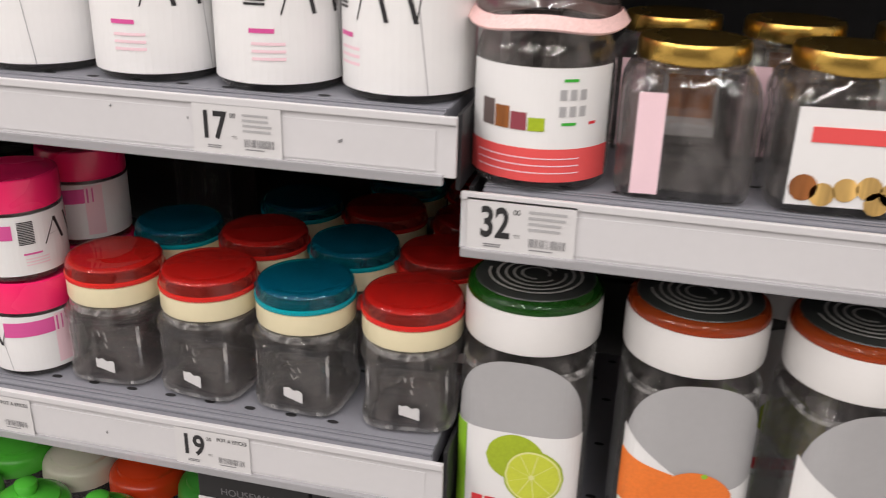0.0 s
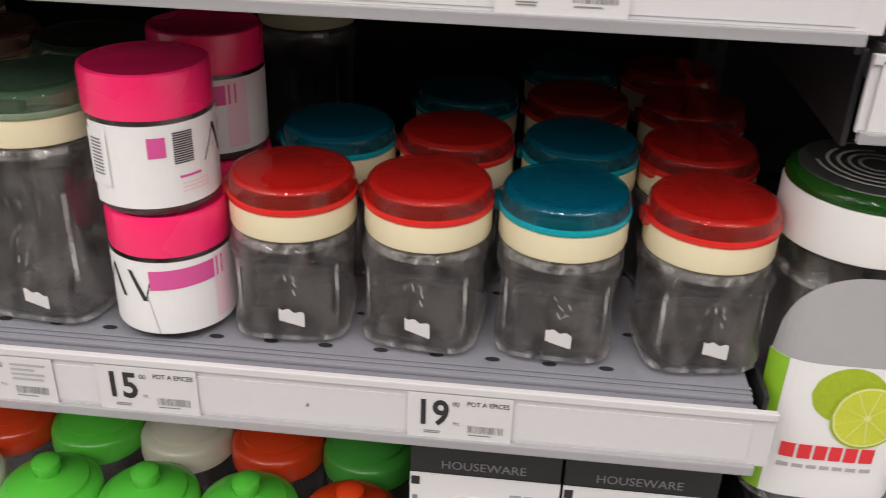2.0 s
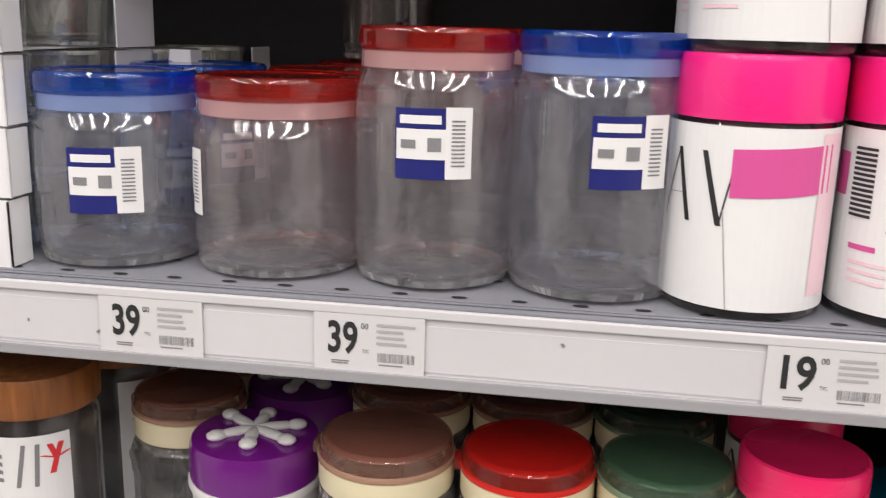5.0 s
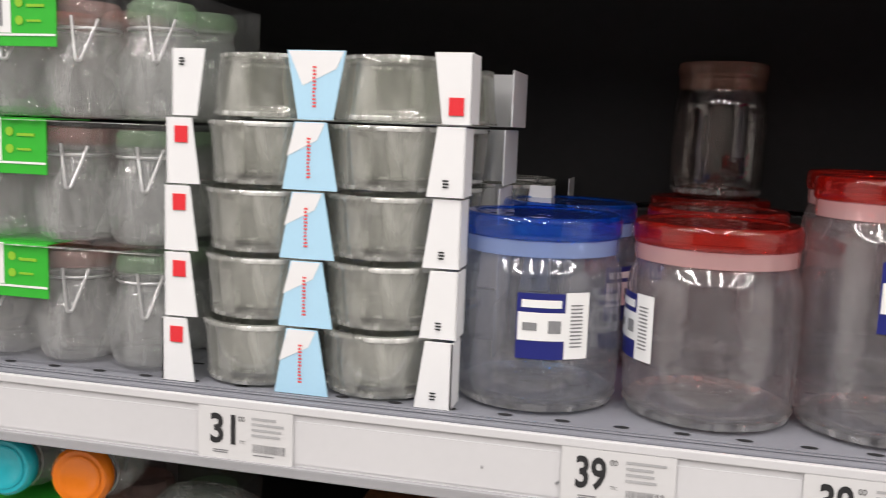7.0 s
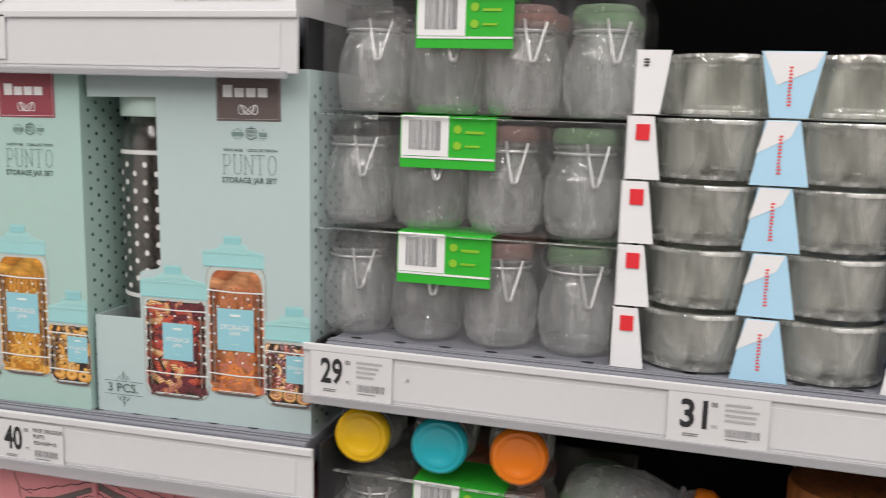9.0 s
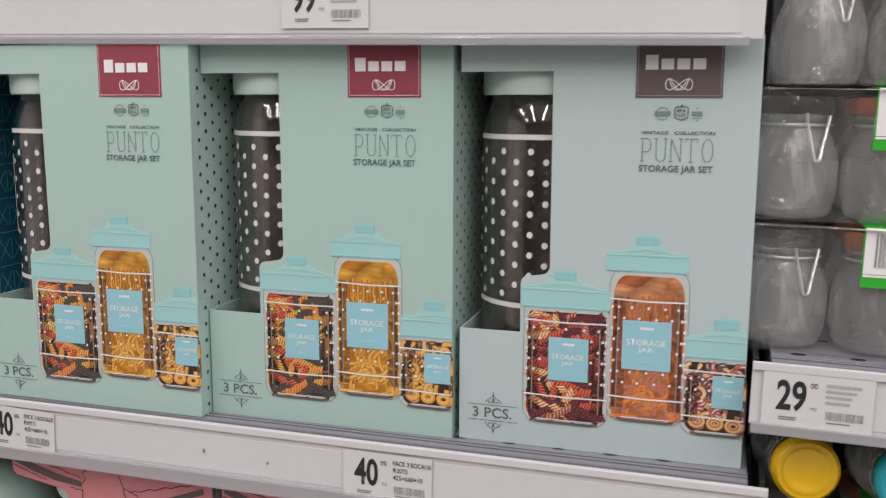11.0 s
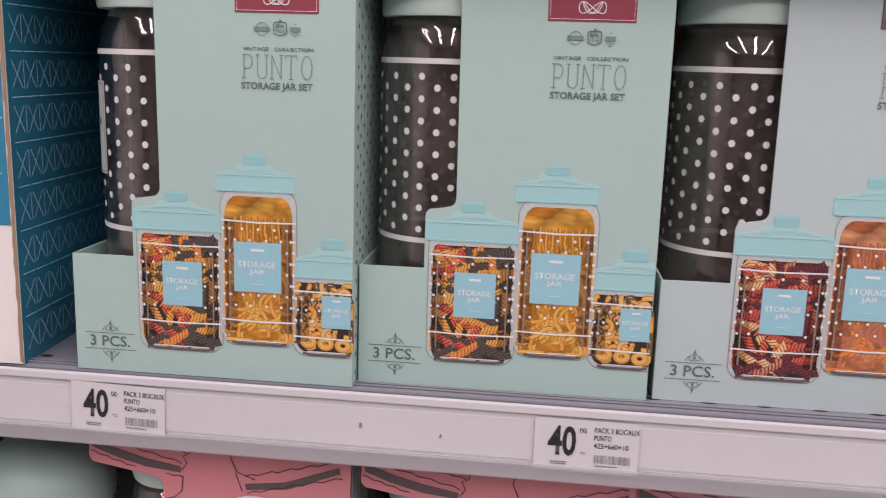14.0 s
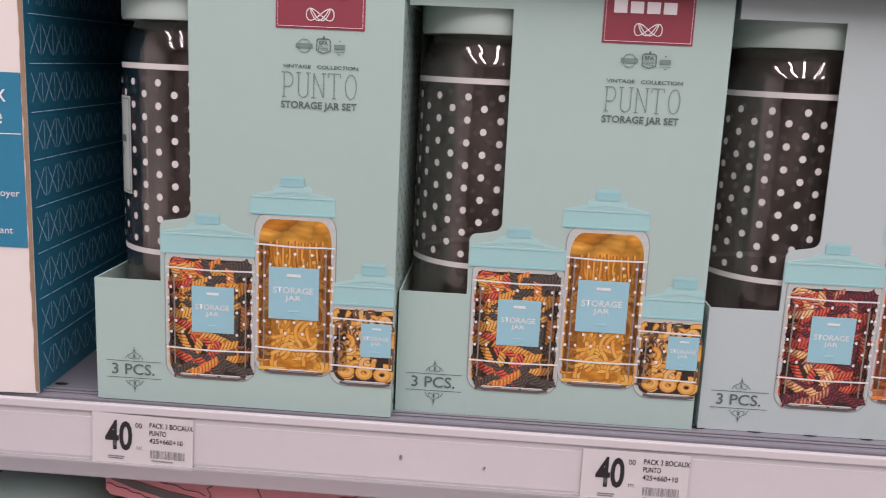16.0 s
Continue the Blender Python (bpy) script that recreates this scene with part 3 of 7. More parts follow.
def shelf(x0, x1, z, front=0.0, tall=0.040, lip=0.005, depth=None, label="grey steel shop shelf with a white price rail"):
    """A steel shelf whose top is at z, with its price rail in the plane y = front."""
    ob = thing("shelf", label, "shelf", "gondola shelves")
    y1 = BACK_Y - 0.032
    part("board", slab(x0 + 0.012, front + 0.014, z - 0.022, x1 - 0.012, y1, z, 0.0015), M_SHELF, ob, "grey perforated steel board")
    part("front_edge", slab(x0 + 0.010, front + 0.004, z - 0.030, x1 - 0.010, front + 0.0135, z - 0.0015, 0.003), M_SHELF, ob)
    for y, h in ((0.0185, 0.0012), (0.0235, 0.0012)):
        part("ridge", slab(x0 + 0.012, front + y, z + 0.0002, x1 - 0.012, front + y + 0.0025, z + h, 0.0004), M_SHELF, ob)
    holes = bmesh.new()
    n = int((x1 - x0 - 0.06) / 0.0366)
    for row in range(9):
        for i in range(n):
            cx, cy = x0 + 0.03 + 0.0366 * i + (0.018 if row % 2 else 0), front + 0.034 + 0.042 * row
            holes.faces.new([holes.verts.new((cx + 0.0052 * math.cos(a), cy + 0.0026 * math.sin(a), z + 0.0004)) for a in [2 * math.pi * q / 8 for q in range(8)]])
    tagged(part("perforations", holes, M_HOLE, ob), kind="stuff")
    rail = part("price_rail", slab(x0, front, z - tall, x1, front + 0.0035, z + 0.0015, 0.0009), M_RAIL, ob, "white plastic price rail")
    part("paper_strip", slab(x0 + 0.012, front - 0.0006, z - tall + 0.004, x1 - 0.014, front + 0.0002, z - 0.008), M_STRIP, rail, "grey-white paper strip")
    part("lower_lip", slab(x0 + 0.001, front - 0.0042, z - tall - lip, x1 - 0.008, front + 0.001, z - tall + 0.002, 0.0012), M_RAIL_EDGE, rail, "clear plastic lower lip")
    part("upper_bead", slab(x0, front - 0.002, z - 0.0035, x1, front + 0.0004, z + 0.002, 0.0008), M_RAIL, rail)
    part("bracket", slab(x0 + 0.001, front + 0.02, z - 0.055, x0 + 0.0045, y1, z - 0.001, 0.0008), M_POST, ob, "black shelf bracket")
    part("bracket", slab(x1 - 0.0045, front + 0.02, z - 0.055, x1 - 0.001, y1, z - 0.001, 0.0008), M_POST, ob, "black shelf bracket")
    return ob


Z_A, Z_B, Z_G = 1.211, 0.9405, 0.62
Z_E, Z_F = 1.158, 0.84
Z_D, Z_H = 1.459, 0.855
shelf(0.0, 1.342, Z_A)
shelf(0.0, 1.339, Z_B)
shelf(0.0, 1.342, Z_G)
shelf(0.0, 1.342, 1.66)
shelf(1.344, 2.684, Z_E, 0.01)
shelf(1.344, 2.684, Z_F, 0.01)
shelf(1.344, 2.684, 1.52, 0.01)
# the shelf of the boxed jar sets hangs a little low at its far end
TILT = pose(0, 0, 1.1315, 0, -0.95, 0)
low = shelf(-1.342, 0.0, 0.0, -0.014, 0.040, 0.009)
low.matrix_basis = pose(0.0145, 0, 1.1315, 0, -0.95, 0)
shelf(-1.342, -0.008, Z_D, 0.002, 0.044, 0.004)
shelf(-1.342, 0.0, Z_H, 0.0)
shelf(-1.342, 0.0, 1.90, 0.0)


# ---- price tags ----
def price_tag(price, lines, m, readable=True, w=0.066, label="white paper price tag with bold black number", cents="00"):
    ob = thing("price_tag", label, "price tag", "shelf price tags")
    h = w * 0.53
    part("paper", rect(-w / 2, -h / 2, w / 2, h / 2, -0.0008, -0.0004), M_PAPER, ob)
    words(ob, price, -w * 0.37, -0.0011, -h * 0.20, w * 0.27, h * 0.58, M_INK, 0.025)
    words(ob, cents, -w * 0.07, -0.0011, h * 0.26, w * 0.065, h * 0.10, M_INK)
    words(ob, "TTC", -w * 0.06, -0.0011, -h * 0.16, w * 0.06, h * 0.06, M_INK)
    if readable:
        for i, s in enumerate(lines):
            words(ob, s, w * 0.07, -0.0011, h * (0.29 - 0.15 * i), w * (0.033 * len(s)), h * 0.10, M_INK, 0.01)
    else:
        part("small_print", bars(w * 0.07, -h * 0.02, w * 0.43, h * 0.40, 4, -0.0011, False, len(price) + int(price), 0.45), M_LABEL_GREY, ob)
    part("barcode", bars(w * 0.08, -h * 0.30, w * 0.42, -h * 0.14, 26, -0.0011, True, int(price), 0.5), M_INK_GREY, ob)
    part("small_print", bars(w * 0.09, -h * 0.37, w * 0.40, -h * 0.33, 1, -0.0011, False, 3), M_INK_GREY, ob)
    part("small_print", bars(-w * 0.34, -h * 0.38, -w * 0.16, -h * 0.30, 2, -0.0011, False, 5), M_INK_GREY, ob)
    ob.matrix_basis = m
    return ob


BOX_LINES = ["PACK 3 BOCAUX", "PUNTO", "425+660+10"]
YT = -0.0012
price_tag("29", [], pose(0.040, YT, 1.190), False)
price_tag("31", [], pose(0.3065, YT, 1.190), False)
price_tag("39", [], pose(0.543, YT, 1.190), False)
price_tag("39", [], pose(0.678, YT, 1.190), False)
price_tag("19", [], pose(0.933, YT, 1.190), False)
price_tag("17", [], pose(1.187, YT, 1.190), False)
price_tag("22", [], pose(0.700, YT, 0.919), False)
price_tag("22", [], pose(0.851, YT, 0.919), False)
price_tag("15", ["POT A EPICES"], pose(0.946, YT, 0.919), True)
price_tag("19", ["POT A EPICES"], pose(1.147, YT, 0.919), True)
price_tag("32", [], pose(1.386, 0.01 + YT, 1.137), False, 0.074)
price_tag("40", BOX_LINES, TILT @ pose(-0.2445, -0.014 + YT, -0.0235, 0, 0.3), True, 0.068)
price_tag("40", BOX_LINES, TILT @ pose(-0.567, -0.014 + YT, -0.0225, 0, 1.6), True, 0.068, "white paper price tag set slightly askew")
price_tag("99", [], pose(-0.300, 0.002 + YT, 1.440), False)


# ---- scuffs and specks on the rails ----
rnd = random.Random(11)
for x, z, y in [(-0.3405, 1.1015, -0.0148), (-0.395, 1.104, -0.0148), (0.085, 1.192, -0.0008), (0.462, 1.188, -0.0008), (0.508, 1.184, -0.0008), (1.15, 1.196, -0.0008), (1.09, 1.200, -0.0008), (0.79, 1.198, -0.0008), (1.262, 1.190, -0.0008), (1.05, 0.918, -0.0008)]:
    mark = tagged(thing("scuff", "small dark scuff on a white price rail", "scuff", "rail scuffs"))
    w = rnd.uniform(0.0006, 0.0012)
    part("mark", poly([(-w, -w), (w * 0.6, -w * 1.4), (w, w), (-w * 0.4, w * 1.8)], -0.0003, 0.0), M_INK_GREY, mark)
    mark.matrix_basis = pose(x, y, z, 0, rnd.uniform(-60, 60), 0)


# ---- round clear jars with coloured lids (upper shelf of the middle bay) ----
def storage_jar(r, h, lid_mat, ring_mat, label, sticker=True, glass=M_GLASS_PLAIN):
    ob = thing("storage_jar", label, "jar", "clear storage jars")
    b = h - 0.025
    prof = [(r * 0.80, 0.0), (r * 0.93, 0.003), (r * 0.99, 0.012), (r, 0.022), (r, b - 0.022), (r * 0.985, b - 0.012), (r * 0.93, b - 0.004), (r * 0.90, b), (r * 0.90, b + 0.014)]
    part("body", shell(prof, 0.003, 0.007), glass, ob, "clear smooth glass body", True)
    part("foot", lathe([(r * 0.80, 0.0004), (r * 0.955, 0.0030), (r * 0.985, 0.0075), (r * 0.93, 0.0070), (r * 0.80, 0.0060)], 40), M_GLASS_FOOT, ob, "thick glass foot", True)
    # pale ring painted for the bright line around the glass floor
    part("inner_floor", lathe([(r * 0.70, 0.0076), (r * 0.86, 0.0084), (r * 0.90, 0.0104), (r * 0.84, 0.0094)], 40), M_GLASS_FOOT, ob, "", True)
    part("ring", lathe([(r * 0.90, b), (r * 0.935, b), (r * 0.935, b + 0.010), (r * 0.90, b + 0.010)]), ring_mat, ob, "pale plastic sealing ring", True)
    lid = lathe(eased([(r * 0.90, b + 0.0105), (r * 0.955, b + 0.0105), (r * 0.965, b + 0.013), (r * 0.965, h - 0.003), (r * 0.93, h), (r * 0.80, h - 0.0005), (r * 0.78, h - 0.0016), (0, h - 0.0016)], 0.002), 40)
    part("lid", lid, lid_mat, ob, "transparent coloured plastic lid", True)
    if sticker:
        top = b - 0.022
        lab = part("label", patch(r, -0.022, 0.010, top - 0.042, top, 8), M_NAVY, ob, "navy and white product label")
        part("white_field", patch(r, -0.021, 0.009, top - 0.030, top - 0.012, 8, lift=0.0008), M_LABEL, lab)
        part("mark", join(patch(r, -0.018, -0.009, top - 0.0235, top - 0.0185, 3, lift=0.0011), patch(r, -0.002, 0.006, top - 0.025, top - 0.017, 3, lift=0.0011)), M_INK_GREY, lab)
        part("logo_bar", patch(r, -0.019, 0.006, top - 0.009, top - 0.004, 4, lift=0.0008), M_LABEL, lab)
        bar = part("barcode_label", patch(r, 0.0085, 0.0245, top - 0.0415, top + 0.001, 5, lift=0.0010), M_LABEL, ob, "white barcode sticker")
        part("barcode", join(*[patch(r, 0.012, 0.020, top - 0.034 + 0.0024 * i, top - 0.0330 + 0.0024 * i, 2, lift=0.0013) for i in range(12)]), M_INK_GREY, bar)
    return ob


R1, H_S, H_T = 0.0555, 0.127, 0.160
blue_s = storage_jar(R1, H_S, M_LID_BLUE, M_RING_BLUE, "clear glass storage jar with transparent blue lid")
place(blue_s, [pose(0.480, 0.090, Z_A, 0, 0, 16), pose(0.486, 0.212, Z_A, 0, 0, 60)])
red_s = storage_jar(R1, H_S, M_LID_RED_CLEAR, M_RING_PINK, "clear glass storage jar with transparent red lid")
place(red_s, [pose(0.594, 0.090, Z_A, 0, 0, -66), pose(0.600, 0.212, Z_A, 0, 0, 130)])
copy_thing(red_s, pose(0.600, 0.345, Z_A, 0, 0, 200))
# the dark glass stands in for the shade at the back of the shelf
small = storage_jar(0.0425, 0.122, M_LID_BROWN, M_LID_BROWN, "glass jar with brown lid, stacked at the back, darkened for shade", False, M_GLASS_SMOKE)
place(small, [pose(0.605, 0.370, Z_A + H_S - 0.0004, 0, 0, -120)])
red_t = storage_jar(0.0515, H_T, M_LID_RED_CLEAR, M_RING_PINK, "tall clear glass storage jar with transparent red lid")
place(red_t, [pose(0.700, 0.088, Z_A, 0, 0, 6), pose(0.712, 0.205, Z_A, 0, 0, 100)])
blue_t = storage_jar(0.0545, H_T, M_LID_BLUE, M_RING_BLUE, "tall clear glass storage jar with transparent blue lid")
place(blue_t, [pose(0.8035, 0.088, Z_A, 0, 0, 18), pose(0.8200, 0.205, Z_A, 0, 0, 80)])


# ---- labelled jars with pink lids ----
def pink_jar(r, h, lid_h, lid_mat, label, scale=1.0):
    ob = thing("pink_lid_jar", label, "jar", "jars with pink lids")
    b = h - lid_h
    prof = [(r * 0.86, 0.0), (r * 0.96, 0.002), (r * 0.985, 0.008), (r * 0.985, b - 0.008), (r * 0.93, b - 0.002), (r * 0.88, b + 0.010)]
    part("body", shell(prof, 0.003, 0.007), M_GLASS, ob, "clear glass body with pinkish base", True)
    part("lid", lathe([(r * 0.90, b), (r * 1.0, b), (r * 1.005, b + 0.002), (r * 1.005, h - 0.004), (r * 0.985, h - 0.0008), (r * 0.93, h), (r * 0.90, h - 0.0012), (0, h - 0.0012)], 40), lid_mat, ob, "glossy pink plastic lid", True)
    z0, z1 = 0.007, b - 0.003
    lab = part("label", patch(r, -2.75 * r, 2.75 * r, z0, z1, 48), M_LABEL, ob, "white paper wrap with black and pink print")
    f = lambda a: z0 + (z1 - z0) * a
    part("pink_block", patch(r, 0.22 * r, 1.60 * r, lambda q: f(0.62) + 0.06 * (q - 0.22 * r), lambda q: f(0.88) + 0.06 * (q - 0.22 * r), 12, lift=0.0008), M_LABEL_PINK, lab)
    part("strokes", join(slanted(r, -0.80 * r, f(0.46), -0.52 * r, f(0.86), 0.0012), slanted(r, -0.30 * r, f(0.46), -0.52 * r, f(0.86), 0.0034), slanted(r, -0.72 * r, f(0.60), -0.40 * r, f(0.61), 0.004), slanted(r, 0.12 * r, f(0.46), -0.12 * r, f(0.86), 0.0034), slanted(r, 0.12 * r, f(0.46), 0.28 * r, f(0.86), 0.0010)), M_INK, lab)
    part("fold_line", slanted(r, 0.30 * r, f(0.0), 0.16 * r, f(0.55), 0.0007), M_LABEL_GREY, lab)
    part("small_print", join(*[patch(r, -1.25 * r, -0.75 * r, f(0.16 + 0.05 * i), f(0.18 + 0.05 * i), 4, lift=0.0008) for i in range(3)]), M_LABEL_PALE, lab)
    part("pink_line", patch(r, -1.28 * r, -0.9 * r, f(0.34), f(0.37), 4, lift=0.0008), M_LABEL_PINK, lab)
    part("pale_panel", patch(r, 1.30 * r, 1.70 * r, f(0.08), f(0.97), 4, lift=0.0008), M_LABEL_PALE, lab)
    part("pink_block", patch(r, -1.72 * r, -1.45 * r, f(0.62), f(0.86), 4, lift=0.0008), M_LABEL_PINK, lab)
    part("barcode", join(*[patch(r, -1.34 * r, -1.02 * r, f(0.52 + 0.028 * i), f(0.536 + 0.028 * i), 3, lift=0.0009) for i in range(14)]), M_INK, lab)
    return ob


BIG_LABEL = "tall glass jar with white wrap label and pink lid"
big = pink_jar(0.0475, 0.150, 0.036, M_PINK2, BIG_LABEL)
xs = (0.8935, 0.9925, 1.0915, 1.191, 1.2895)
poses = [pose(x, 0.071, Z_A, 0, 0, a) for x, a in zip(xs, (-34, 8, 62, 70, 14))]
poses += [pose(x + 0.004, 0.071, Z_A + 0.150, 0, 0, a) for x, a in zip(xs, (10, -60, 40, 5, 80))]
poses += [pose(x + 0.006, 0.175, Z_A, 0, 0, a) for x, a in zip(xs, (20, 70, 5, 40, -30))]
poses += [pose(x + 0.006, 0.175, Z_A + 0.150, 0, 0, a) for x, a in zip(xs[:2], (0, 30))]
place(big, poses)
small = pink_jar(0.0390, 0.0895, 0.027, M_PINK, "small glass jar with white wrap label, stacked in twos")
P = [pose(0.947, 0.061, Z_B, 0, 0, -14), pose(0.943, 0.061, Z_B + 0.0895, 0, 0, 116), pose(0.952, 0.150, Z_B, 0, 0, -30), pose(0.950, 0.150, Z_B + 0.0895, 0, 0, -40)]
jars = place(small, P)
for k in jars[1:2]:
    tagged(k, "small white-labelled glass jar with pink lid, on top")
sticker = patch(0.0390, -0.0365, -0.0205, 0.020, 0.055, 6, lift=0.0012)
st = part("price_sticker", sticker, M_LABEL, jars[1], "white barcode sticker", turn=pose(0, 0, 0, 0, 0, -104))
part("barcode", join(*[patch(0.0390, -0.033, -0.0245, 0.027 + 0.0022 * i, 0.0282 + 0.0022 * i, 3, lift=0.0015) for i in range(11)]), M_INK_GREY, st)


# ---- faceted spice jars with two-part lids ----
TOP_OF = {"red_lid": M_TOP_RED, "teal_lid": M_TOP_TEAL, "brown_lid": M_TOP_BROWN, "green_lid": M_TOP_GREEN}
EDGE_OF = {"red_lid": M_RIM_RED, "teal_lid": M_RIM_TEAL, "brown_lid": M_RIM_BROWN, "green_lid": M_RIM_GREEN}


def spice_jar(r, h, lid_mat, label, seed=1):
    ob = thing("spice_jar", label, "jar", "faceted jars with cream collars")
    lid_h, band_h = 0.0165, 0.0190
    b = h - lid_h - band_h
    prof = [(r * 0.78, 0.0, 4.5), (r * 0.90, 0.002, 4.5), (r * 0.955, 0.008, 4.2), (r * 0.955, b * 0.20, 4.0), (r * 0.89, b * 0.28, 4.2), (r * 0.90, b * 0.76, 4.2), (r * 0.985, b * 0.86, 3.4), (r * 0.985, b - 0.009, 2.8), (r * 0.93, b - 0.0025, 2.3), (r * 0.86, b, 2.05), (r * 0.86, b + 0.014, 2)]
    part("body", shell(prof, 0.0035, 0.007, 40), M_GLASS, ob, "clear moulded glass body with flat panels", True)
    part("foot", lathe([(r * 0.80, 0.0006, 4.4), (r * 0.935, 0.0040, 4.3), (r * 0.945, 0.0075, 4.2), (r * 0.86, 0.0066, 4.2)], 40), M_GLASS_FOOT, ob, "thick glass foot", True)
    # added pale ring that stands in for the white highlight under the collar
    part("shoulder_glint", lathe([(r * 0.93, b - 0.0085), (r * 0.992, b - 0.0070), (r * 1.0, b - 0.0045), (r * 0.975, b - 0.0018), (r * 0.90, b - 0.0008)], 40), M_GLASS_FOOT, ob, "pale bead standing for the light streak under the collar", True)
    chips = random.Random(seed + 40)
    for i in range(26 if h > 0.15 else 13):
        q, zc = chips.gauss(0.0, 0.009), b * (chips.uniform(0.30, 0.76) if h > 0.15 else chips.uniform(0.48, 0.74))
        g, ln = chips.uniform(0, 3.14), chips.uniform(0.002, 0.0045)
        part("embossing", slanted(r * 0.90, q - ln * math.cos(g) / 2, zc - ln * math.sin(g) / 2 - 0.0008, q + ln * math.cos(g) / 2, zc + ln * math.sin(g) / 2 + 0.0008, 0.0009, 0.0004, 4.2), M_GLASS_FOOT, ob)
    # pale strips paint the upright streaks of light on the jar's corners
    for a in (45, 135, 225, 315):
        part("corner", patch(r * 1.084, -0.0015, 0.0015, b * 0.27, b * 0.77, 4, 2.0, 0.0), M_GLASS_FOOT, ob, "", True, turn=pose(0, 0, 0, 0, 0, a))
    part("collar", lathe([(r * 0.88, b + 0.001), (r * 0.985, b + 0.001), (r, b + 0.003), (r, b + band_h - 0.001), (r * 0.97, b + band_h), (r * 0.88, b + band_h)], 40), M_CREAM, ob, "cream plastic collar", True)
    z = b + band_h
    lid = part("lid", lathe([(r * 0.86, z + 0.0004), (r * 1.01, z + 0.0004), (r * 1.02, z + 0.002), (r * 0.99, z + 0.004), (r * 0.985, h - 0.0065), (r * 0.970, h - 0.0034), (r * 0.935, h - 0.0014), (r * 0.88, h - 0.0006), (r * 0.84, h - 0.0009), (r * 0.5, h - 0.0006), (0, h - 0.0004)], 40), lid_mat, ob, "translucent coloured flip lid", True)
    part("lid_rim", lathe([(r * 0.985, z + 0.0002), (r * 1.022, z + 0.0004), (r * 1.030, z + 0.0018), (r * 1.022, z + 0.0034), (r * 0.985, z + 0.0040)], 40), EDGE_OF[lid_mat.name], lid, "thicker lid edge, coloured brighter as if lit", True)
    part("lid_top", lathe([(0, h - 0.0022), (r * 0.86, h - 0.0022), (r * 0.93, h - 0.0034), (r * 0.925, h - 0.0044), (r * 0.85, h - 0.0034), (0, h - 0.0034)], 40), TOP_OF[lid_mat.name], lid, "flat top, coloured darker for the dim inside of the lid", True)
    part("spout", slab(-r * 0.42, -r * 0.90, z + 0.003, r * 0.42, -r * 0.66, z + 0.0095, 0.002), M_LID_DARK, lid, "dark pour opening")
    part("hinge", slab(-r * 1.10, -0.006, z - 0.003, -r * 0.97, 0.008, z + 0.006, 0.002), lid_mat, lid)
    rnd = random.Random(seed)
    s = rnd.uniform(-0.002, 0.010)
    lab = part("torn_sticker", patch(r * 0.955, s - 0.005, s + 0.011, lambda q: 0.018 - 0.30 * (q - s) + 0.0004 * math.sin(q * 1900), lambda q: 0.0275 - 0.22 * (q - s) + 0.0009 * math.sin(q * 800 + 1.0), 14, 4.2), M_PAPER, ob, "small torn white sticker")
    return ob


SH, TA, RS = 0.1110, 0.1620, 0.0410
s_red = spice_jar(RS, SH, M_LID_RED, "short glass spice jar with translucent red lid", 1)
XS = (1.0285, 1.1168, 1.2030, 1.2945)
place(s_red, [pose(XS[0], 0.070, Z_B, 0, 0, 4), pose(XS[1], 0.070, Z_B, 0, 0, -6), pose(XS[3], 0.071, Z_B, 0, 0, 8)]
      + [pose(XS[1] + 0.010, 0.160, Z_B), pose(XS[3] + 0.004, 0.161, Z_B, 0, 0, 30), pose(XS[2] + 0.012, 0.252, Z_B), pose(XS[3] + 0.012, 0.253, Z_B), pose(XS[3] + 0.004, 0.344, Z_B)])
s_teal = spice_jar(RS, SH, M_LID_TEAL, "short glass spice jar with translucent teal lid", 4)
place(s_teal, [pose(XS[2], 0.071, Z_B, 0, 0, -3), pose(XS[0] + 0.012, 0.160, Z_B), pose(XS[2] + 0.012, 0.160, Z_B), pose(XS[1] + 0.010, 0.252, Z_B), pose(XS[2] + 0.010, 0.344, Z_B)])
t_brown = spice_jar(0.0465, TA, M_LID_BROWN, "tall glass spice jar with translucent brown lid", 7)
place(t_brown, [pose(0.674, 0.071, Z_B), pose(0.672, 0.172, Z_B), pose(0.768, 0.172, Z_B), pose(0.680, 0.275, Z_B)])
t_red = spice_jar(0.0450, TA, M_LID_RED, "tall glass spice jar with translucent red lid", 8)
place(t_red, [pose(0.7705, 0.071, Z_B, 0, 0, 5)])
t_green = spice_jar(0.0440, TA, M_LID_GREEN, "tall glass spice jar with translucent green lid", 9)
place(t_green, [pose(0.8610, 0.071, Z_B, 0, 0, -5), pose(0.860, 0.168, Z_B), pose(0.968, 0.372, Z_B)])


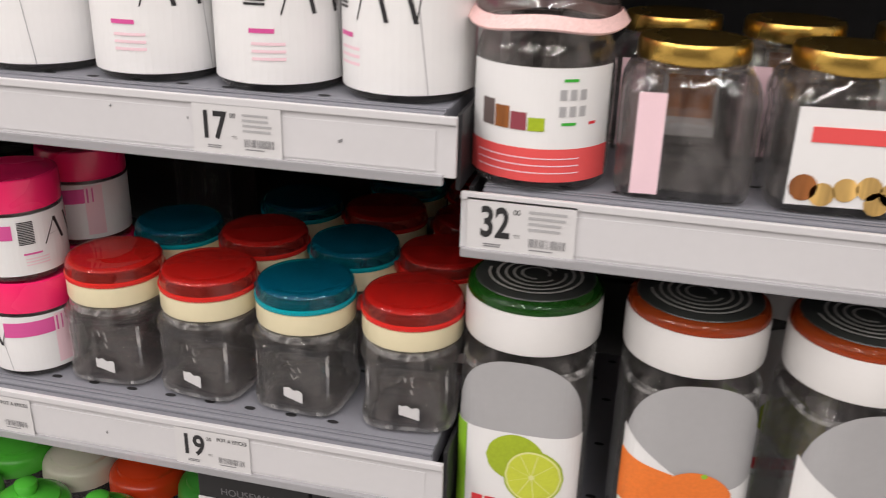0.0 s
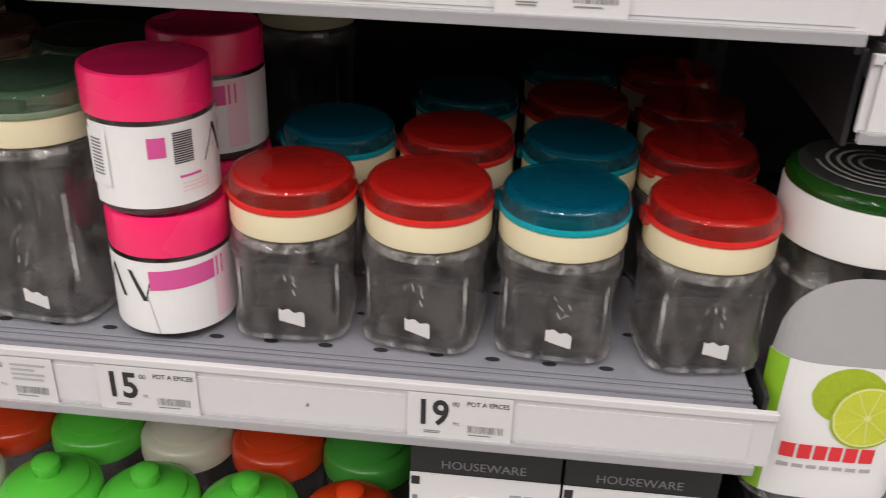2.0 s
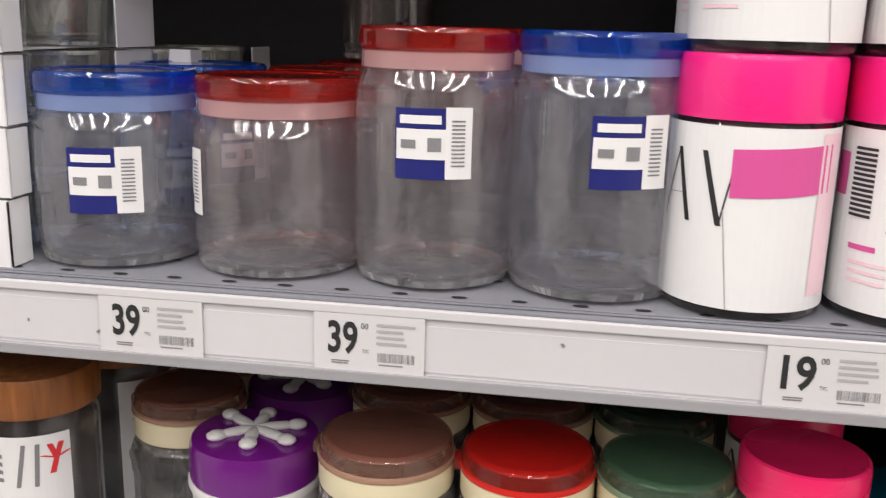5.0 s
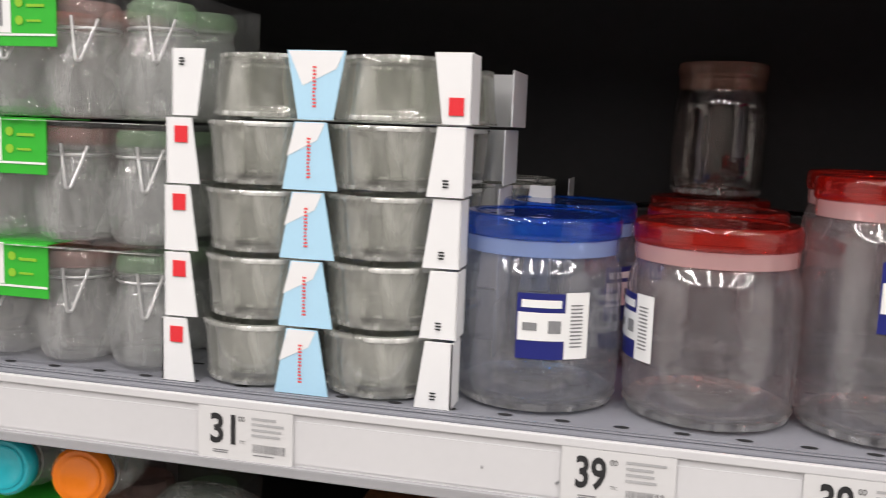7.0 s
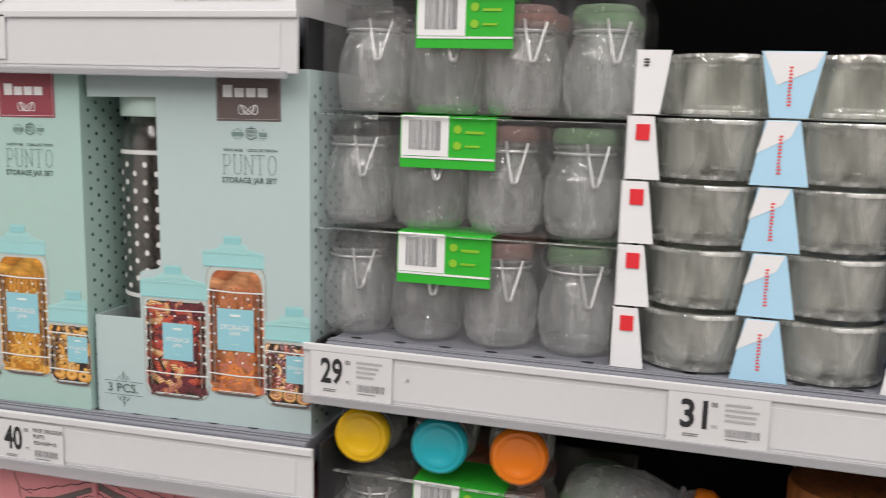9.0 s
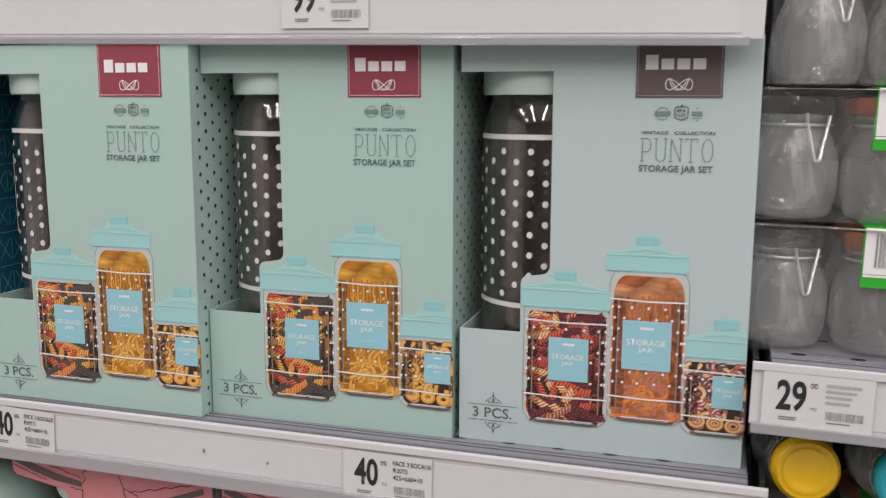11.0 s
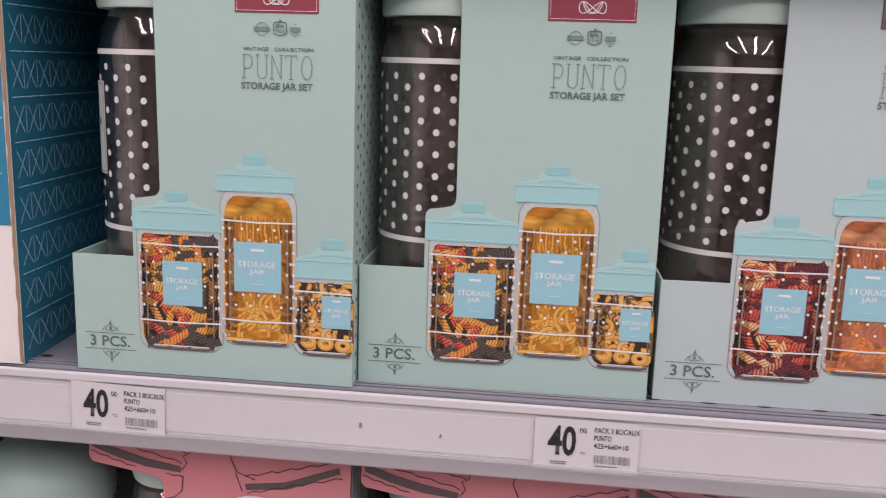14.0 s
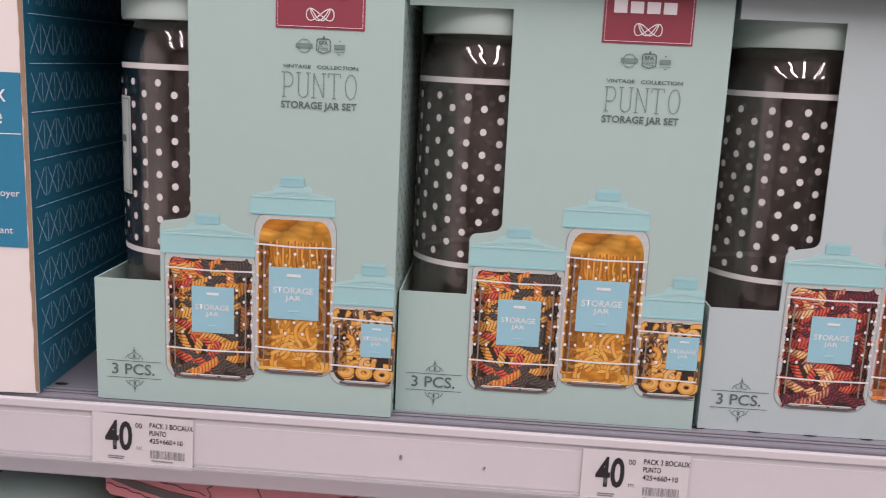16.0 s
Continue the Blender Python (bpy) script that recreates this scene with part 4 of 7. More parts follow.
# ---- opaque jar with a purple lid and a white splash on it ----
def purple_jar():
    r = 0.0475
    ob = thing("purple_lid_jar", "white grape-printed jar with purple splash lid", "jar", "purple splash jars")
    part("body", lathe([(0, 0), (r * 0.86, 0), (r * 0.93, 0.003), (r * 0.95, 0.012), (r * 0.95, 0.100), (r * 0.90, 0.108), (r * 0.88, 0.112)], 40), M_WHITE_PL, ob, "white glazed body", True)
    part("rim", lathe([(r * 0.88, 0.108), (r, 0.109), (r * 1.01, 0.112), (r, 0.1145), (r * 0.88, 0.1145)], 40), M_WHITE_PL, ob, "", True)
    lid = part("lid", lathe([(r * 0.85, 0.1148), (r * 0.975, 0.1148), (r * 0.985, 0.118), (r * 0.975, 0.138), (r * 0.94, 0.143), (r * 0.5, 0.1455), (0, 0.146)], 40), M_PURPLE, ob, "glossy purple lid", True)
    lobes = []
    for i, (a, d) in enumerate(((10, 0.030), (75, 0.026), (130, 0.031), (205, 0.028), (265, 0.025), (320, 0.031))):
        bm = bmesh.new()
        bmesh.ops.create_uvsphere(bm, u_segments=12, v_segments=8, radius=1)
        bmesh.ops.transform(bm, matrix=pose(0, 0, 0.147, 0, 0, a) @ Matrix.Translation((d * 0.5, 0, 0)) @ Matrix.Diagonal((d * 0.62, 0.0048, 0.0032, 1)), verts=bm.verts)
        tip = bmesh.new()
        bmesh.ops.create_uvsphere(tip, u_segments=12, v_segments=8, radius=1)
        bmesh.ops.transform(tip, matrix=pose(0, 0, 0.147, 0, 0, a) @ Matrix.Translation((d, 0, 0)) @ Matrix.Diagonal((0.0075, 0.0065, 0.0036, 1)), verts=tip.verts)
        lobes += [bm, tip]
    part("splash", join(*lobes), M_WHITE_PL, lid, "raised white splash knob", True)
    rnd = random.Random(5)
    for i in range(34):
        part("grape", round_patch(r * 0.95, 0.004 + max(-0.028, min(0.028, rnd.gauss(0, 0.014))), 0.034 + max(-0.026, min(0.028, rnd.gauss(0, 0.013))), rnd.uniform(0.0045, 0.0060), 8, lift=0.0005 + 0.0001 * i), (M_GRAPE, M_GRAPE2)[i % 2], ob)
    for i in range(7):
        part("grape", round_patch(r * 0.95, -0.026 + rnd.gauss(0, 0.006), 0.088 + rnd.gauss(0, 0.005), 0.0045, 8, lift=0.0005 + 0.0001 * i), M_GRAPE, ob)
    part("leaf", round_patch(r * 0.95, -0.018, 0.014, 0.006, 6, squash=0.6), M_LIME, ob)
    part("logo_bar", join(patch(r * 0.95, -0.002, 0.004, 0.078, 0.090, 3), patch(r * 0.95, 0.006, 0.012, 0.078, 0.085, 3), patch(r * 0.95, 0.0135, 0.017, 0.078, 0.085, 3), patch(r * 0.95, 0.019, 0.025, 0.078, 0.085, 3)), M_RED_PRINT, ob)
    return ob


place(purple_jar(), [pose(0.574, 0.086, Z_B, 0, 0, 14), pose(0.578, 0.190, Z_B, 0, 0, 60)])


# ---- small clip-top jars, in film-wrapped trays ----
def clip_jar_parts(ob, x, y, z, lid_mat, s=1.0, m=None, full=True):
    """A bulbous clip-top jar: body, lid, seal and wire bail, as parts of ob."""
    m = (m or Matrix()) @ Matrix.Translation((x, y, z)) @ Matrix.Scale(s, 4)
    prof = [(0.020, 0.0), (0.0245, 0.002), (0.0275, 0.012), (0.0285, 0.026), (0.0275, 0.040), (0.0230, 0.052), (0.0205, 0.057), (0.0205, 0.062), (0.0222, 0.063), (0.0222, 0.066)]
    bm = lathe(eased([(0, 0)] + prof, 0.003), 28)
    bmesh.ops.transform(bm, matrix=m, verts=bm.verts)
    jar = part("jar", bm, M_GLASS_PACK, ob, "small bulbous clear glass jar", True)
    bm = lathe([(0.0205, 0.0665), (0.0232, 0.0665), (0.0236, 0.069), (0.0232, 0.0745), (0.0205, 0.0775), (0.012, 0.0765), (0, 0.0762)], 24)
    bmesh.ops.transform(bm, matrix=m, verts=bm.verts)
    part("lid", bm, lid_mat, jar, "clip-top lid", True)
    if full:
        bail = ((0.0045, 0.0670), (0.0055, 0.0600), (0.0108, 0.0375), (0.0135, 0.0375), (0.0180, 0.0600), (0.0190, 0.0655))
        reach = lambda x, h: -math.sqrt(max(0.0, (0.0240 + 0.0058 * max(0.0, min(1.0, (0.062 - h) / 0.018))) ** 2 - x * x)) - 0.0012
        wires = []
        for (x0, z0), (x1, z1) in zip(bail, bail[1:]):
            bm = bmesh.new()
            bmesh.ops.create_cone(bm, segments=6, radius1=0.0011, radius2=0.0011, depth=1, cap_ends=True)
            p0, p1 = Vector((x0, reach(x0, z0), z0)), Vector((x1, reach(x1, z1), z1))
            q = (p1 - p0).to_track_quat("Z", "Y").to_matrix().to_4x4()
            bmesh.ops.transform(bm, matrix=Matrix.Translation((p0 + p1) / 2) @ q @ Matrix.Diagonal((1, 1, (p1 - p0).length, 1)), verts=bm.verts)
            wires.append(bm)
        foot = lathe([(0.0200, 0.0006), (0.0240, 0.0018), (0.0262, 0.0060), (0.0245, 0.0052)], 24)
        bmesh.ops.transform(foot, matrix=m, verts=foot.verts)
        part("foot", foot, M_GLASS_FOOT, jar, "", True)
        wire = join(*wires)
        bmesh.ops.transform(wire, matrix=m, verts=wire.verts)
        part("wire_clip", wire, M_WIRE, jar, "steel wire bail")
        ring = lathe([(0.0226, 0.0585), (0.0232, 0.0595), (0.0226, 0.0605)], 20)
        bmesh.ops.transform(ring, matrix=m, verts=ring.verts)
        part("wire_ring", ring, M_WIRE, jar)


M_SEAL_OR = clear("orange_seal_lid", (0.9, 0.55, 0.42), (0.75, 0.30, 0.16), 0.35, 0.05, 0.2)
M_SEAL_PK = clear("rose_seal_lid", (0.9, 0.72, 0.68), (0.65, 0.42, 0.38), 0.25, 0.05, 0.2)
M_SEAL_GR = clear("green_seal_lid", (0.80, 0.92, 0.78), (0.45, 0.65, 0.42), 0.25, 0.05, 0.2)
PW, PH = 0.243, 0.0875


def jar_pack():
    ob = thing("jar_pack", "film-wrapped tray of clip-top jars with green label", "jar pack", "wrapped clip-jar packs")
    for row in range(2):
        for i, lm in enumerate((M_GLASS, M_SEAL_OR, M_SEAL_PK, M_SEAL_GR)):
            clip_jar_parts(ob, 0.0315 + 0.0600 * i, 0.032 + 0.060 * row, 0.0015, lm, 1.04, None, row == 0)
    film = slab(0.0, 0.0, 0.0008, PW, 0.124, PH - 0.0004, 0.003)
    bmesh.ops.delete(film, geom=[f for f in film.faces if f.calc_area() > 0.02 and abs(f.normal.z) > 0.9], context="FACES")
    part("film", film, M_FILM, ob, "crinkled clear wrapping film")
    part("film_fold", slab(-0.001, -0.0050, PH - 0.0009, PW + 0.001, 0.0, PH - 0.0005), M_GLASS_THICK, ob, "heat-sealed film fold")
    lab = part("label", join(rect(0.076, PH - 0.0385, 0.150, PH + 0.0008, -0.0014, -0.0006), slab(0.076, -0.0014, PH + 0.0002, 0.150, 0.05, PH + 0.0009)), M_GREEN_PRINT, ob, "green and white cardboard label")
    part("white_field", rect(0.077, PH - 0.0295, 0.114, PH + 0.0004, -0.0020, -0.0015), M_LABEL, lab)
    part("barcode", bars(0.083, PH - 0.025, 0.108, PH - 0.003, 22, -0.0024, True, 2), M_INK_GREY, lab)
    part("white_line", rect(0.077, PH - 0.0315, 0.1495, PH - 0.0300, -0.0020, -0.0015), M_LABEL, lab)
    part("emblem", join(discs([(0.121, PH - 0.009), (0.121, PH - 0.021)], 0.0032, -0.0021, 12), rect(0.127, PH - 0.012, 0.141, PH - 0.010, -0.0021, -0.0015), rect(0.127, PH - 0.022, 0.138, PH - 0.0205, -0.0021, -0.0015)), M_LIME_BAND, lab)
    return ob


pack = jar_pack()
place(pack, [pose(-0.013, 0.034, Z_A), pose(-0.013, 0.034, Z_A + PH + 0.001, 0, 0, 0.3), pose(-0.003, 0.036, Z_A + 2 * PH + 0.002, 0, 0, -0.6),
             ])
for i in range(2):
    squat = copy_thing(pack, pose(0.006, 0.030, Z_B + (PH * 0.92 + 0.001) * i))
    squat.scale = (1, 1, 0.92)

# jars lying on the lower packs, lids to the aisle
for x, lm, word in ((0.030, M_YELLOW_LID, "yellow"), (0.094, M_TEAL_LID, "turquoise"), (0.157, M_ORANGE_LID, "orange")):
    ob = thing("clip_jar", "small clip-top glass jar with %s lid, lying down" % word, "jar", "clip-top jars lying on a pack")
    clip_jar_parts(ob, 0, 0, 0, lm, 0.95, pose(0, 0, 0, 90, 0, 0) @ pose(0, 0, 0, 0, 0, 180))
    part("lid_recess", lathe([(0.0, -0.0005), (0.012, -0.0004), (0.0135, 0.0008), (0.016, 0.0006)], 24), lm, ob, "moulded lid centre", True, turn=pose(0, -0.0735, 0, 90, 0, 0))
    ob.matrix_basis = pose(x, 0.094, Z_B + 1.84 * PH + 0.0025 + 0.0271, -3, 0, 8)
for i in range(2):
    ob = thing("preserving_jar", "large clear clip-top jar with orange lid, on its side", "jar", "preserving jars on their sides")
    clip_jar_parts(ob, 0, 0, 0, M_SEAL_OR if i == 0 else M_ORANGE_LID, 1.52, pose(0, 0, 0, 0, 90, 0))
    ob.matrix_basis = pose(0.196, 0.085, Z_B + 0.0436 + 0.0870 * i, 0, 0, -4)


# ---- glass bowls in carton sleeves ----
BW, BH = 0.2060, 0.0450


def bowl_pack(flip=False):
    ob = thing("bowl_pack", "four-piece glass bowl set in white and blue sleeve", "bowl set", "stacked bowl sets")
    rb, rt, d = 0.0395, 0.0432, 0.205
    prof = [(rb * 0.8, 0.0015), (rb, 0.003), (rb * 1.02, 0.007), (rt * 0.985, BH - 0.009), (rt, BH - 0.006), (rt * 1.01, BH - 0.003), (rt, BH - 0.0012)]
    if flip:
        turn = lambda x, y: pose(x, y, BH, 180, 0, 0)
    else:
        turn = lambda x, y: pose(x, y, 0)
    for x in (0.0580, 0.1480):
        for y in (0.0415, 0.150):
            bowl = part("bowl", shell(prof, 0.0045, 0.008, 36), M_GLASS_BOWL, ob, "thick clear glass bowl", True, turn=turn(x, y))
            bead = [(rt - 0.0035, BH - 0.0045), (rt + 0.0006, BH - 0.0045), (rt + 0.0012, BH - 0.0030), (rt + 0.0004, BH - 0.0014), (rt - 0.0035, BH - 0.0014)]
            part("rim", lathe(bead, 36), M_GLASS_THICK, bowl, "rounded rim", True)
            part("foot", lathe([(rb - 0.006, 0.0016), (rb + 0.0004, 0.0022), (rb + 0.0010, 0.0048), (rb - 0.005, 0.0060)], 36), M_GLASS_THICK, bowl, "thick foot", True)
            # pale ring painted for the bright line at the bowl's floor
            part("inner_floor", lathe([(rb - 0.010, 0.0094), (rb - 0.0028, 0.0100), (rb - 0.0018, 0.0116), (rb - 0.0050, 0.0106)], 36), M_GLASS_THICK, bowl, "", True)
    def quad(a, b, c, e):
        return poly([(a, 0.0005), (b, 0.0005), (c, BH - 0.0005), (e, BH - 0.0005)], 0.0, 0.0012)
    k = -1 if flip else 1
    sets = (("white_panel", 0.0, 0.0215 + 0.003 * k, 0.0215 - 0.003 * k, 0.0, M_CARTON), ("blue_panel", 0.0875 - 0.0035 * k, 0.1185 + 0.0035 * k, 0.1185 - 0.0045 * k, 0.0875 + 0.0045 * k, M_PALE_BLUE), ("white_panel", BW - 0.0215 - 0.003 * k, BW, BW, BW - 0.0215 + 0.003 * k, M_CARTON))
    for name, a, b, c, e, m in sets:
        pan = part(name, quad(a, b, c, e), m, ob, "pale blue carton panel" if m is M_PALE_BLUE else "white carton panel")
        if m is M_PALE_BLUE:
            part("white_sky", poly([(a + 0.003, 0.022), (c - 0.006, 0.033), (c - 0.001, BH - 0.001), (e + 0.001, BH - 0.001)], -0.0003, 0.0), M_CARTON, pan)
            part("red_lettering_bar", bars(0.1010, 0.008, 0.1038, BH - 0.010, 12, -0.0006, False, 6, 0.55), M_RED_SOFT, pan)
    lx = 0.0035 if not flip else BW - 0.0175
    part("red_emblem", rect(lx + 0.003, BH - 0.017 if not flip else 0.006, lx + 0.0125, BH - 0.006 if not flip else 0.017, -0.0008, -0.0002), M_RED_PRINT, ob)
    part("small_print", bars(BW - 0.014 if not flip else 0.006, 0.006 if not flip else BH - 0.012, BW - 0.009 if not flip else 0.011, 0.012 if not flip else BH - 0.006, 3, -0.0008, False, 3), M_INK, ob)
    part("side_panel", slab(BW - 0.0012, 0.0, 0.001, BW, 0.022, BH - 0.001), M_CARTON, ob)
    part("side_panel", slab(BW - 0.0012, d - 0.062, 0.001, BW, d, BH - 0.001), M_CARTON, ob)
    part("side_panel", slab(0.0, 0.0, 0.001, 0.0012, 0.030, BH - 0.001), M_CARTON, ob)
    part("back_panel", slab(0.0, d - 0.0012, 0.001, BW, d, BH - 0.001), M_CARTON, ob)
    part("base_strip", slab(0.030, 0.060, 0.0, BW - 0.030, d - 0.004, 0.0012), M_CARTON, ob)
    return ob


sleeve = bowl_pack()
place(sleeve, [pose(0.2285, 0.030, Z_A, 0, 0, -0.4), pose(0.2300, 0.031, Z_A + 0.0455), pose(0.2300, 0.031, Z_A + 0.0910, 0, 0, 0.5), pose(0.2315, 0.031, Z_A + 0.1365), pose(0.262, 0.238, Z_A), pose(0.262, 0.238, Z_A + 0.0455), pose(0.262, 0.238, Z_A + 0.0910)])
top = bowl_pack(True)
tagged(top, "glass bowl set in white sleeve, stacked upside down")
place(top, [pose(0.2345, 0.033, Z_A + 0.1820, 0, 0, -0.8)])


# ---- jar with a wooden lid ----
def wood_lid_jar():
    r = 0.0455
    ob = thing("wooden_lid_jar", "glass jar with wooden lid and printed white label", "jar", "wooden-lid jars")
    part("body", shell([(r * 0.85, 0), (r * 0.95, 0.004), (r * 0.96, 0.014), (r * 0.96, 0.148), (r * 0.88, 0.158)], 0.003, 0.007), M_GLASS, ob, "clear glass body", True)
    part("lid", lathe([(0, 0.158), (r * 0.97, 0.158), (r, 0.160), (r, 0.184), (r * 0.97, 0.187), (0, 0.187)], 40), M_WOOD, ob, "turned wooden lid", True)
    lab = part("label", patch(r * 0.96, -0.036, 0.040, 0.03, 0.146, 20), M_LABEL, ob, "white printed label")
    part("strokes", join(slanted(r * 0.96, 0.004, 0.108, 0.009, 0.140, 0.003), slanted(r * 0.96, 0.016, 0.108, 0.018, 0.140, 0.003)), M_INK_GREY, lab)
    part("small_print", join(*[patch(r * 0.96, -0.026, -0.006, 0.112 + 0.006 * i, 0.115 + 0.006 * i, 4, lift=0.0008) for i in range(4)]), M_INK_GREY, lab)
    part("leaf", join(*[slanted(r * 0.96, 0.030, 0.128, 0.030 + 0.010 * math.cos(a), 0.128 + 0.012 * math.sin(a), 0.004) for a in (0.3, 1.2, 2.0, 2.9, 4.4)]), M_RED_PRINT, lab)
    return ob


place(wood_lid_jar(), [pose(0.408, 0.080, Z_B, 0, 0, 8), pose(0.420, 0.185, Z_B, 0, 0, 70)])
dark = spice_jar(0.043, 0.155, M_LID_BROWN, "tall glass spice jar with amber-brown lid", 12)
place(dark, [pose(0.503, 0.135, Z_B), pose(0.500, 0.235, Z_B)])


# ---- dome-lid canisters on the low shelf ----
def canister(lid_mat, label):
    r = 0.0395
    ob = thing("canister", label, "canister", "dome-lid canisters")
    h = 0.127
    part("body", shell([(r * 0.86, 0), (r * 0.95, 0.003), (r * 0.96, 0.012), (r * 0.96, h - 0.004), (r * 0.90, h + 0.004)], 0.0025, 0.006, 28), M_GLASS, ob, "clear glass body", True)
    lid = part("lid", lathe([(r * 0.92, h), (r * 1.02, h), (r * 1.03, h + 0.003), (r * 1.0, h + 0.016), (r * 0.95, h + 0.020), (r * 0.78, h + 0.0225), (r * 0.76, h + 0.026), (r * 0.5, h + 0.031), (r * 0.33, h + 0.0325), (0, h + 0.033)], 36), lid_mat, ob, "stepped glossy plastic lid", True)
    part("knob", lathe([(r * 0.25, h + 0.030), (r * 0.24, h + 0.035), (r * 0.29, h + 0.038), (r * 0.27, h + 0.044), (r * 0.15, h + 0.047), (0, h + 0.0475)], 24), lid_mat, lid, "rounded knob", True)
    return ob


CZ = Z_G
g1 = canister(M_CAN_GREEN, "clear canister with bright green dome lid")
place(g1, [pose(0.822, 0.062, CZ), pose(0.902, 0.062, CZ), pose(0.982, 0.062, CZ), pose(0.824, 0.146, CZ), pose(0.742, 0.230, CZ)])
g2 = canister(M_CAN_GREEN2, "clear canister with dark green dome lid")
place(g2, [pose(1.064, 0.146, CZ), pose(0.906, 0.230, CZ)])
g3 = canister(M_CAN_CREAM, "clear canister with cream dome lid")
place(g3, [pose(0.904, 0.146, CZ), pose(0.740, 0.062, CZ)])
g4 = canister(M_CAN_RED, "clear canister with orange-red dome lid")
place(g4, [pose(1.063, 0.062, CZ), pose(0.984, 0.146, CZ), pose(0.744, 0.146, CZ)])


# ---- black and white kitchenware boxes on the low shelf ----
def ware_box():
    ob = thing("kitchenware_box", "black and white cardboard kitchenware box", "box", "kitchenware boxes")
    part("carton", slab(0, 0, 0, 0.104, 0.16, 0.250, 0.0015), M_BLACK_CARD, ob, "black carton")
    part("white_front", rect(0.0, 0.0, 0.104, 0.226, -0.0012, -0.0003), M_CARTON, ob, "white printed front")
    words(ob, "HOUSEWARE", 0.022, -0.0006, 0.2310, 0.058, 0.0070, M_INK_GREY)
    part("picture", rect(0.030, 0.165, 0.062, 0.208, -0.0018, -0.0013), M_CARD_WHITE, ob)
    part("icons", join(*[rect(0.070 + 0.010 * i, 0.198, 0.078 + 0.010 * i, 0.213, -0.0018, -0.0013) for i in range(3)]), M_STRIPE_LIGHT, ob)
    part("tab", rect(0.001, 0.216, 0.007, 0.223, -0.0018, -0.0013), M_INK, ob)
    part("small_print", bars(0.002, 0.14, 0.006, 0.208, 9, -0.0018, False, 4), M_INK_GREY, ob)
    return ob


place(ware_box(), [pose(1.113, 0.028, Z_G), pose(1.219, 0.028, Z_G)])


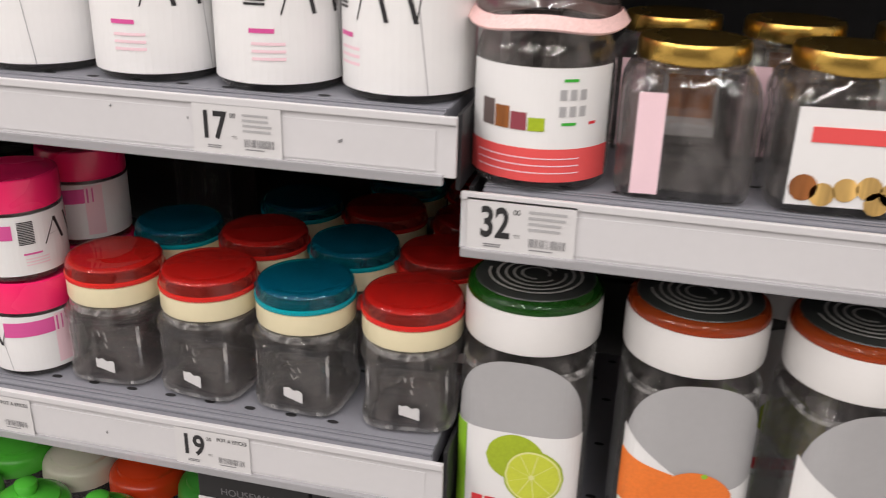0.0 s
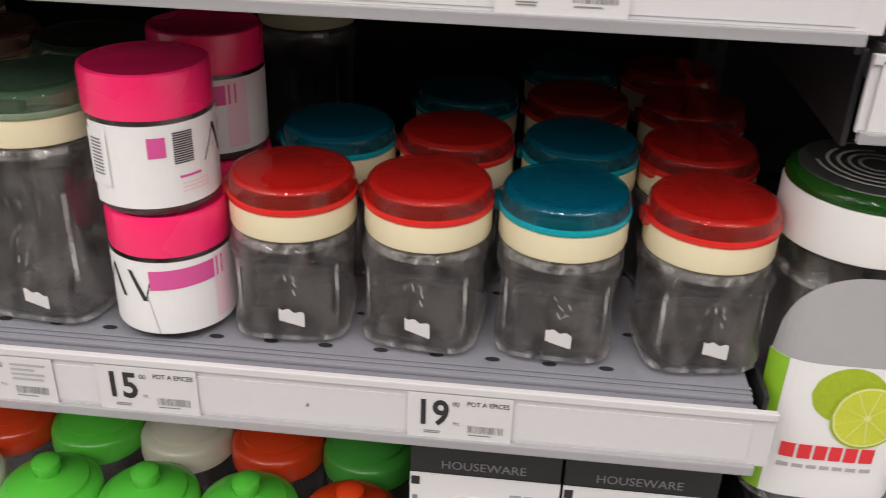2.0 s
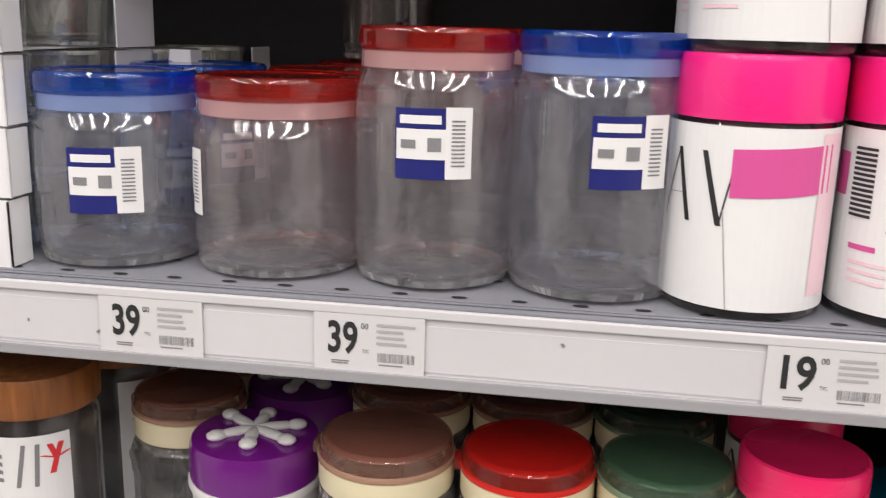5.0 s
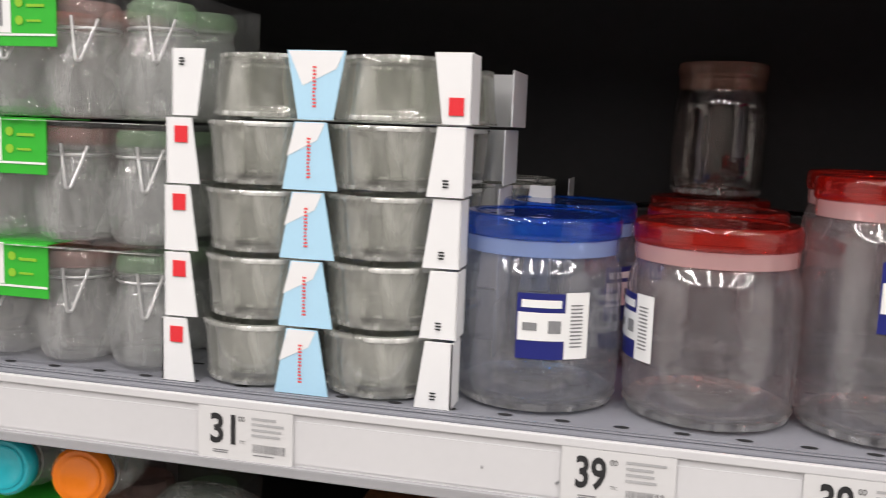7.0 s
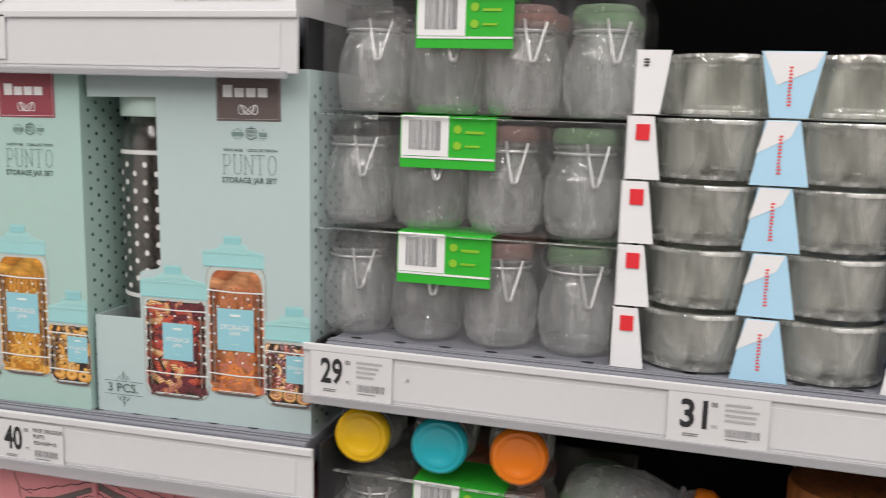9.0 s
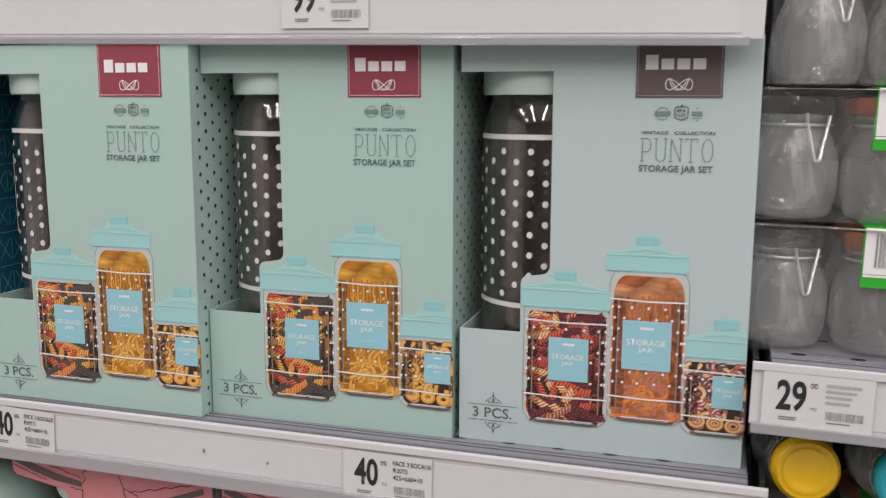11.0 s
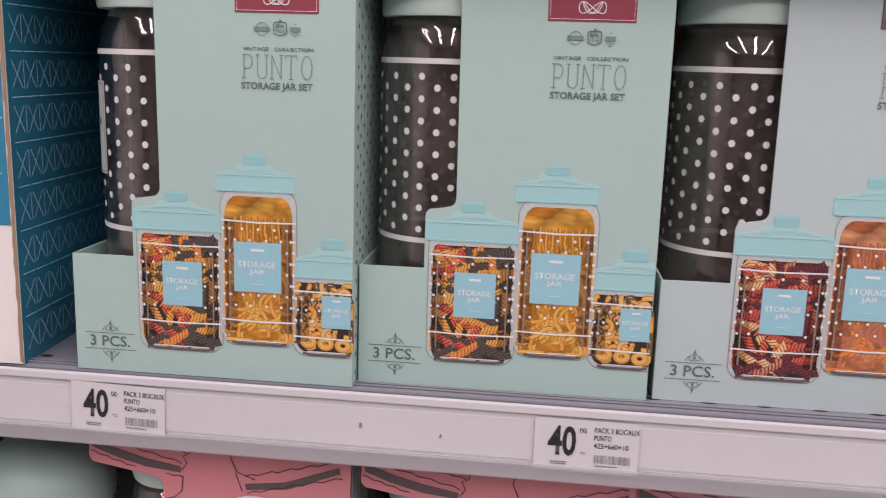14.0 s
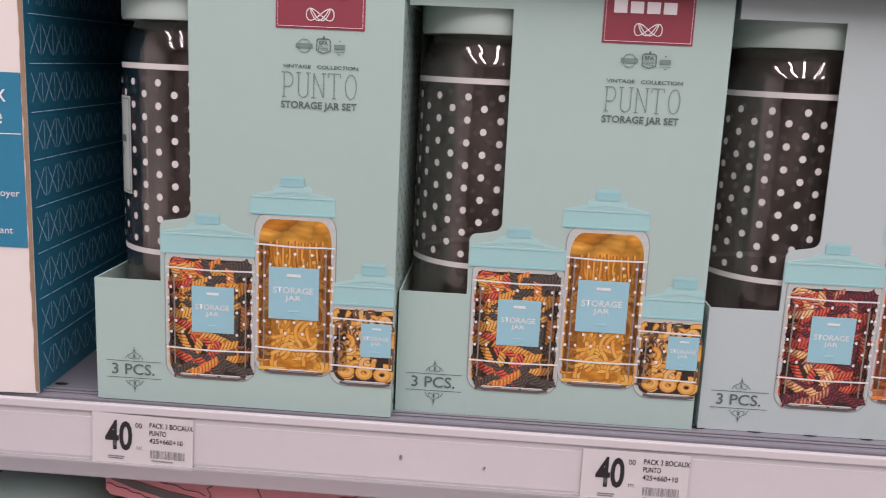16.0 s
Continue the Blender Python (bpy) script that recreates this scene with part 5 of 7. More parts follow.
# ---- large square jars with swirl lids (right-hand bay, lower shelf) ----
def large_jar(rim, kind, label):
    r = 0.0525
    ob = thing("large_jar", label, "jar", "large swirl-lid jars")
    b = 0.188
    prof = [(r * 0.80, 0, 4), (r * 0.93, 0.004, 4), (r * 0.97, 0.014, 4), (r * 0.97, b - 0.036, 4), (r * 0.955, b - 0.022, 3.4), (r * 0.88, b - 0.008, 2.4), (r * 0.86, b, 2), (r * 0.86, b + 0.010, 2)]
    part("body", shell(prof, 0.003, 0.008, 40), M_GLASS, ob, "clear square glass body", True)
    # added pale ring in place of the highlight on the shoulder
    part("shoulder_glint", lathe([(r * 0.93, b - 0.021, 3.2), (r * 0.975, b - 0.0195, 3.2), (r * 0.972, b - 0.0165, 3.1), (r * 0.92, b - 0.0150, 3.0)], 40), M_GLASS_FOOT, ob, "", True)
    part("foot", lathe([(r * 0.82, 0.0006, 4), (r * 0.95, 0.0045, 4), (r * 0.975, 0.0120, 4), (r * 0.88, 0.0080, 4)], 40), M_GLASS_FOOT, ob, "thick glass foot", True)
    part("collar", lathe([(r * 0.86, b + 0.001), (r, b + 0.001), (r * 1.015, b + 0.004), (r * 1.015, b + 0.031), (r, b + 0.034), (r * 0.86, b + 0.034)], 40), M_WHITE_PL, ob, "white plastic collar", True)
    c = b + 0.006
    lid = part("lid", lathe([(r * 0.86, c + 0.0285), (r * 1.0, c + 0.0285), (r * 1.005, c + 0.031), (r * 0.97, c + 0.036), (r * 0.90, c + 0.0375), (0, c + 0.038)], 40), rim, ob, "translucent domed lid", True)
    part("lid_disc", lathe([(0, c + 0.0384), (r * 0.89, c + 0.0376), (r * 0.88, c + 0.0384), (0, c + 0.0390)], 36), M_LID_DARK, lid)
    rings = []
    for q in (0.18, 0.30, 0.42, 0.54, 0.66):
        bm = bmesh.new()
        n = 22
        for i in range(n):
            a0, a1 = [q * 7 + 5.2 * (i + j) / n for j in (0, 1)]
            bm.faces.new([bm.verts.new((rr * math.sin(a), -rr * math.cos(a), c + 0.0396)) for rr, a in ((r * q, a0), (r * q, a1), (r * (q + 0.045), a1), (r * (q + 0.045), a0))])
        rings.append(bm)
    part("swirl", join(*rings), M_LID_SWIRL, lid, "pale swirl lines")
    k, w = r * 0.97, 0.049
    arch = lambda s: 0.116 + 0.066 * max(0.0, 1 - (abs(s) / w) ** 3.2) ** 0.6
    lab = part("label", patch(k, -w, w, 0.012, arch, 28, 4), M_LABEL_GREY, ob, "arched silver-grey label with printed fruit")
    part("white_field", patch(k, -w, w, 0.0125, (lambda s: 0.120) if kind == "lime" else (lambda s: 0.122 - 0.030 * math.cos((s - 0.018) / w * 1.6)), 28, 4, 0.0008), M_LABEL, lab)
    if kind == "lime":
        part("green_band", patch(k, -w, -w + 0.013, 0.0125, 0.120, 6, 4, 0.0012), M_LIME_BAND, lab)
        part("lime", round_patch(k, 0.000, 0.098, 0.0215, 22, 4, 0.0012, 0.98), M_LIME, lab, "printed green lime")
        half = part("lime_half", round_patch(k, 0.013, 0.083, 0.0215, 22, 4, 0.0016, 1.16), M_LIME, lab, "printed cut lime")
        part("pith", round_patch(k, 0.013, 0.083, 0.0200, 22, 4, 0.0019, 1.16), M_LIME_PITH, half)
        part("pulp", round_patch(k, 0.013, 0.083, 0.0186, 22, 4, 0.0021, 1.16), M_LIME2, half)
        for i in range(9):
            a = 6.2832 * i / 9 + 0.2
            part("segment_line", slanted(k, 0.013, 0.083, 0.013 + 0.0180 * math.sin(a), 0.083 + 0.0208 * math.cos(a), 0.0006, 0.0023, 4), M_LIME_PITH, half)
        part("core", round_patch(k, 0.013, 0.083, 0.0022, 8, 4, 0.0025), M_LIME_PITH, half)
    elif kind == "orange":
        part("fruit", patch(k, -w, -0.012, 0.072, lambda s: 0.118 - 0.9 * (s + w) * 0.4, 10, 4, 0.0012), M_ORANGE, lab, "printed orange")
        part("fruit", round_patch(k, 0.003, 0.080, 0.028, 24, 4, 0.0016, 1.02), M_ORANGE, lab, "printed orange")
        part("stalk", round_patch(k, 0.010, 0.106, 0.0022, 8, 4, 0.0020), M_LIME_BAND, lab)
    z0 = 0.046 if kind != "plain" else 0.066
    ink = M_RED_PRINT if kind == "lime" else M_ORANGE_TXT
    for i in range(6):
        c = -0.030 + 0.0092 * i
        part("logo_bar", patch(k, c, c + 0.0075, z0, z0 + 0.0115, 4, 4, 0.0016), ink, lab)
    part("small_print", join(*[patch(k, -0.030 + 0.008 * i, -0.024 + 0.008 * i, z0 - 0.008, z0 - 0.005, 2, 4, 0.0014) for i in range(7)]), M_LABEL_GREY, lab)
    return ob


place(large_jar(M_LID_GRN_RIM, "lime", "square glass jar with green swirl lid, lime label"), [pose(1.3895, 0.082, Z_F, 0, 0, 0), pose(1.590, 0.200, Z_F, 0, 0, 10)])
place(large_jar(M_LID_OR_RIM, "orange", "square glass jar with orange swirl lid, orange label"), [pose(1.513, 0.085, Z_F, 0, 0, 9)])
place(large_jar(M_LID_OR_RIM, "plain", "square glass jar with orange swirl lid, white label"), [pose(1.630, 0.080, Z_F, 0, 0, 16), pose(1.750, 0.085, Z_F, 0, 0, 5)])


# ---- labelled preserving jars (right-hand bay, upper shelf) ----
def cap_jar():
    r = 0.0500
    ob = thing("preserve_jar", "glass jar with checked cap and red-white label", "jar")
    part("body", shell([(r * 0.85, 0), (r * 0.95, 0.003), (r * 0.98, 0.012), (r * 0.98, 0.082), (r * 0.94, 0.094), (r * 0.88, 0.100), (r * 0.86, 0.110)], 0.003, 0.007), M_GLASS, ob, "clear glass body", True)
    part("cap", lathe([(r * 0.86, 0.1110), (r * 0.96, 0.1110), (r * 0.97, 0.113), (r * 0.96, 0.126), (r * 0.9, 0.129), (0, 0.130)], 40), M_GLASS_SMOKE, ob, "dark glass lid", True)
    part("ruffle", lathe([(r * 0.98, 0.1150), (r * 1.08, 0.1085), (r * 1.10, 0.1100), (r * 0.99, 0.1180)], 64, wob=0.0016), M_GINGHAM, ob, "red-white checked paper ruffle", True)
    lab = part("label", patch(r * 0.98, -0.058, 0.058, 0.009, 0.086, 30), M_LABEL, ob, "white label with red foot")
    part("red_foot", patch(r * 0.98, -0.058, 0.058, 0.009, 0.032, 30, lift=0.0008), M_RED_SOFT, lab)
    for i in range(3):
        part("white_line", patch(r * 0.98, -0.045, 0.030, 0.015 + 0.005 * i, 0.0158 + 0.005 * i, 14, lift=0.0012), M_LABEL_PALE, lab)
    cols = (M_TAUPE, M_WOOD, M_MAROON, M_LIME)
    for i, m in enumerate(cols):
        part("printed_glass", patch(r * 0.98, -0.042 + 0.012 * i, -0.031 + 0.012 * i, 0.044, 0.062 - 0.003 * i, 4, lift=0.0008), m, lab)
    for z, m in ((0.078, M_GREEN_PRINT), (0.049, M_GREEN_PRINT)):
        part("flag_bar", join(patch(r * 0.98, 0.016, 0.026, z - 0.001, z + 0.001, 3, lift=0.0008)), m, lab)
    part("lettering_bar", join(*[patch(r * 0.98, 0.014 + 0.007 * i, 0.0185 + 0.007 * i, 0.054 + 0.011 * j, 0.061 + 0.011 * j, 3, lift=0.0008) for i in range(3) for j in range(2)]), M_LABEL_GREY, lab)
    part("flag_bar", patch(r * 0.98, 0.036, 0.042, 0.048, 0.050, 3, lift=0.0008), M_RED_PRINT, lab)
    return ob


place(cap_jar(), [pose(1.3870, 0.072, Z_E, 0, 0, 4)])


def gold_jar(second):
    w = 0.0455
    ob = thing("gold_lid_jar", "square glass jar with gold metal lid", "jar", "square gold-lid jars")
    part("body", shell([(w * 0.9, 0, 7), (w * 0.98, 0.003, 7), (w, 0.010, 7), (w, 0.070, 7), (w * 0.94, 0.081, 5), (w * 0.76, 0.089, 2.6), (w * 0.74, 0.095, 2)], 0.003, 0.007, 48), M_GLASS, ob, "clear square glass body", True)
    lid = part("lid", lathe([(w * 0.74, 0.0895), (w * 0.80, 0.0895), (w * 0.82, 0.091), (w * 0.815, 0.1005), (w * 0.79, 0.103), (w * 0.72, 0.103), (0, 0.102)], 40), M_GOLD, ob, "gold screw lid", True)
    if second:
        lab = part("label", rect(-0.036, 0.008, 0.036, 0.072, -w - 0.0010, -w - 0.0004), M_LABEL, ob, "white label with red ribbon and nuts")
        part("ribbon", rect(-0.026, 0.050, 0.036, 0.060, -w - 0.0015, -w - 0.0011), M_RED_SOFT, lab)
        part("nuts", discs([(0.0, 0.020), (0.014, 0.022), (0.028, 0.019), (-0.014, 0.016), (0.020, 0.012)], 0.008, -w - 0.0016, 12), M_WOOD_PALE, lab)
        part("nut", discs([(-0.026, 0.020)], 0.009, -w - 0.0016, 12), M_WOOD, lab)
    else:
        part("label", rect(-0.034, 0.006, -0.016, 0.074, -w - 0.0010, -w - 0.0004), M_LABEL_PALE, ob, "white side label")
        back = part("back_label", rect(-0.016, 0.030, 0.022, 0.078, w * 0.4, w * 0.4 + 0.0006), M_LABEL_GREY, ob, "grey back label seen through the glass")
        part("picture", rect(-0.013, 0.044, 0.019, 0.074, w * 0.4 - 0.0008, w * 0.4 - 0.0002), M_WOOD, back, "orange-brown printed picture")
    return ob


place(gold_jar(False), [pose(1.4855, 0.078, Z_E, 0, 0, 3), pose(1.560, 0.190, Z_E), pose(1.470, 0.190, Z_E)])
place(gold_jar(True), [pose(1.5850, 0.082, Z_E, 0, 0, 4), pose(1.684, 0.084, Z_E), pose(1.655, 0.190, Z_E)])

# ---- boxed jar sets with a cut-out corner ----
W, H, D = 0.1985, 0.288, 0.150


def arc(cx, cz, r, a0, a1, n=5):
    return [(cx + r * math.cos(radians(a0 + (a1 - a0) * i / n)), cz + r * math.sin(radians(a0 + (a1 - a0) * i / n))) for i in range(n + 1)]


def print_lid(front, x0, x1, z0, z1, top):
    """A printed lid: a tall rounded rim, a low stepped shoulder and a small knob."""
    c, cut = (x0 + x1) / 2, min(x1, W - 0.0004)
    r, up = 0.0018, z1 - z0
    whole = x1 <= W
    rim = arc(x0 + r, z0 + r, r, 180, 270, 4) + (arc(x1 - r, z0 + r, r, 270, 360, 4) + arc(x1 - r, z1 - r, r, 0, 90, 4) if whole else [(cut, z0), (cut, z1)]) + arc(x0 + r, z1 - r, r, 90, 180, 4)
    part("printed_lid", poly(rim, -0.0004, -0.0001), M_AQUA, front, "printed turquoise lid")
    part("lid_shade", rect(x0 + 0.0014, z0 + 0.0001, cut - (0.0014 if whole else 0), z0 + up * 0.09, -0.0007, -0.0004), M_AQUA_DARK, front)
    part("lid_shine", rect(x0 + 0.0016, z1 - up * 0.12, cut - (0.0016 if whole else 0), z1 - up * 0.05, -0.0007, -0.0004), M_AQUA_PALE, front)
    h, k = top - z1, 0.0076
    side = [(0.0020, 0.0), (0.0125, 0.17), (0.0150, 0.20), ((x1 - x0) / 2 - 0.0125, 0.40), ((x1 - x0) / 2 - 0.0105, 0.50)]
    shoulder = [(x0 + u, z1 + h * v) for u, v in side] + [(min(cut, x1 - u), z1 + h * v) for u, v in reversed(side)]
    part("lid_shoulder", poly(shoulder, -0.0005, -0.0001), M_AQUA_PALE, front)
    part("lid_step", outline([(x0 + 0.0150, z1 + h * 0.10), (c, z1 + h * 0.22), (min(cut, x1 - 0.0150), z1 + h * 0.10)], 0.0007, -0.0008), M_AQUA, front)
    part("printed_knob", poly([(c - k, z1 + h * 0.47), (min(cut, c + k), z1 + h * 0.47), (min(cut, c + k), top - 0.0012), (min(cut, c + k - 0.001), top), (c - k + 0.001, top), (c - k, top - 0.0012)], -0.0008, -0.0005), M_AQUA_DARK, front)
    part("knob_top", rect(c - k + 0.0006, top - 0.0020, min(cut, c + k - 0.0006), top - 0.0004, -0.0010, -0.0008), M_AQUA, front)


def flat(points, y):
    bm = bmesh.new()
    bm.faces.new([bm.verts.new((x, y, z)) for x, z in points])
    return bm


def spiral_pasta(x, z, a, length, y):
    """A printed corkscrew: a dark strip under slanted bright turns."""
    c, s, h = math.cos(a), math.sin(a), 0.0025
    at = lambda u, v: (x + u * c - v * s, z + u * s + v * c)
    n = max(4, int(length / 0.0022))
    us = [(i / n - 0.5) * length for i in range(n + 1)]
    body = flat([at(u, h * 0.86) for u in us] + [at(u, -h * 0.86) for u in reversed(us)], y)
    turns, gleams = [], []
    for u in us[:-1]:
        w, lean = length / n * 0.64, h * 0.62
        turns.append(flat([at(u - lean, -h), at(u - lean + w * 0.7, -h * 1.08), at(u + w * 1.15, 0), at(u + lean + w, h * 0.95), at(u + lean, h * 1.1), at(u + w * 0.05, 0)], y - 0.000001))
        gleams.append(outline([at(u + w * 0.35, -h * 0.15), at(u + w * 0.35 + lean * 0.7, h * 0.7)], w * 0.32, y - 0.000002))
    return body, turns, gleams


def ring_pasta(x, z, r, y, q=0.45):
    n = 14
    bm = bmesh.new()
    out = [bm.verts.new((x + r * math.cos(6.2832 * i / n), y, z + 0.86 * r * math.sin(6.2832 * i / n))) for i in range(n)]
    inn = [bm.verts.new((x + q * r * math.cos(6.2832 * i / n), y, z + 0.7 * q * r * math.sin(6.2832 * i / n))) for i in range(n)]
    for i in range(n):
        bm.faces.new((out[i], out[(i + 1) % n], inn[(i + 1) % n], inn[i]))
    return bm


def inside(points, x0, x1, z0, z1):
    return [(min(x1, max(x0, x)), min(z1, max(z0, z))) for x, z in points]


def pasta_print(front, x0, x1, z0, z1, food, seed):
    """Printed pasta pieces, one sheet for each colour."""
    rnd = random.Random(seed)
    heaps = collections.defaultdict(list)
    w = x1 - x0
    if food in (M_FUSILLI, M_FUSILLI_RED):
        for i in range(140):
            length = rnd.uniform(0.013, 0.022)
            a = rnd.gauss(-0.15, 0.75)
            x, z = rnd.uniform(x0 + 0.003, x1 - 0.003), z1 - (z1 - z0) * (i + rnd.uniform(-12, 12)) / 139
            z = min(z1 - 0.003, max(z0 + 0.003, z))
            length = min(length, 1.9 * (min(x - x0, x1 - x) + 0.001) / max(0.35, math.cos(a)))
            length = min(length, 1.9 * (min(z - z0, z1 - z) + 0.001) / max(0.3, abs(math.sin(a))))
            dark = rnd.random() < 0.30 + 0.30 * ((x - x0) / w > 0.52) + 0.25 * ((z - z0) < 0.012)
            if food is M_FUSILLI:
                m, under, gleam = (M_PASTA_BLACK, M_PASTA_DARK, M_TAUPE) if dark else rnd.choice(((M_PASTA_YELLOW, M_PASTA_BROWN, M_PASTA_CREAM), (M_PASTA_ORANGE, M_PASTA_BROWN, M_PASTA_YELLOW), (M_PASTA_AMBER, M_PASTA_BROWN, M_PASTA_CREAM), (M_PASTA_RED, M_PASTA_PLUM, M_PASTA_ORANGE)))
            else:
                m, under, gleam = (M_PASTA_PLUM, M_PASTA_DARK, M_MAROON) if dark else rnd.choice(((M_PASTA_RED, M_PASTA_PLUM, M_PASTA_ROSE), (M_PASTA_ROSE, M_PASTA_PLUM, M_PASTA_CREAM), (M_PASTA_RED, M_PASTA_PLUM, M_PASTA_ORANGE), (M_PASTA_CREAM, M_PASTA_BROWN, M_LABEL_PALE)))
            body, turns, gleams = spiral_pasta(x, z, a, max(0.007, length), -0.00051 - 0.0000018 * i)
            heaps[under].append(body)
            heaps[m].extend(turns)
            heaps[gleam].extend(gleams)
    elif food in (M_RINGS, M_RINGS_RED):
        red = food is M_RINGS_RED
        tones = (M_PASTA_ROSE, M_PASTA_CREAM, M_PASTA_ROSE, M_TAUPE) if red else (M_PASTA_CREAM, M_PASTA_AMBER, M_PASTA_YELLOW, M_PASTA_BLACK)
        for i in range(80):
            x, z, r, a0 = rnd.uniform(x0, x1), rnd.uniform(z0 + 0.004, z1), rnd.uniform(0.0030, 0.0052), rnd.uniform(0, 360)
            pts = inside(arc(x, z, r, a0, a0 + rnd.uniform(110, 190), 8), x0, x1, z0, z1)
            y = -0.00051 - 0.0000022 * i
            m = rnd.choice(tones)
            heaps[M_PASTA_PLUM if red else M_PASTA_BROWN].append(outline(pts, 0.0036, y))
            heaps[m].append(outline(pts, 0.0026, y - 0.000001))
            heaps[M_LABEL_PALE if red else M_PASTA_CREAM].append(outline(pts[1:5], 0.0007, y - 0.0000016))
        for i in range(3):
            cx, cz = x0 + 0.008 + 0.0120 * i, z0 + 0.0062 - 0.0008 * i
            heaps[M_PASTA_BROWN].append(ring_pasta(cx, cz, 0.0060, -0.00070, 0.26))
            heaps[tones[1]].append(ring_pasta(cx, cz + 0.0003, 0.0056, -0.000705, 0.34))
            heaps[tones[0]].append(ring_pasta(cx, cz + 0.0004, 0.0040, -0.000710, 0.72))
    else:
        red = food is M_SPAGHETTI_RED
        tones = (M_PASTA_ROSE, M_SPAGHETTI_RED, M_PASTA_ORANGE) if red else (M_PASTA_AMBER, M_SPAGHETTI, M_PASTA_YELLOW)
        for i in range(90):
            cx, cz, r = rnd.uniform(x0, x1), rnd.uniform(z0, z0 + (z1 - z0) * 0.80), rnd.uniform(0.005, 0.017)
            a0, sweep = rnd.uniform(0, 360), rnd.uniform(60, 150)
            y = -0.00051 - 0.0000018 * i
            pts = inside(arc(cx, cz, r, a0, a0 + sweep, 10), x0, x1, z0, z1)
            heaps[M_PASTA_BROWN].append(outline(pts, 0.0030, y))
            heaps[tones[i % 3]].append(outline(pts, 0.0023, y - 0.0000006))
            heaps[M_PASTA_CREAM if i % 2 and not red else tones[0]].append(outline(pts[2:8], 0.0005, y - 0.0000012))
        for k in range(3):
            big = arc(x0 + w * 0.52, z0 + (z1 - z0) * 0.60, 0.0165 - 0.0024 * k, 10, 165, 16)
            heaps[tones[2]].append(outline(inside(big, x0, x1, z0, z1), 0.0018, -0.00069))
        for i in range(17):
            x = x0 + w * (0.14 + 0.045 * i)
            ends = [(x, z1 - rnd.uniform(0.001, 0.004)), (x + rnd.uniform(-0.001, 0.001), z1 - 0.012), (x + rnd.uniform(-0.003, 0.003), z1 - 0.024)]
            heaps[M_PASTA_BROWN].append(outline(ends, 0.0013, -0.000692))
            heaps[tones[i % 2]].append(outline([(p + 0.0009, q) for p, q in ends], 0.0012, -0.000696))
    for m, heap in heaps.items():
        tagged(part("printed_pasta", join(*heap), m, front), kind="stuff")


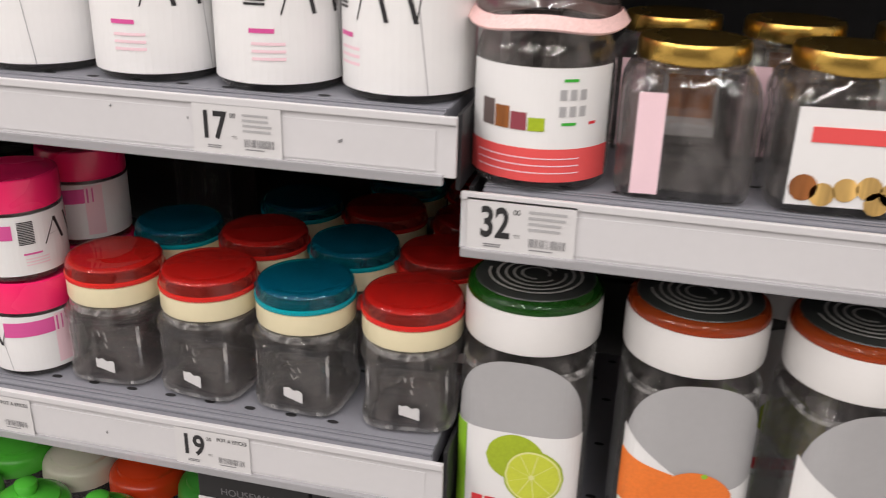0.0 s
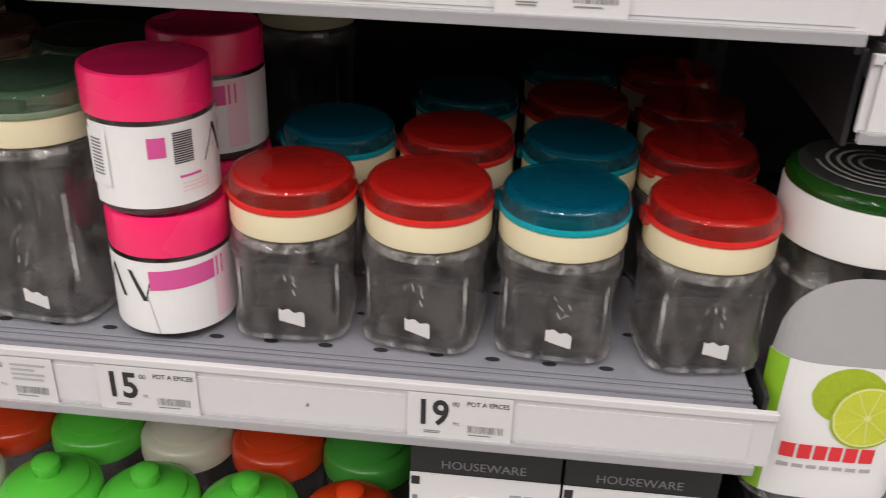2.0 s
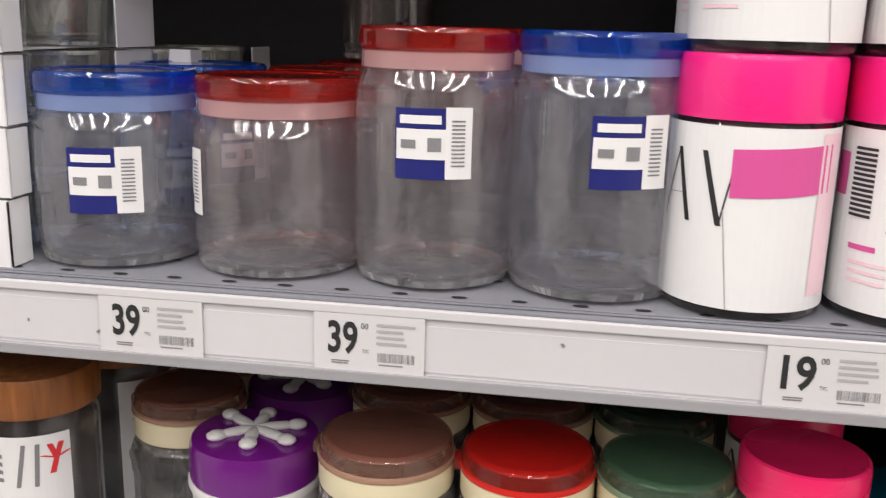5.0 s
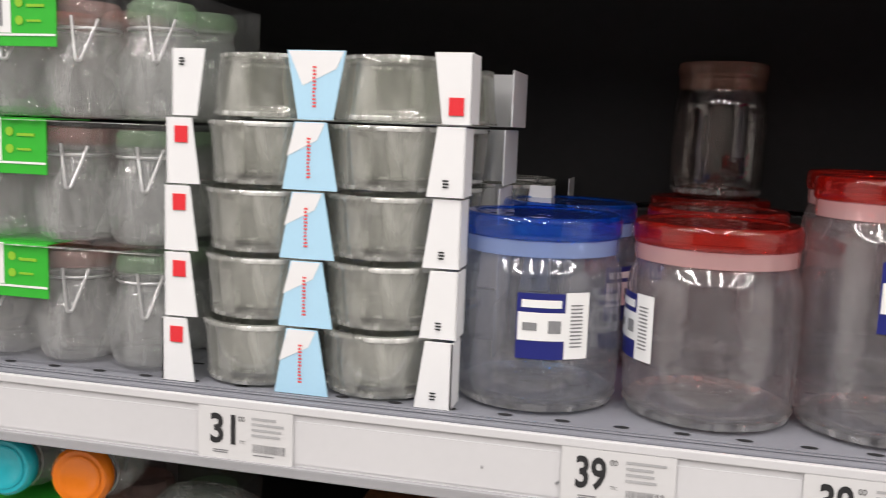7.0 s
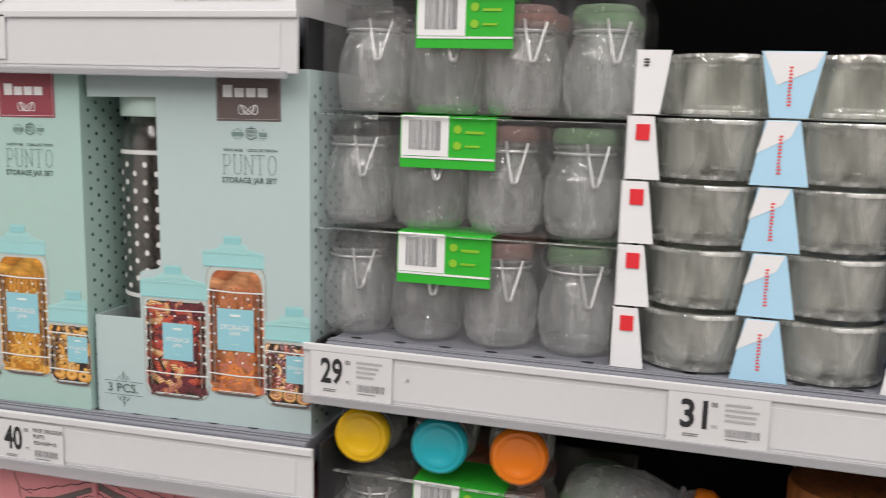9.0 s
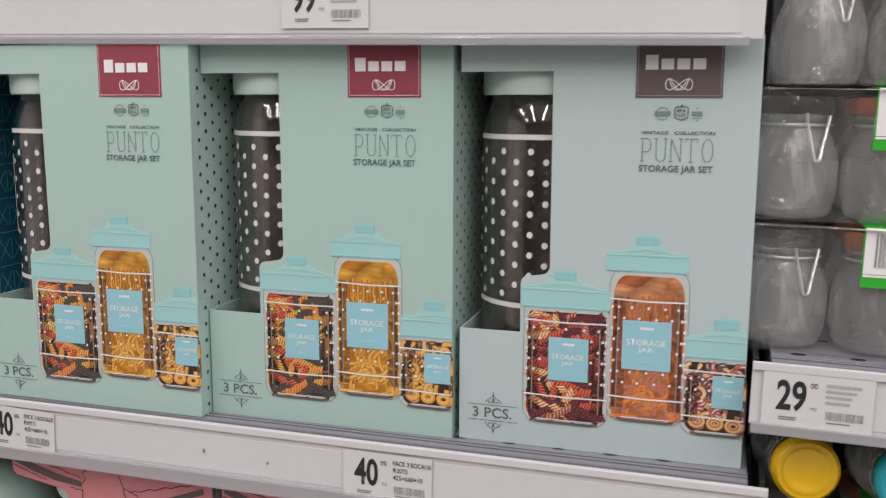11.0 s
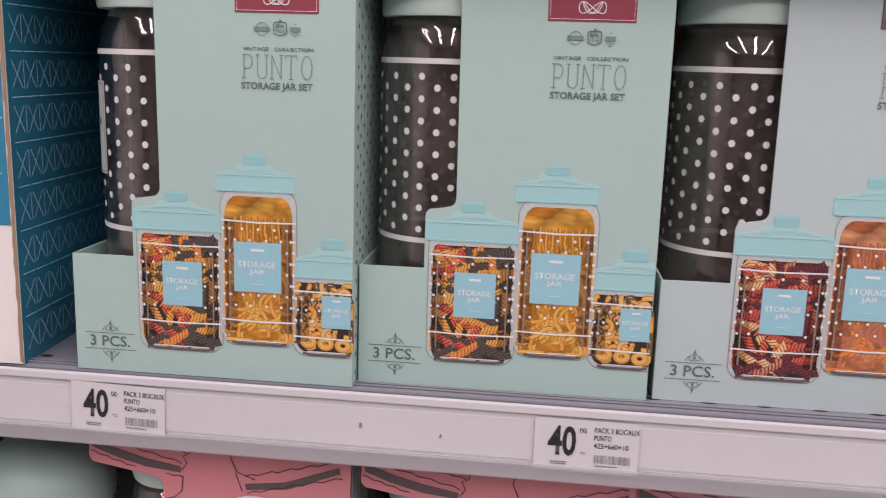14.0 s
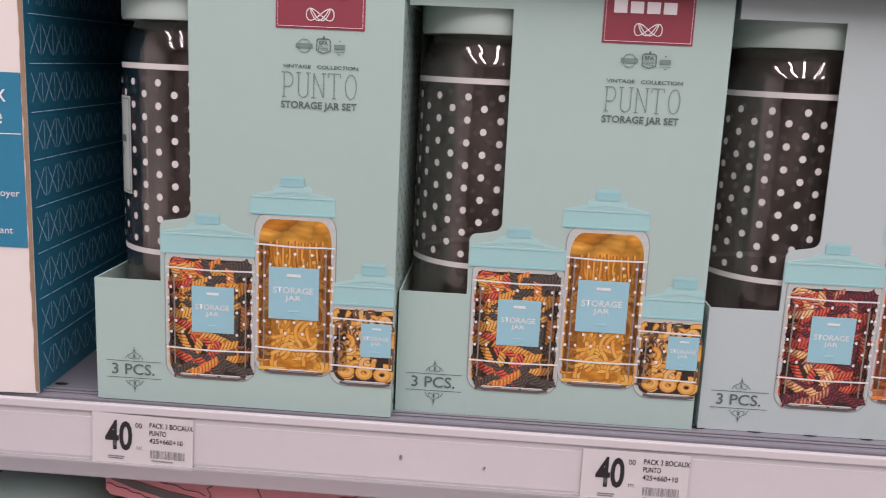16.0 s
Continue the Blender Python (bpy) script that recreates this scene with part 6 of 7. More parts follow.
def print_jar(front, x0, x1, z0, z1, food, lines, lab, seed, dots=True, neck=0.0015, fall=0.005):
    whole = x1 <= W
    cut = min(x1, W - 0.0004)
    w, r = x1 - x0, 0.010
    foot = lambda e: arc(x0 + r, z0 + r, r - e, 180, 270, 7) + (arc(x1 - r, z0 + r, r - e, 270, 360, 7) if whole else [(cut, z0 + e)])
    bowed = [(1 - math.cos(q), math.sin(q)) for q in np.linspace(0, math.pi / 2, 7)]
    neckline = lambda e: [(cut - (e + neck * u if whole else 0), z1 - fall + (fall - e * 0.5) * v) for u, v in bowed[:: 1 if whole else 6]] + [(x0 + e + neck * u, z1 - fall + (fall - e * 0.5) * v) for u, v in reversed(bowed)]
    part("printed_rim", poly(foot(-0.0003) + neckline(-0.0003), -0.00022, -0.0001), M_PRINT_RIM, front)
    part("printed_jar", poly(foot(0.0003) + neckline(0.0003), -0.0003, -0.0002), M_PRINT_GLASS, front, "printed glass jar")
    e = 0.0030
    full = food in (M_SPAGHETTI, M_SPAGHETTI_RED)
    shy = 0.0085 if full else 0.0020
    low, rise = z1 - fall - 0.006, fall + 0.003
    heap = foot(e) + [(cut - (e + shy * u if whole else 0), low + rise * v) for u, v in bowed[:: 1 if whole else 6]] + [(x0 + e + shy * u, low + rise * v) for u, v in reversed(bowed)]
    part("printed_food", poly(heap, -0.0005, -0.0003), food if full else M_PASTA_DARK, front, "printed dry pasta")
    pasta_print(front, x0 + e, cut - (e if whole else 0), z0 + e + 0.0010, z1 - 0.0040 - (0.011 if full else 0), food, seed + 7)
    for q, wide, m in ((e, 0.0040, M_PRINT_VEIL), (e, 0.0085, M_PRINT_VEIL), (0.0008, 0.0013, M_PRINT_SHINE), (0.0058, 0.0010, M_PRINT_SHINE)):
        veil = [rect(x0 + q, z0 + 0.010, x0 + q + wide, z1 - fall - 0.008, -0.00080 - wide * 0.003, -0.00079)]
        if whole:
            veil.append(rect(x1 - q - wide, z0 + 0.010, x1 - q, z1 - fall - 0.008, -0.00080 - wide * 0.003, -0.00079))
        for v in veil:
            part("glass_edge", v, m, front)
    part("glass_base", outline([(x0 + 0.007, z0 + 0.0022), (x0 + 0.012, z0 + 0.0013), (min(x1 - 0.012, cut), z0 + 0.0013), (min(x1 - 0.007, cut), z0 + 0.0022)], 0.0016, -0.0008), M_TAUPE, front)
    part("glass_base", outline([(x0 + 0.010, z0 + 0.0034), (min(x1 - 0.010, cut), z0 + 0.0034)], 0.0007, -0.0009), M_PRINT_LINE, front)
    for z in lines:
        part("printed_line", outline([(x0 + 0.0006, z + 0.0008), ((x0 + x1) / 2 if whole else cut, z - 0.0002)] + ([(x1 - 0.0006, z + 0.0004)] if whole else []), 0.0011, -0.0009), M_PRINT_LINE, front)
    if dots:
        spots, c = [], (x0 + x1) / 2
        for j in range(int((lines[0] - lines[1] - 0.003) / 0.0076)):
            for i in range(-3, 4):
                x, z = c + (w / 2 - 0.002) * math.sin(radians(27 * i + (13 if j % 2 else 0))), lines[0] - 0.0048 - 0.0076 * j
                if x0 + 0.001 < x < cut - 0.001 and not (lab[0] - 0.001 < x < lab[2] + 0.001 and lab[1] - 0.001 < z < lab[3] + 0.001):
                    spots.append((x, z))
        tagged(part("printed_dots", discs(spots, 0.00105, -0.00095, 10, 0.9), M_PRINT_LINE, front), kind="stuff")
    a0, b0, a1, b1 = lab
    edge = min(a1, W - 0.001)
    part("printed_label", rect(a0, b0, edge, b1, -0.0011, -0.0009), M_AQUA_LABEL, front, "printed blue label")
    g = 0.0012
    part("label_frame", outline([(a0 + g, b0 + g), (edge - g, b0 + g), (edge - g, b1 - g), (a0 + g, b1 - g), (a0 + g, b0 + g)], 0.00022, -0.00125), M_AQUA_PALE, front)
    lw = a1 - a0
    words(front, "STORAGE", a0 + lw * 0.09, -0.0013, b0 + (b1 - b0) * 0.50, lw * 0.80, lw * 0.13, M_PRINT_LINE, 0.012)
    words(front, "JAR", a0 + lw * 0.33, -0.0013, b0 + (b1 - b0) * 0.34, lw * 0.32, lw * 0.13, M_PRINT_LINE, 0.012)
    part("logo_bar", rect(a0 + lw * 0.36, b0 + (b1 - b0) * 0.82, a0 + lw * 0.64, b0 + (b1 - b0) * 0.87, -0.0014, -0.0011), M_PRINT_LINE, front)
    part("small_print", rect(a0 + lw * 0.38, b0 + (b1 - b0) * 0.145, a0 + lw * 0.60, b0 + (b1 - b0) * 0.165, -0.0014, -0.0011), M_AQUA_PALE, front)


def serif_title(front, x, z, w, h, y=-0.0005):
    """The word PUNTO in thin strokes with small serifs."""
    u, t = w / 5, 0.00055
    X = lambda i, f: x + u * (i + f * 0.80)
    bow = lambda cx, cz, rx, rz, a0, a1: [(cx + rx * math.cos(radians(a)), cz + rz * math.sin(radians(a))) for a in np.linspace(a0, a1, 14)]
    serif = lambda px, pz, q=0.0014: outline([(px - q, pz), (px + q, pz)], t, y)
    letters = {
        "P": [outline([(X(0, 0.2), z), (X(0, 0.2), z + h)], t, y), outline([(X(0, 0.2), z + h)] + bow(X(0, 0.55), z + h * 0.71, u * 0.29, h * 0.29, 90, -90) + [(X(0, 0.2), z + h * 0.42)], t, y), serif(X(0, 0.2), z), serif(X(0, 0.1), z + h, 0.0008)],
        "U": [outline([(X(1, 0.12), z + h)] + bow(X(1, 0.5), z + h * 0.24, u * 0.31, h * 0.24, 180, 360) + [(X(1, 0.89), z + h)], t, y), serif(X(1, 0.12), z + h), serif(X(1, 0.89), z + h)],
        "N": [outline([(X(2, 0.1), z), (X(2, 0.1), z + h)], t, y), outline([(X(2, 0.1), z + h), (X(2, 0.9), z)], t, y), outline([(X(2, 0.9), z), (X(2, 0.9), z + h)], t, y), serif(X(2, 0.1), z), serif(X(2, 0.9), z + h)],
        "T": [outline([(X(3, 0.0), z + h * 0.84), (X(3, 0.0), z + h), (X(3, 1.0), z + h), (X(3, 1.0), z + h * 0.84)], t, y), outline([(X(3, 0.5), z), (X(3, 0.5), z + h)], t, y), serif(X(3, 0.5), z)],
        "O": [outline(bow(X(4, 0.6), z + h * 0.5, u * 0.36, h * 0.5, 0, 360), t, y)],
    }
    for strokes in letters.values():
        part("lettering", join(*strokes), M_TEXT_THIN, front)


def outline(points, wide, y0=-0.0006):
    """A drawn line of a given width through points of the XZ plane, as one strip."""
    pts = [Vector(points[0])]
    for p in points[1:]:
        if (Vector(p) - pts[-1]).length > 1e-6:
            pts.append(Vector(p))
    bm = bmesh.new()
    rows = []
    for i, p in enumerate(pts):
        d = pts[min(i + 1, len(pts) - 1)] - pts[max(i - 1, 0)]
        if d.length < 1e-7:
            d = pts[i] - pts[i - 1]
        n = Vector((-d.y, d.x)).normalized() * wide / 2
        rows.append((bm.verts.new((p.x - n.x, y0, p.y - n.y)), bm.verts.new((p.x + n.x, y0, p.y + n.y))))
    for a, b in zip(rows, rows[1:]):
        bm.faces.new((a[0], b[0], b[1], a[1]))
    return bm


def scroll(cx, cz, s, up):
    """A small scrollwork ornament."""
    lines = []
    for k in (-1, 1):
        pts = []
        for i in range(15):
            a = i / 14 * 4.4
            rr = s * (0.42 - 0.075 * a)
            pts.append((cx + k * (s * 0.45 + rr * math.cos(a + 2.6)), cz + up * (s * 0.40 + rr * math.sin(a + 2.6))))
        lines.append(outline(pts, 0.0004))
        lines.append(outline([(cx + k * s * 1.0, cz + up * s * 0.1), (cx + k * s * 0.7, cz + up * s * 0.55), (cx + k * s * 0.2, cz + up * s * 0.75), (cx, cz + up * s * 1.25)], 0.0004))
    lines.append(outline([(cx, cz), (cx, cz + up * s * 1.5)], 0.0004))
    return lines


def set_box(card, tag, foods, label):
    ob = thing("jar_set_box", label, "box", "boxed jar sets")
    top = 0.266
    pts = [(0, 0), (W, 0), (W, H), (0, H), (0, top), (0.0645, top)] + arc(0.0590, 0.1320, 0.006, 0, -80, 5) + arc(0.0495, 0.1195, 0.0050, 80, 180, 5) + [(0.0445, 0.0835), (0, 0.0835)]
    front = part("front_panel", poly(pts, 0.0, 0.0012), card, ob, "printed front panel with a cut-out window")
    part("side_panel", slab(W - 0.0012, 0.0014, 0.0, W, D, H), card, ob, "dotted side panel")
    part("side_panel", slab(0.0, 0.0014, 0.0, 0.0012, D, 0.0835), card, ob)
    part("side_panel", slab(0.0, 0.0014, top, 0.0012, D, H), card, ob)
    part("side_panel", slab(0.0, 0.092, 0.0835, 0.0012, D, top), card, ob)
    part("back_panel", slab(0.0014, D - 0.0012, 0.0, W - 0.0014, D, H), card, ob)
    part("base", slab(0.0014, 0.0014, 0.0, W - 0.0014, D - 0.0014, 0.0012), M_CARD_EDGE, ob)
    part("top_flap", slab(0.0014, 0.0014, H - 0.0014, W - 0.0014, D - 0.0014, H - 0.0002), card, ob)
    part("inner_wall", slab(0.1035, 0.006, 0.0014, 0.1045, D - 0.004, H - 0.004), M_CARD_EDGE, ob, "brown inner divider")
    part("liner", slab(0.0016, D - 0.0030, 0.0014, 0.1030, D - 0.0016, H - 0.004), M_CARD_EDGE, ob, "unprinted brown inside")
    # dots on the right-hand side
    dd = discs([(0.010 + 0.0100 * i, 0.008 + 0.0130 * j + (0.0065 if i % 2 else 0)) for i in range(14) for j in range(21)], 0.0017, 0, 8)
    bmesh.ops.transform(dd, matrix=pose(W + 0.0004, 0, 0, 0, 0, 90), verts=dd.verts)
    tagged(part("side_dots", dd, M_DOT_DARK, ob, "dark polka dots"), kind="stuff")
    # tag with a knot ornament
    t = part("brand_tag", rect(0.1195, 0.2483, 0.1747, H - 0.0006, -0.0004, -0.0001), tag, front, "dark tag with white knot")
    part("tag_edge", outline([(0.1208, 0.286), (0.1208, 0.2497), (0.1734, 0.2497), (0.1734, 0.286)], 0.0004, -0.0008), M_LABEL_PALE if tag is M_MAROON else M_LABEL_GREY, t)
    for f in (0.0, 1.2):
        part("knot", outline([(0.1471 + (0.0085 - 0.002 * f) * math.cos(a), 0.2570 + 0.0036 * math.sin(2 * a + f)) for a in [2 * math.pi * i / 32 for i in range(33)]], 0.0006, -0.0008), M_LABEL, t)
    for i in range(4):
        part("logo_bar", rect(0.1255 + 0.0100 * i, 0.2665, 0.1335 + 0.0100 * i, 0.2760 if i == 0 else 0.2735, -0.0009, -0.0004), M_LABEL, t)
    # badges and title
    part("badge", join(outline([(0.1374 + 0.0040 * math.cos(a), 0.2382 + 0.0040 * math.sin(a)) for a in [2 * math.pi * k / 20 for k in range(21)]], 0.0005), rect(0.1322, 0.2368, 0.1426, 0.2396, -0.0006, -0.0002)), M_TEXT_THIN, front)
    part("badge", join(outline(arc(0.1468, 0.2410, 0.0016, 180, 90, 3) + arc(0.1520, 0.2410, 0.0016, 90, 0, 3) + [(0.1536, 0.2355), (0.1494, 0.2340), (0.1452, 0.2355), (0.1452, 0.2410)], 0.0007), outline([(0.1492, 0.2427), (0.1498, 0.2442)], 0.0011)), M_TEXT_GREY, front)
    words(front, "BPA", 0.1466, -0.0006, 0.2389, 0.0056, 0.0025, M_TEXT_GREY, 0.02)
    words(front, "FREE", 0.1463, -0.0006, 0.2358, 0.0062, 0.0023, M_TEXT_GREY)
    part("badge", join(rect(0.1560, 0.2368, 0.1627, 0.2396, -0.0006, -0.0002), outline([(0.1560, 0.2352), (0.1628, 0.2352)], 0.0004), outline([(0.1585, 0.2338), (0.1602, 0.2338)], 0.0006), outline([(0.1589, 0.2416), (0.1599, 0.2416)], 0.0008)), M_TEXT_THIN, front)
    words(front, "VINTAGE   COLLECTION", 0.1242, -0.0005, 0.2245, 0.0470, 0.0022, M_TEXT_GREY, 0.02)
    serif_title(front, 0.1236, 0.2068, 0.0484, 0.0150)
    words(front, "STORAGE JAR SET", 0.1232, -0.0005, 0.1985, 0.0476, 0.0058, M_TEXT_GREY, 0.022)
    # three pieces
    words(front, "3 PCS.", 0.0105, -0.0005, 0.0180, 0.0290, 0.0076, M_TEXT_GREY, 0.008)
    for z in (0.0275, 0.0158):
        part("rule", outline([(0.0066, z), (0.0440, z)], 0.0004), M_TEXT_GREY, front)
    part("scrollwork", join(*(scroll(0.0258, 0.0285, 0.0060, 1) + scroll(0.0258, 0.0148, 0.0060, -1))), M_TEXT_GREY, front)
    # printed jars
    print_jar(front, 0.1070, 0.1600, 0.0253, 0.1320, foods[1], (0.1117, 0.0427), (0.1165, 0.0634, 0.1494, 0.0980), 2, True, 0.006, 0.011)
    print_jar(front, 0.0475, 0.1075, 0.0182, 0.1030, foods[0], (0.0930, 0.0387), (0.0655, 0.0508, 0.0936, 0.0820), 1)
    print_jar(front, 0.1572, 0.2045, 0.0205, 0.0752, foods[2], (0.0655, 0.0335), (0.1775, 0.0412, 0.1982, 0.0638), 3)
    print_lid(front, 0.1037, 0.1588, 0.1318, 0.1443, 0.1573)
    print_lid(front, 0.0450, 0.1074, 0.1028, 0.1172, 0.1302)
    print_lid(front, 0.1557, 0.2140, 0.0750, 0.0889, 0.1035)
    return ob


def dotted_jar():
    r = 0.0475
    ob = thing("dotted_jar", "glass jar with white polka dots and mint lid", "jar", "polka-dot jars in boxes")
    part("body", shell([(r * 0.82, 0), (r * 0.92, 0.004), (r * 0.985, 0.020), (r, 0.060), (r, 0.222), (r * 0.985, 0.231), (r * 0.90, 0.243), (r * 0.82, 0.247), (r * 0.80, 0.254)], 0.003, 0.008), M_GLASS_SMOKE, ob, "smoky clear glass body", True)
    part("lid", lathe([(r * 0.80, 0.249), (r * 0.98, 0.249), (r, 0.251), (r, 0.268), (r * 0.96, 0.273), (r * 0.5, 0.279), (0, 0.280)], 40), M_MINT_LID, ob, "mint plastic lid", True)
    part("foot", lathe([(r * 0.80, 0.0008), (r * 0.93, 0.0045), (r * 0.96, 0.0100), (r * 0.88, 0.0085)], 36), M_GLASS_FOOT, ob, "thick glass foot", True)
    for z in (0.098, 0.218):
        part("band", patch(r, -math.pi * r, math.pi * r, z, z + 0.0036, 40), M_DOT, ob, "white printed band")
    n, rows = 14, 15
    tagged(part("dots", join(*[round_patch(r, (i + (0.5 if j % 2 else 0)) * 2 * math.pi * r / n - math.pi * r, 0.1075 + 0.0073 * j, 0.0023, 6) for j in range(rows) for i in range(n)]), M_DOT, ob, "white polka dots"), kind="stuff")
    lab = part("label", patch(r, -0.018, 0.018, 0.136, 0.200, 8, lift=0.0009), M_PRINT_GLASS, ob, "pale mint label")
    part("label_frame", join(*[patch(r, a, b, c, d, 6, lift=0.0012) for a, b, c, d in ((-0.0165, 0.0165, 0.1375, 0.1380), (-0.0165, 0.0165, 0.198, 0.1985), (-0.0165, -0.016, 0.1375, 0.1985), (0.016, 0.0165, 0.1375, 0.1985))]), M_TEXT_GREY, lab)
    part("lettering_bar", join(patch(r, -0.011, 0.011, 0.170, 0.1745, 5, lift=0.0012), patch(r, -0.005, 0.005, 0.161, 0.1655, 3, lift=0.0012)), M_TEXT_GREY, lab)
    return ob


SET_POSES = [TILT @ pose(-0.6035, 0.0000, 0, 0, 0, 0.0), TILT @ pose(-0.4035, 0.0140, 0, 0, 0, 0.3), TILT @ pose(-0.2005, 0.0190, 0, 0, 0, 0.3)]
mint_box = set_box(M_MINT, M_MAROON, (M_FUSILLI, M_SPAGHETTI, M_RINGS), "mint green boxed storage jar set with corner window")
place(mint_box, SET_POSES[:2])
pale_box = set_box(M_MINT_PALE, M_TAUPE, (M_FUSILLI_RED, M_SPAGHETTI_RED, M_RINGS_RED), "pale blue-mint boxed storage jar set with corner window")
place(pale_box, SET_POSES[2:])
place(dotted_jar(), [m @ pose(0.0515, 0.053, 0.0014, 0, 0, a) for m, a in zip(SET_POSES, (-62, 62, 100))])


# ---- tall teal box with a picture of wooden-lidded jars ----
def teal_box():
    w, h, d = 0.26, 0.292, 0.28
    ob = thing("preserving_jar_box", "white and teal box of six glass jars, worn edge", "box")
    front = part("front_panel", slab(-w, 0, 0, 0, 0.0016, h, 0.0005), M_CARD_WHITE, ob, "white printed front panel")
    part("side_panel", slab(-0.0014, 0.0018, 0, 0.0, d, h), M_TEAL_CARD, ob, "teal side panel with star lattice")
    part("back_panel", slab(-w, d, 0, 0, d + 0.0014, h), M_TEAL_CARD, ob)
    part("side_panel", slab(-w, 0.0018, 0, -w + 0.0014, d, h), M_TEAL_CARD, ob)
    part("top_flap", slab(-w + 0.0016, 0.002, h - 0.0016, -0.0016, d - 0.001, h - 0.0004), M_CARD_WHITE, ob)
    rnd = random.Random(3)
    edge = [(-0.0018 - rnd.uniform(0, 0.0010), 0.002 + i * 0.0072) for i in range(40)]
    part("worn_edge", poly([(0.0002, 0.001), (0.0002, 0.284)] + edge[::-1], -0.0004, 0.0), M_CARD_EDGE, ob, "scuffed brown corner")
    panel = part("teal_field", rect(-0.155, 0.101, -0.003, 0.2135, -0.0006, -0.0001), M_TEAL_PANEL, front, "teal information field")
    words(panel, "6", -0.0715, -0.0010, 0.1850, 0.0150, 0.0235, M_LABEL)
    words(panel, "BOCAUX", -0.0525, -0.0010, 0.1950, 0.0400, 0.0080, M_LABEL, 0.02)
    words(panel, "en verre", -0.0525, -0.0010, 0.1810, 0.0370, 0.0070, M_LABEL)
    part("rule", outline([(-0.150, 0.1735), (-0.004, 0.1750)], 0.0007, -0.0010), M_LABEL, panel)
    for z, s, ww in ((0.1560, "700ml", 0.0185), (0.1330, "Facile à nettoyer", 0.0455), (0.1085, "Design élégant", 0.0400)):
        words(panel, s, -0.0520, -0.0010, z, ww, 0.0060, M_LABEL)
        c = (-0.0640, z + 0.0025)
        part("icon", join(outline([(c[0] + 0.0090 * math.cos(a), c[1] + 0.0090 * math.sin(a)) for a in [2 * math.pi * i / 24 for i in range(25)]], 0.0007, -0.0010), outline([(c[0] - 0.004, c[1] + 0.004), (c[0] - 0.004, c[1] - 0.004), (c[0] + 0.003, c[1] - 0.004), (c[0] + 0.003, c[1] + 0.004), (c[0] - 0.004, c[1] + 0.004)], 0.0008, -0.0010)), M_LABEL, panel)
    # wooden frame and glass in the printed picture
    part("printed_frame", join(rect(-0.20, 0.036, -0.037, 0.048, -0.0006, -0.0001), rect(-0.049, 0.048, -0.037, 0.1005, -0.0006, -0.0001)), M_WOOD_PALE, front, "printed pale wooden rack")
    part("printed_glass", join(poly([(-0.100, 0.052), (-0.060, 0.052), (-0.056, 0.060), (-0.056, 0.100), (-0.104, 0.100)], -0.0005, -0.0001)), M_PRINT_CREAM, front)
    part("printed_jar", poly([(-0.098, 0.2140), (-0.060, 0.2140), (-0.058, 0.233), (-0.066, 0.252), (-0.066, 0.262), (-0.100, 0.262)], -0.0005, -0.0001), M_PRINT_CREAM, front)
    part("printed_lid", rect(-0.100, 0.262, -0.062, 0.272, -0.0006, -0.0001), M_WOOD_PALE, front)
    part("printed_lid", rect(-0.060, 0.2140, -0.046, 0.228, -0.0006, -0.0001), M_WOOD_PALE, front)
    stars = []
    for j in range(9):
        for i in range(11):
            cy, cz = 0.014 + 0.0185 * i, 0.018 + 0.0310 * j
            for a, ln in ((55, 0.0115), (125, 0.0115), (90, 0.010)):
                dx, dz = ln * math.cos(radians(a)), ln * math.sin(radians(a))
                if a != 90:
                    stars.append([(cy - dx, cz - dz), (cy + dx, cz + dz)])
                else:
                    stars.append([(cy + 0.009, cz - dz), (cy + 0.009, cz + dz)])
            stars.append([(cy - 0.008, cz + 0.0155), (cy + 0.008, cz + 0.0155)])
    bm = join(*[outline(s, 0.00055, 0) for s in stars])
    bmesh.ops.transform(bm, matrix=pose(0.0005, 0, 0, 0, 0, 90), verts=bm.verts)
    tagged(part("star_lattice", bm, M_PALE_BLUE, ob, "thin pale star lattice"), kind="stuff")
    return ob


teal_box().matrix_basis = TILT @ pose(-0.6440, -0.001, 0, 0, 0, 3.0)


# ---- pink macaron jar boxes on the shelf below ----
def wavy(x0, z0, x1, z1, amp, n=14, ph=0.0):
    return [(x0 + (x1 - x0) * i / n, z0 + (z1 - z0) * i / n + amp * math.sin(i * 2.1 + ph)) for i in range(n + 1)]


MH = 0.212


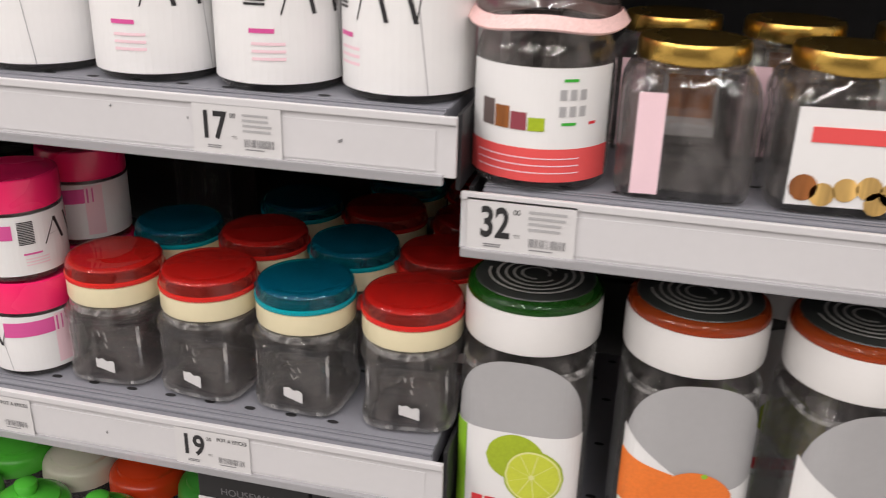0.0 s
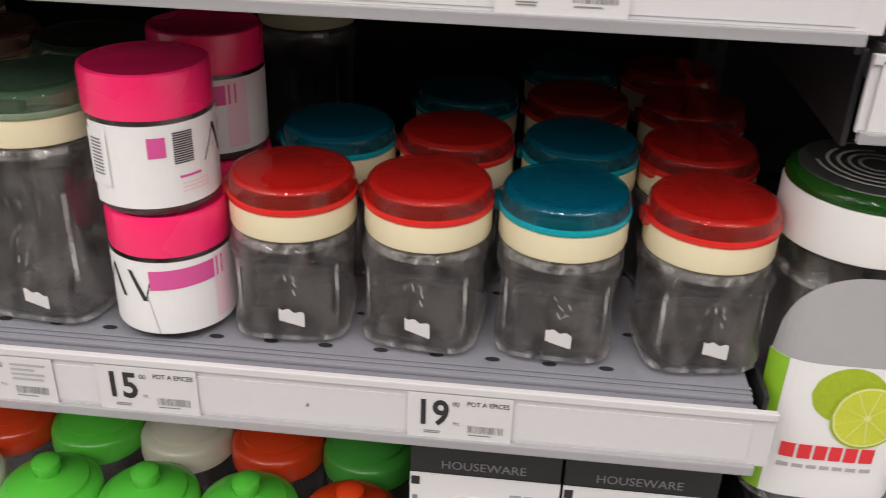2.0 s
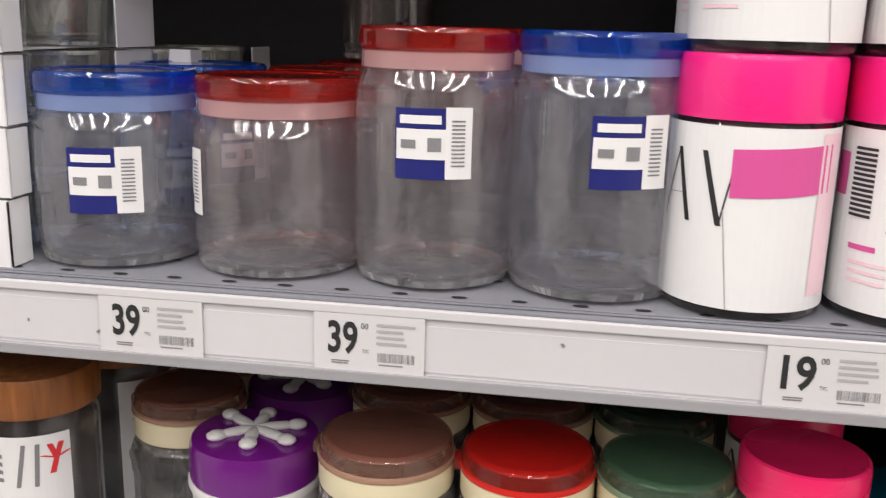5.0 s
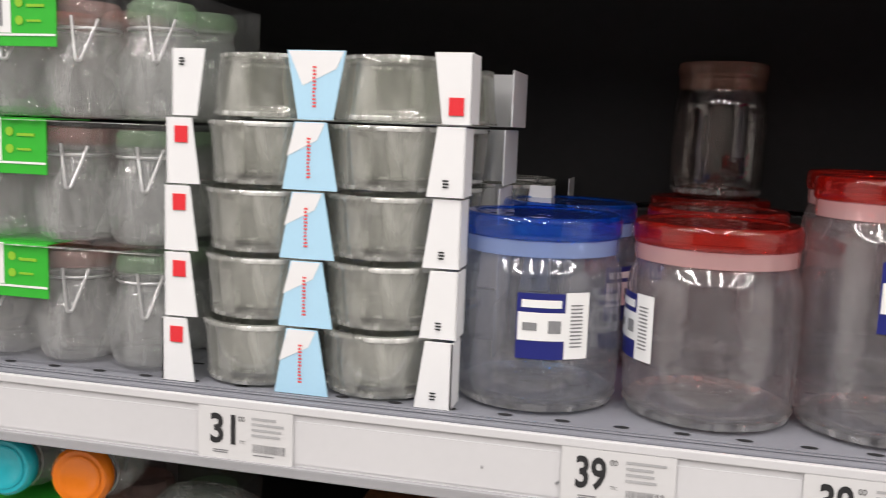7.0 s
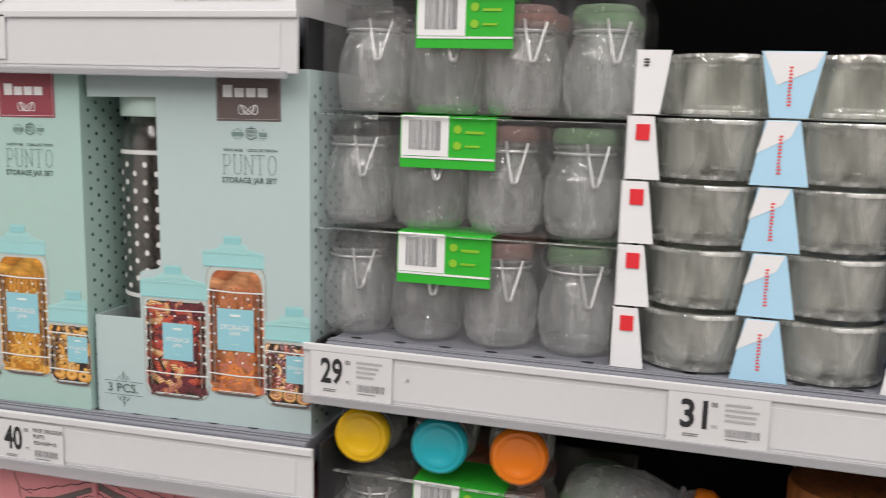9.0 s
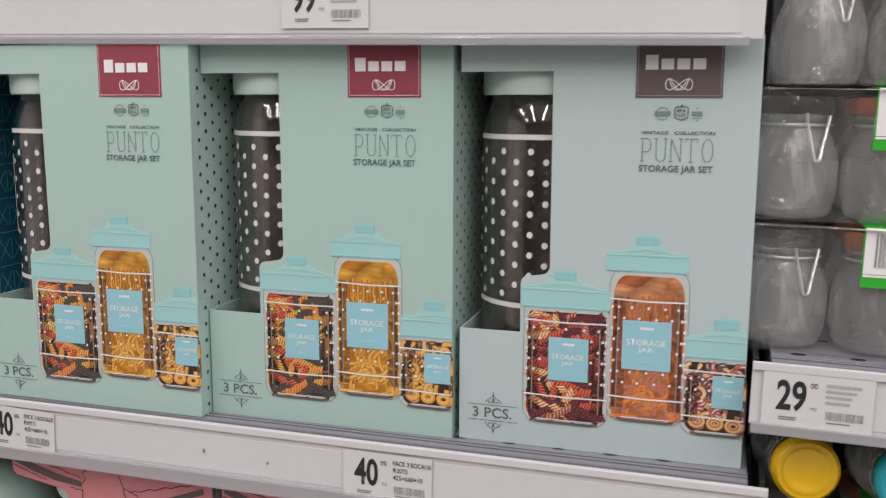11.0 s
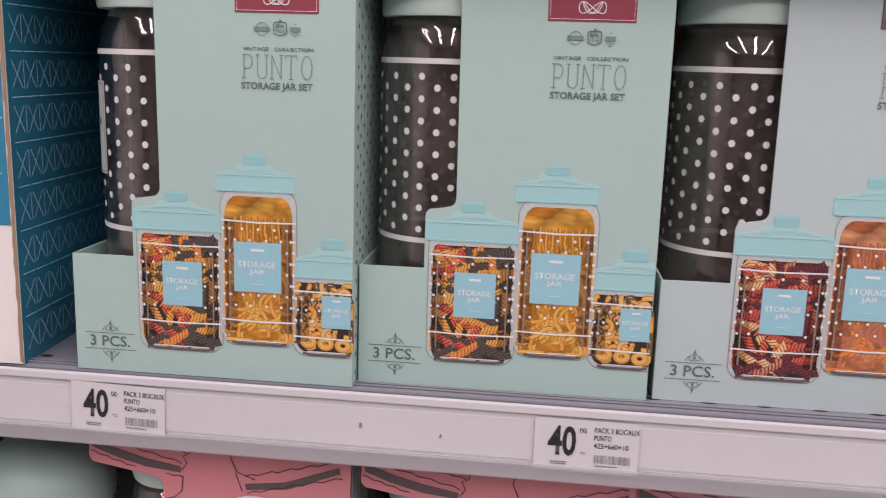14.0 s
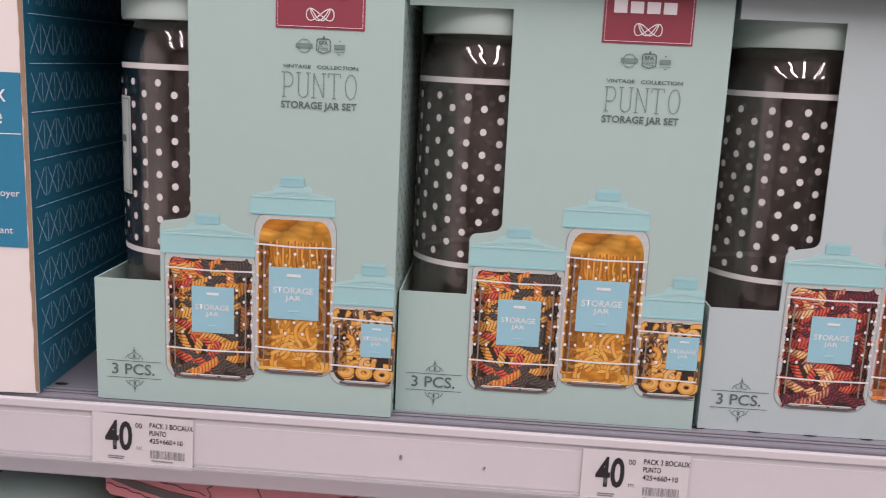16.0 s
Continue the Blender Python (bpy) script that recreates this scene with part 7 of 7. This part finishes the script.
def macaron_box():
    w, d = 0.1985, 0.15
    ob = thing("macaron_box", "pink boxed macaron jar with window and round badge", "box", "pink macaron boxes")
    pts = [(0, 0), (w, 0), (w, MH), (0, MH), (0, MH - 0.020), (0.003, MH - 0.024), (0.052, MH - 0.031), (0.0575, MH - 0.036), (0.0575, 0.05), (0, 0.05)]
    front = part("front_panel", poly(pts, 0, 0.0012), M_PINK_CARD, ob, "pink printed front panel with window")
    part("side_panel", slab(w - 0.0012, 0.0014, 0, w, d, MH), M_STRIPE_GREY, ob, "grey striped side panel")
    part("stripes", join(*[slab(w + 0.0001, 0.006 + 0.012 * i, 0.0, w + 0.0006, 0.012 + 0.012 * i, MH) for i in range(12)]), M_STRIPE_LIGHT, ob)
    part("side_panel", slab(0, 0.0014, 0, 0.0012, d, 0.05), M_PINK_CARD, ob)
    part("side_panel", slab(0, 0.0014, MH - 0.020, 0.0012, d, MH), M_PINK_CARD, ob)
    part("back_panel", slab(0.0014, d - 0.0012, 0, w - 0.0014, d, MH), M_PINK_CARD, ob)
    part("top_flap", slab(0.0014, 0.0014, MH - 0.0014, w - 0.0014, d - 0.0014, MH - 0.0002), M_PINK_CARD, ob)
    part("base", slab(0.0014, 0.0014, 0, w - 0.0014, d - 0.0014, 0.0012), M_CARD_EDGE, ob)
    t = MH
    lines = [wavy(0.001, t - 0.002, 0.072, t - 0.018, 0.0008), wavy(0.001, t - 0.015, 0.036, t - 0.025, 0.0007, 10), wavy(0.030, t - 0.001, 0.076, t - 0.010, 0.0006), [(0.080, t - 0.001), (0.078, t - 0.010), (0.073, t - 0.013), (0.076, t - 0.018), (0.072, t - 0.024)], wavy(0.060, t - 0.028, 0.073, t - 0.029, 0.0006, 5), [(0.073, t - 0.028), (0.072, t - 0.040), (0.066, t - 0.046), (0.058, t - 0.048)]]
    lines += [[(0.113, t - 0.001), (0.109, t - 0.010), (0.114, t - 0.021), (0.128, t - 0.026)], wavy(0.120, t - 0.024, 0.190, t - 0.006, 0.0010), wavy(0.122, t - 0.037, 0.193, t - 0.018, 0.0010), [(0.113, t - 0.022), (0.118, t - 0.036)], [(0.150, t - 0.052), (0.172, t - 0.048), (0.193, t - 0.040)], [(0.058, t - 0.090), (0.070, t - 0.078), (0.094, t - 0.072)], [(0.160, t - 0.084), (0.180, t - 0.088), (0.196, t - 0.098)]]
    for s in lines:
        part("drawn_line", outline(s, 0.0007), M_LINE_DARK, front, "drawn macaron outline")
    fill = [(0.002, t - 0.0050), (0.020, t - 0.0115), (0.045, t - 0.0175), (0.071, t - 0.0215), (0.071, t - 0.0260), (0.045, t - 0.0240), (0.022, t - 0.0185), (0.003, t - 0.0120)]
    fill2 = [(0.120, t - 0.030), (0.150, t - 0.026), (0.190, t - 0.0105), (0.191, t - 0.015), (0.152, t - 0.031), (0.121, t - 0.0345)]
    for shape in (fill, fill2):
        part("filling", poly(shape, -0.0005, -0.0001), M_TAUPE, front, "dark drawn filling")
    cx, cz = 0.1275, t - 0.073
    ring = lambda r, y: poly([(cx + r * math.cos(a), cz + r * math.sin(a)) for a in [2 * math.pi * i / 48 for i in range(48)]], y, y + 0.0003)
    badge = part("badge", ring(0.0345, -0.0011), M_CARD_WHITE, front, "round white and mint badge")
    part("badge_field", ring(0.0310, -0.0015), M_AQUA, badge, "mint badge field")
    part("badge_ring", outline([(cx + 0.029 * math.cos(a), cz + 0.029 * math.sin(a)) for a in [2 * math.pi * i / 48 for i in range(49)]], 0.0006, -0.0019), M_TEXT_GREY, badge)
    words(badge, "MACARON", cx - 0.0225, -0.0020, cz - 0.010, 0.045, 0.0115, M_TEXT_GREY, 0.02)
    part("drawn_macaron", join(outline(arc(cx, cz + 0.016, 0.0125, 20, 160, 8) + [(cx - 0.0125, cz + 0.010), (cx - 0.010, cz + 0.0065), (cx + 0.010, cz + 0.0065), (cx + 0.0125, cz + 0.010), (cx + 0.0118, cz + 0.020)], 0.0010, -0.0019), outline([(cx - 0.0125, cz + 0.0135), (cx, cz + 0.0125), (cx + 0.0125, cz + 0.0135)], 0.0008, -0.0019), outline([(cx - 0.022, cz + 0.004), (cx + 0.022, cz + 0.004)], 0.0006, -0.0019)), M_TEXT_GREY, badge)
    return ob


MP = [pose(-0.6060, 0.016, Z_H), pose(-0.4000, 0.018, Z_H), pose(-0.2050, 0.018, Z_H)]
place(macaron_box(), MP)


def macaron_jar():
    r = 0.037
    ob = thing("macaron_jar", "glass jar with pale mint lid and white band", "jar", "jars in macaron boxes")
    part("body", shell([(r * 0.8, 0), (r * 0.95, 0.004), (r, 0.016), (r, 0.130), (r * 0.9, 0.152), (r * 0.72, 0.160), (r * 0.72, 0.164)], 0.003, 0.008), M_GLASS_SMOKE, ob, "smoky clear glass body", True)
    part("lid", lathe([(r * 0.72, 0.160), (r * 0.92, 0.160), (r * 0.95, 0.164), (r * 0.90, 0.180), (r * 0.5, 0.187), (0, 0.188)], 36), M_MINT_LID, ob, "pale mint lid", True)
    part("band", patch(r, -math.pi * r, math.pi * r, 0.090, 0.118, 40), M_DOT, ob, "white printed band")
    return ob


place(macaron_jar(), [m @ pose(0.047, 0.052, 0.0014) for m in MP])
# mint round tin beside the macaron boxes
tin = thing("mint_tin", "rounded mint green tin with a domed lid", "tin")
part("body", lathe([(0, 0), (0.048, 0), (0.052, 0.004), (0.052, 0.120), (0.050, 0.124)], 40), M_MINT, tin, "mint body", True)
part("lid", lathe([(0.050, 0.1245), (0.0545, 0.1245), (0.0545, 0.140), (0.050, 0.158), (0.034, 0.172), (0.012, 0.178), (0, 0.178)], 40), M_MINT, tin, "domed mint lid", True)
tin.matrix_basis = pose(-0.676, 0.075, Z_H)


# ---- boxes on the shelf above ----
def picture_box(w, h, d, card, label, kind):
    ob = thing("kitchenware_carton", label, "box", "cartons on the upper shelf")
    part("carton", slab(0, 0, 0, w, d, h, 0.0012), card, ob, "printed carton")
    if kind == "wide":
        part("printed_board", poly([(0.050, 0.024), (0.118, 0.030), (0.118, 0.050), (0.050, 0.046)], -0.0008, -0.0002), M_WOOD, ob, "printed wooden board")
        part("seal", join(outline([(0.024 + 0.012 * math.cos(a), 0.022 + 0.012 * math.sin(a)) for a in [2 * math.pi * i / 24 for i in range(25)]], 0.0012, -0.0006)), M_INK_GREY, ob, "round printed seal")
        words(ob, "3", 0.019, -0.0007, 0.018, 0.006, 0.009, M_INK)
        part("barcode", bars(w - 0.105, 0.012, w - 0.010, 0.026, 40, -0.0006, True, 9), M_INK_GREY, ob)
    elif kind == "black":
        part("barcode_field", rect(0.004, 0.006, 0.038, 0.040, -0.0008, -0.0002), M_LABEL, ob)
        part("barcode", bars(0.007, 0.010, 0.035, 0.036, 24, -0.0012, True, 4), M_INK_GREY, ob)
        part("icons", join(*[rect(0.046 + 0.011 * i, 0.012, 0.054 + 0.011 * i, 0.020, -0.0006, -0.0002) for i in range(4)]), M_LABEL_GREY, ob)
    else:
        part("printed_board", rect(0.05, 0.0, w - 0.004, 0.010, -0.0008, -0.0002), M_WOOD_PALE, ob, "printed wooden board")
    return ob


picture_box(0.298, 0.20, 0.22, M_CARTON, "white carton with printed wooden board and seal", "wide").matrix_basis = pose(-0.3180, 0.022, Z_D, 0, 0, 0.4)
picture_box(0.103, 0.20, 0.22, M_BLACK_CARD, "black carton with a white barcode field", "black").matrix_basis = pose(-0.4420, 0.028, Z_D)
picture_box(0.180, 0.20, 0.22, M_CARD_WHITE, "cream carton with a printed wooden base", "cream").matrix_basis = pose(-0.6300, 0.024, Z_D)
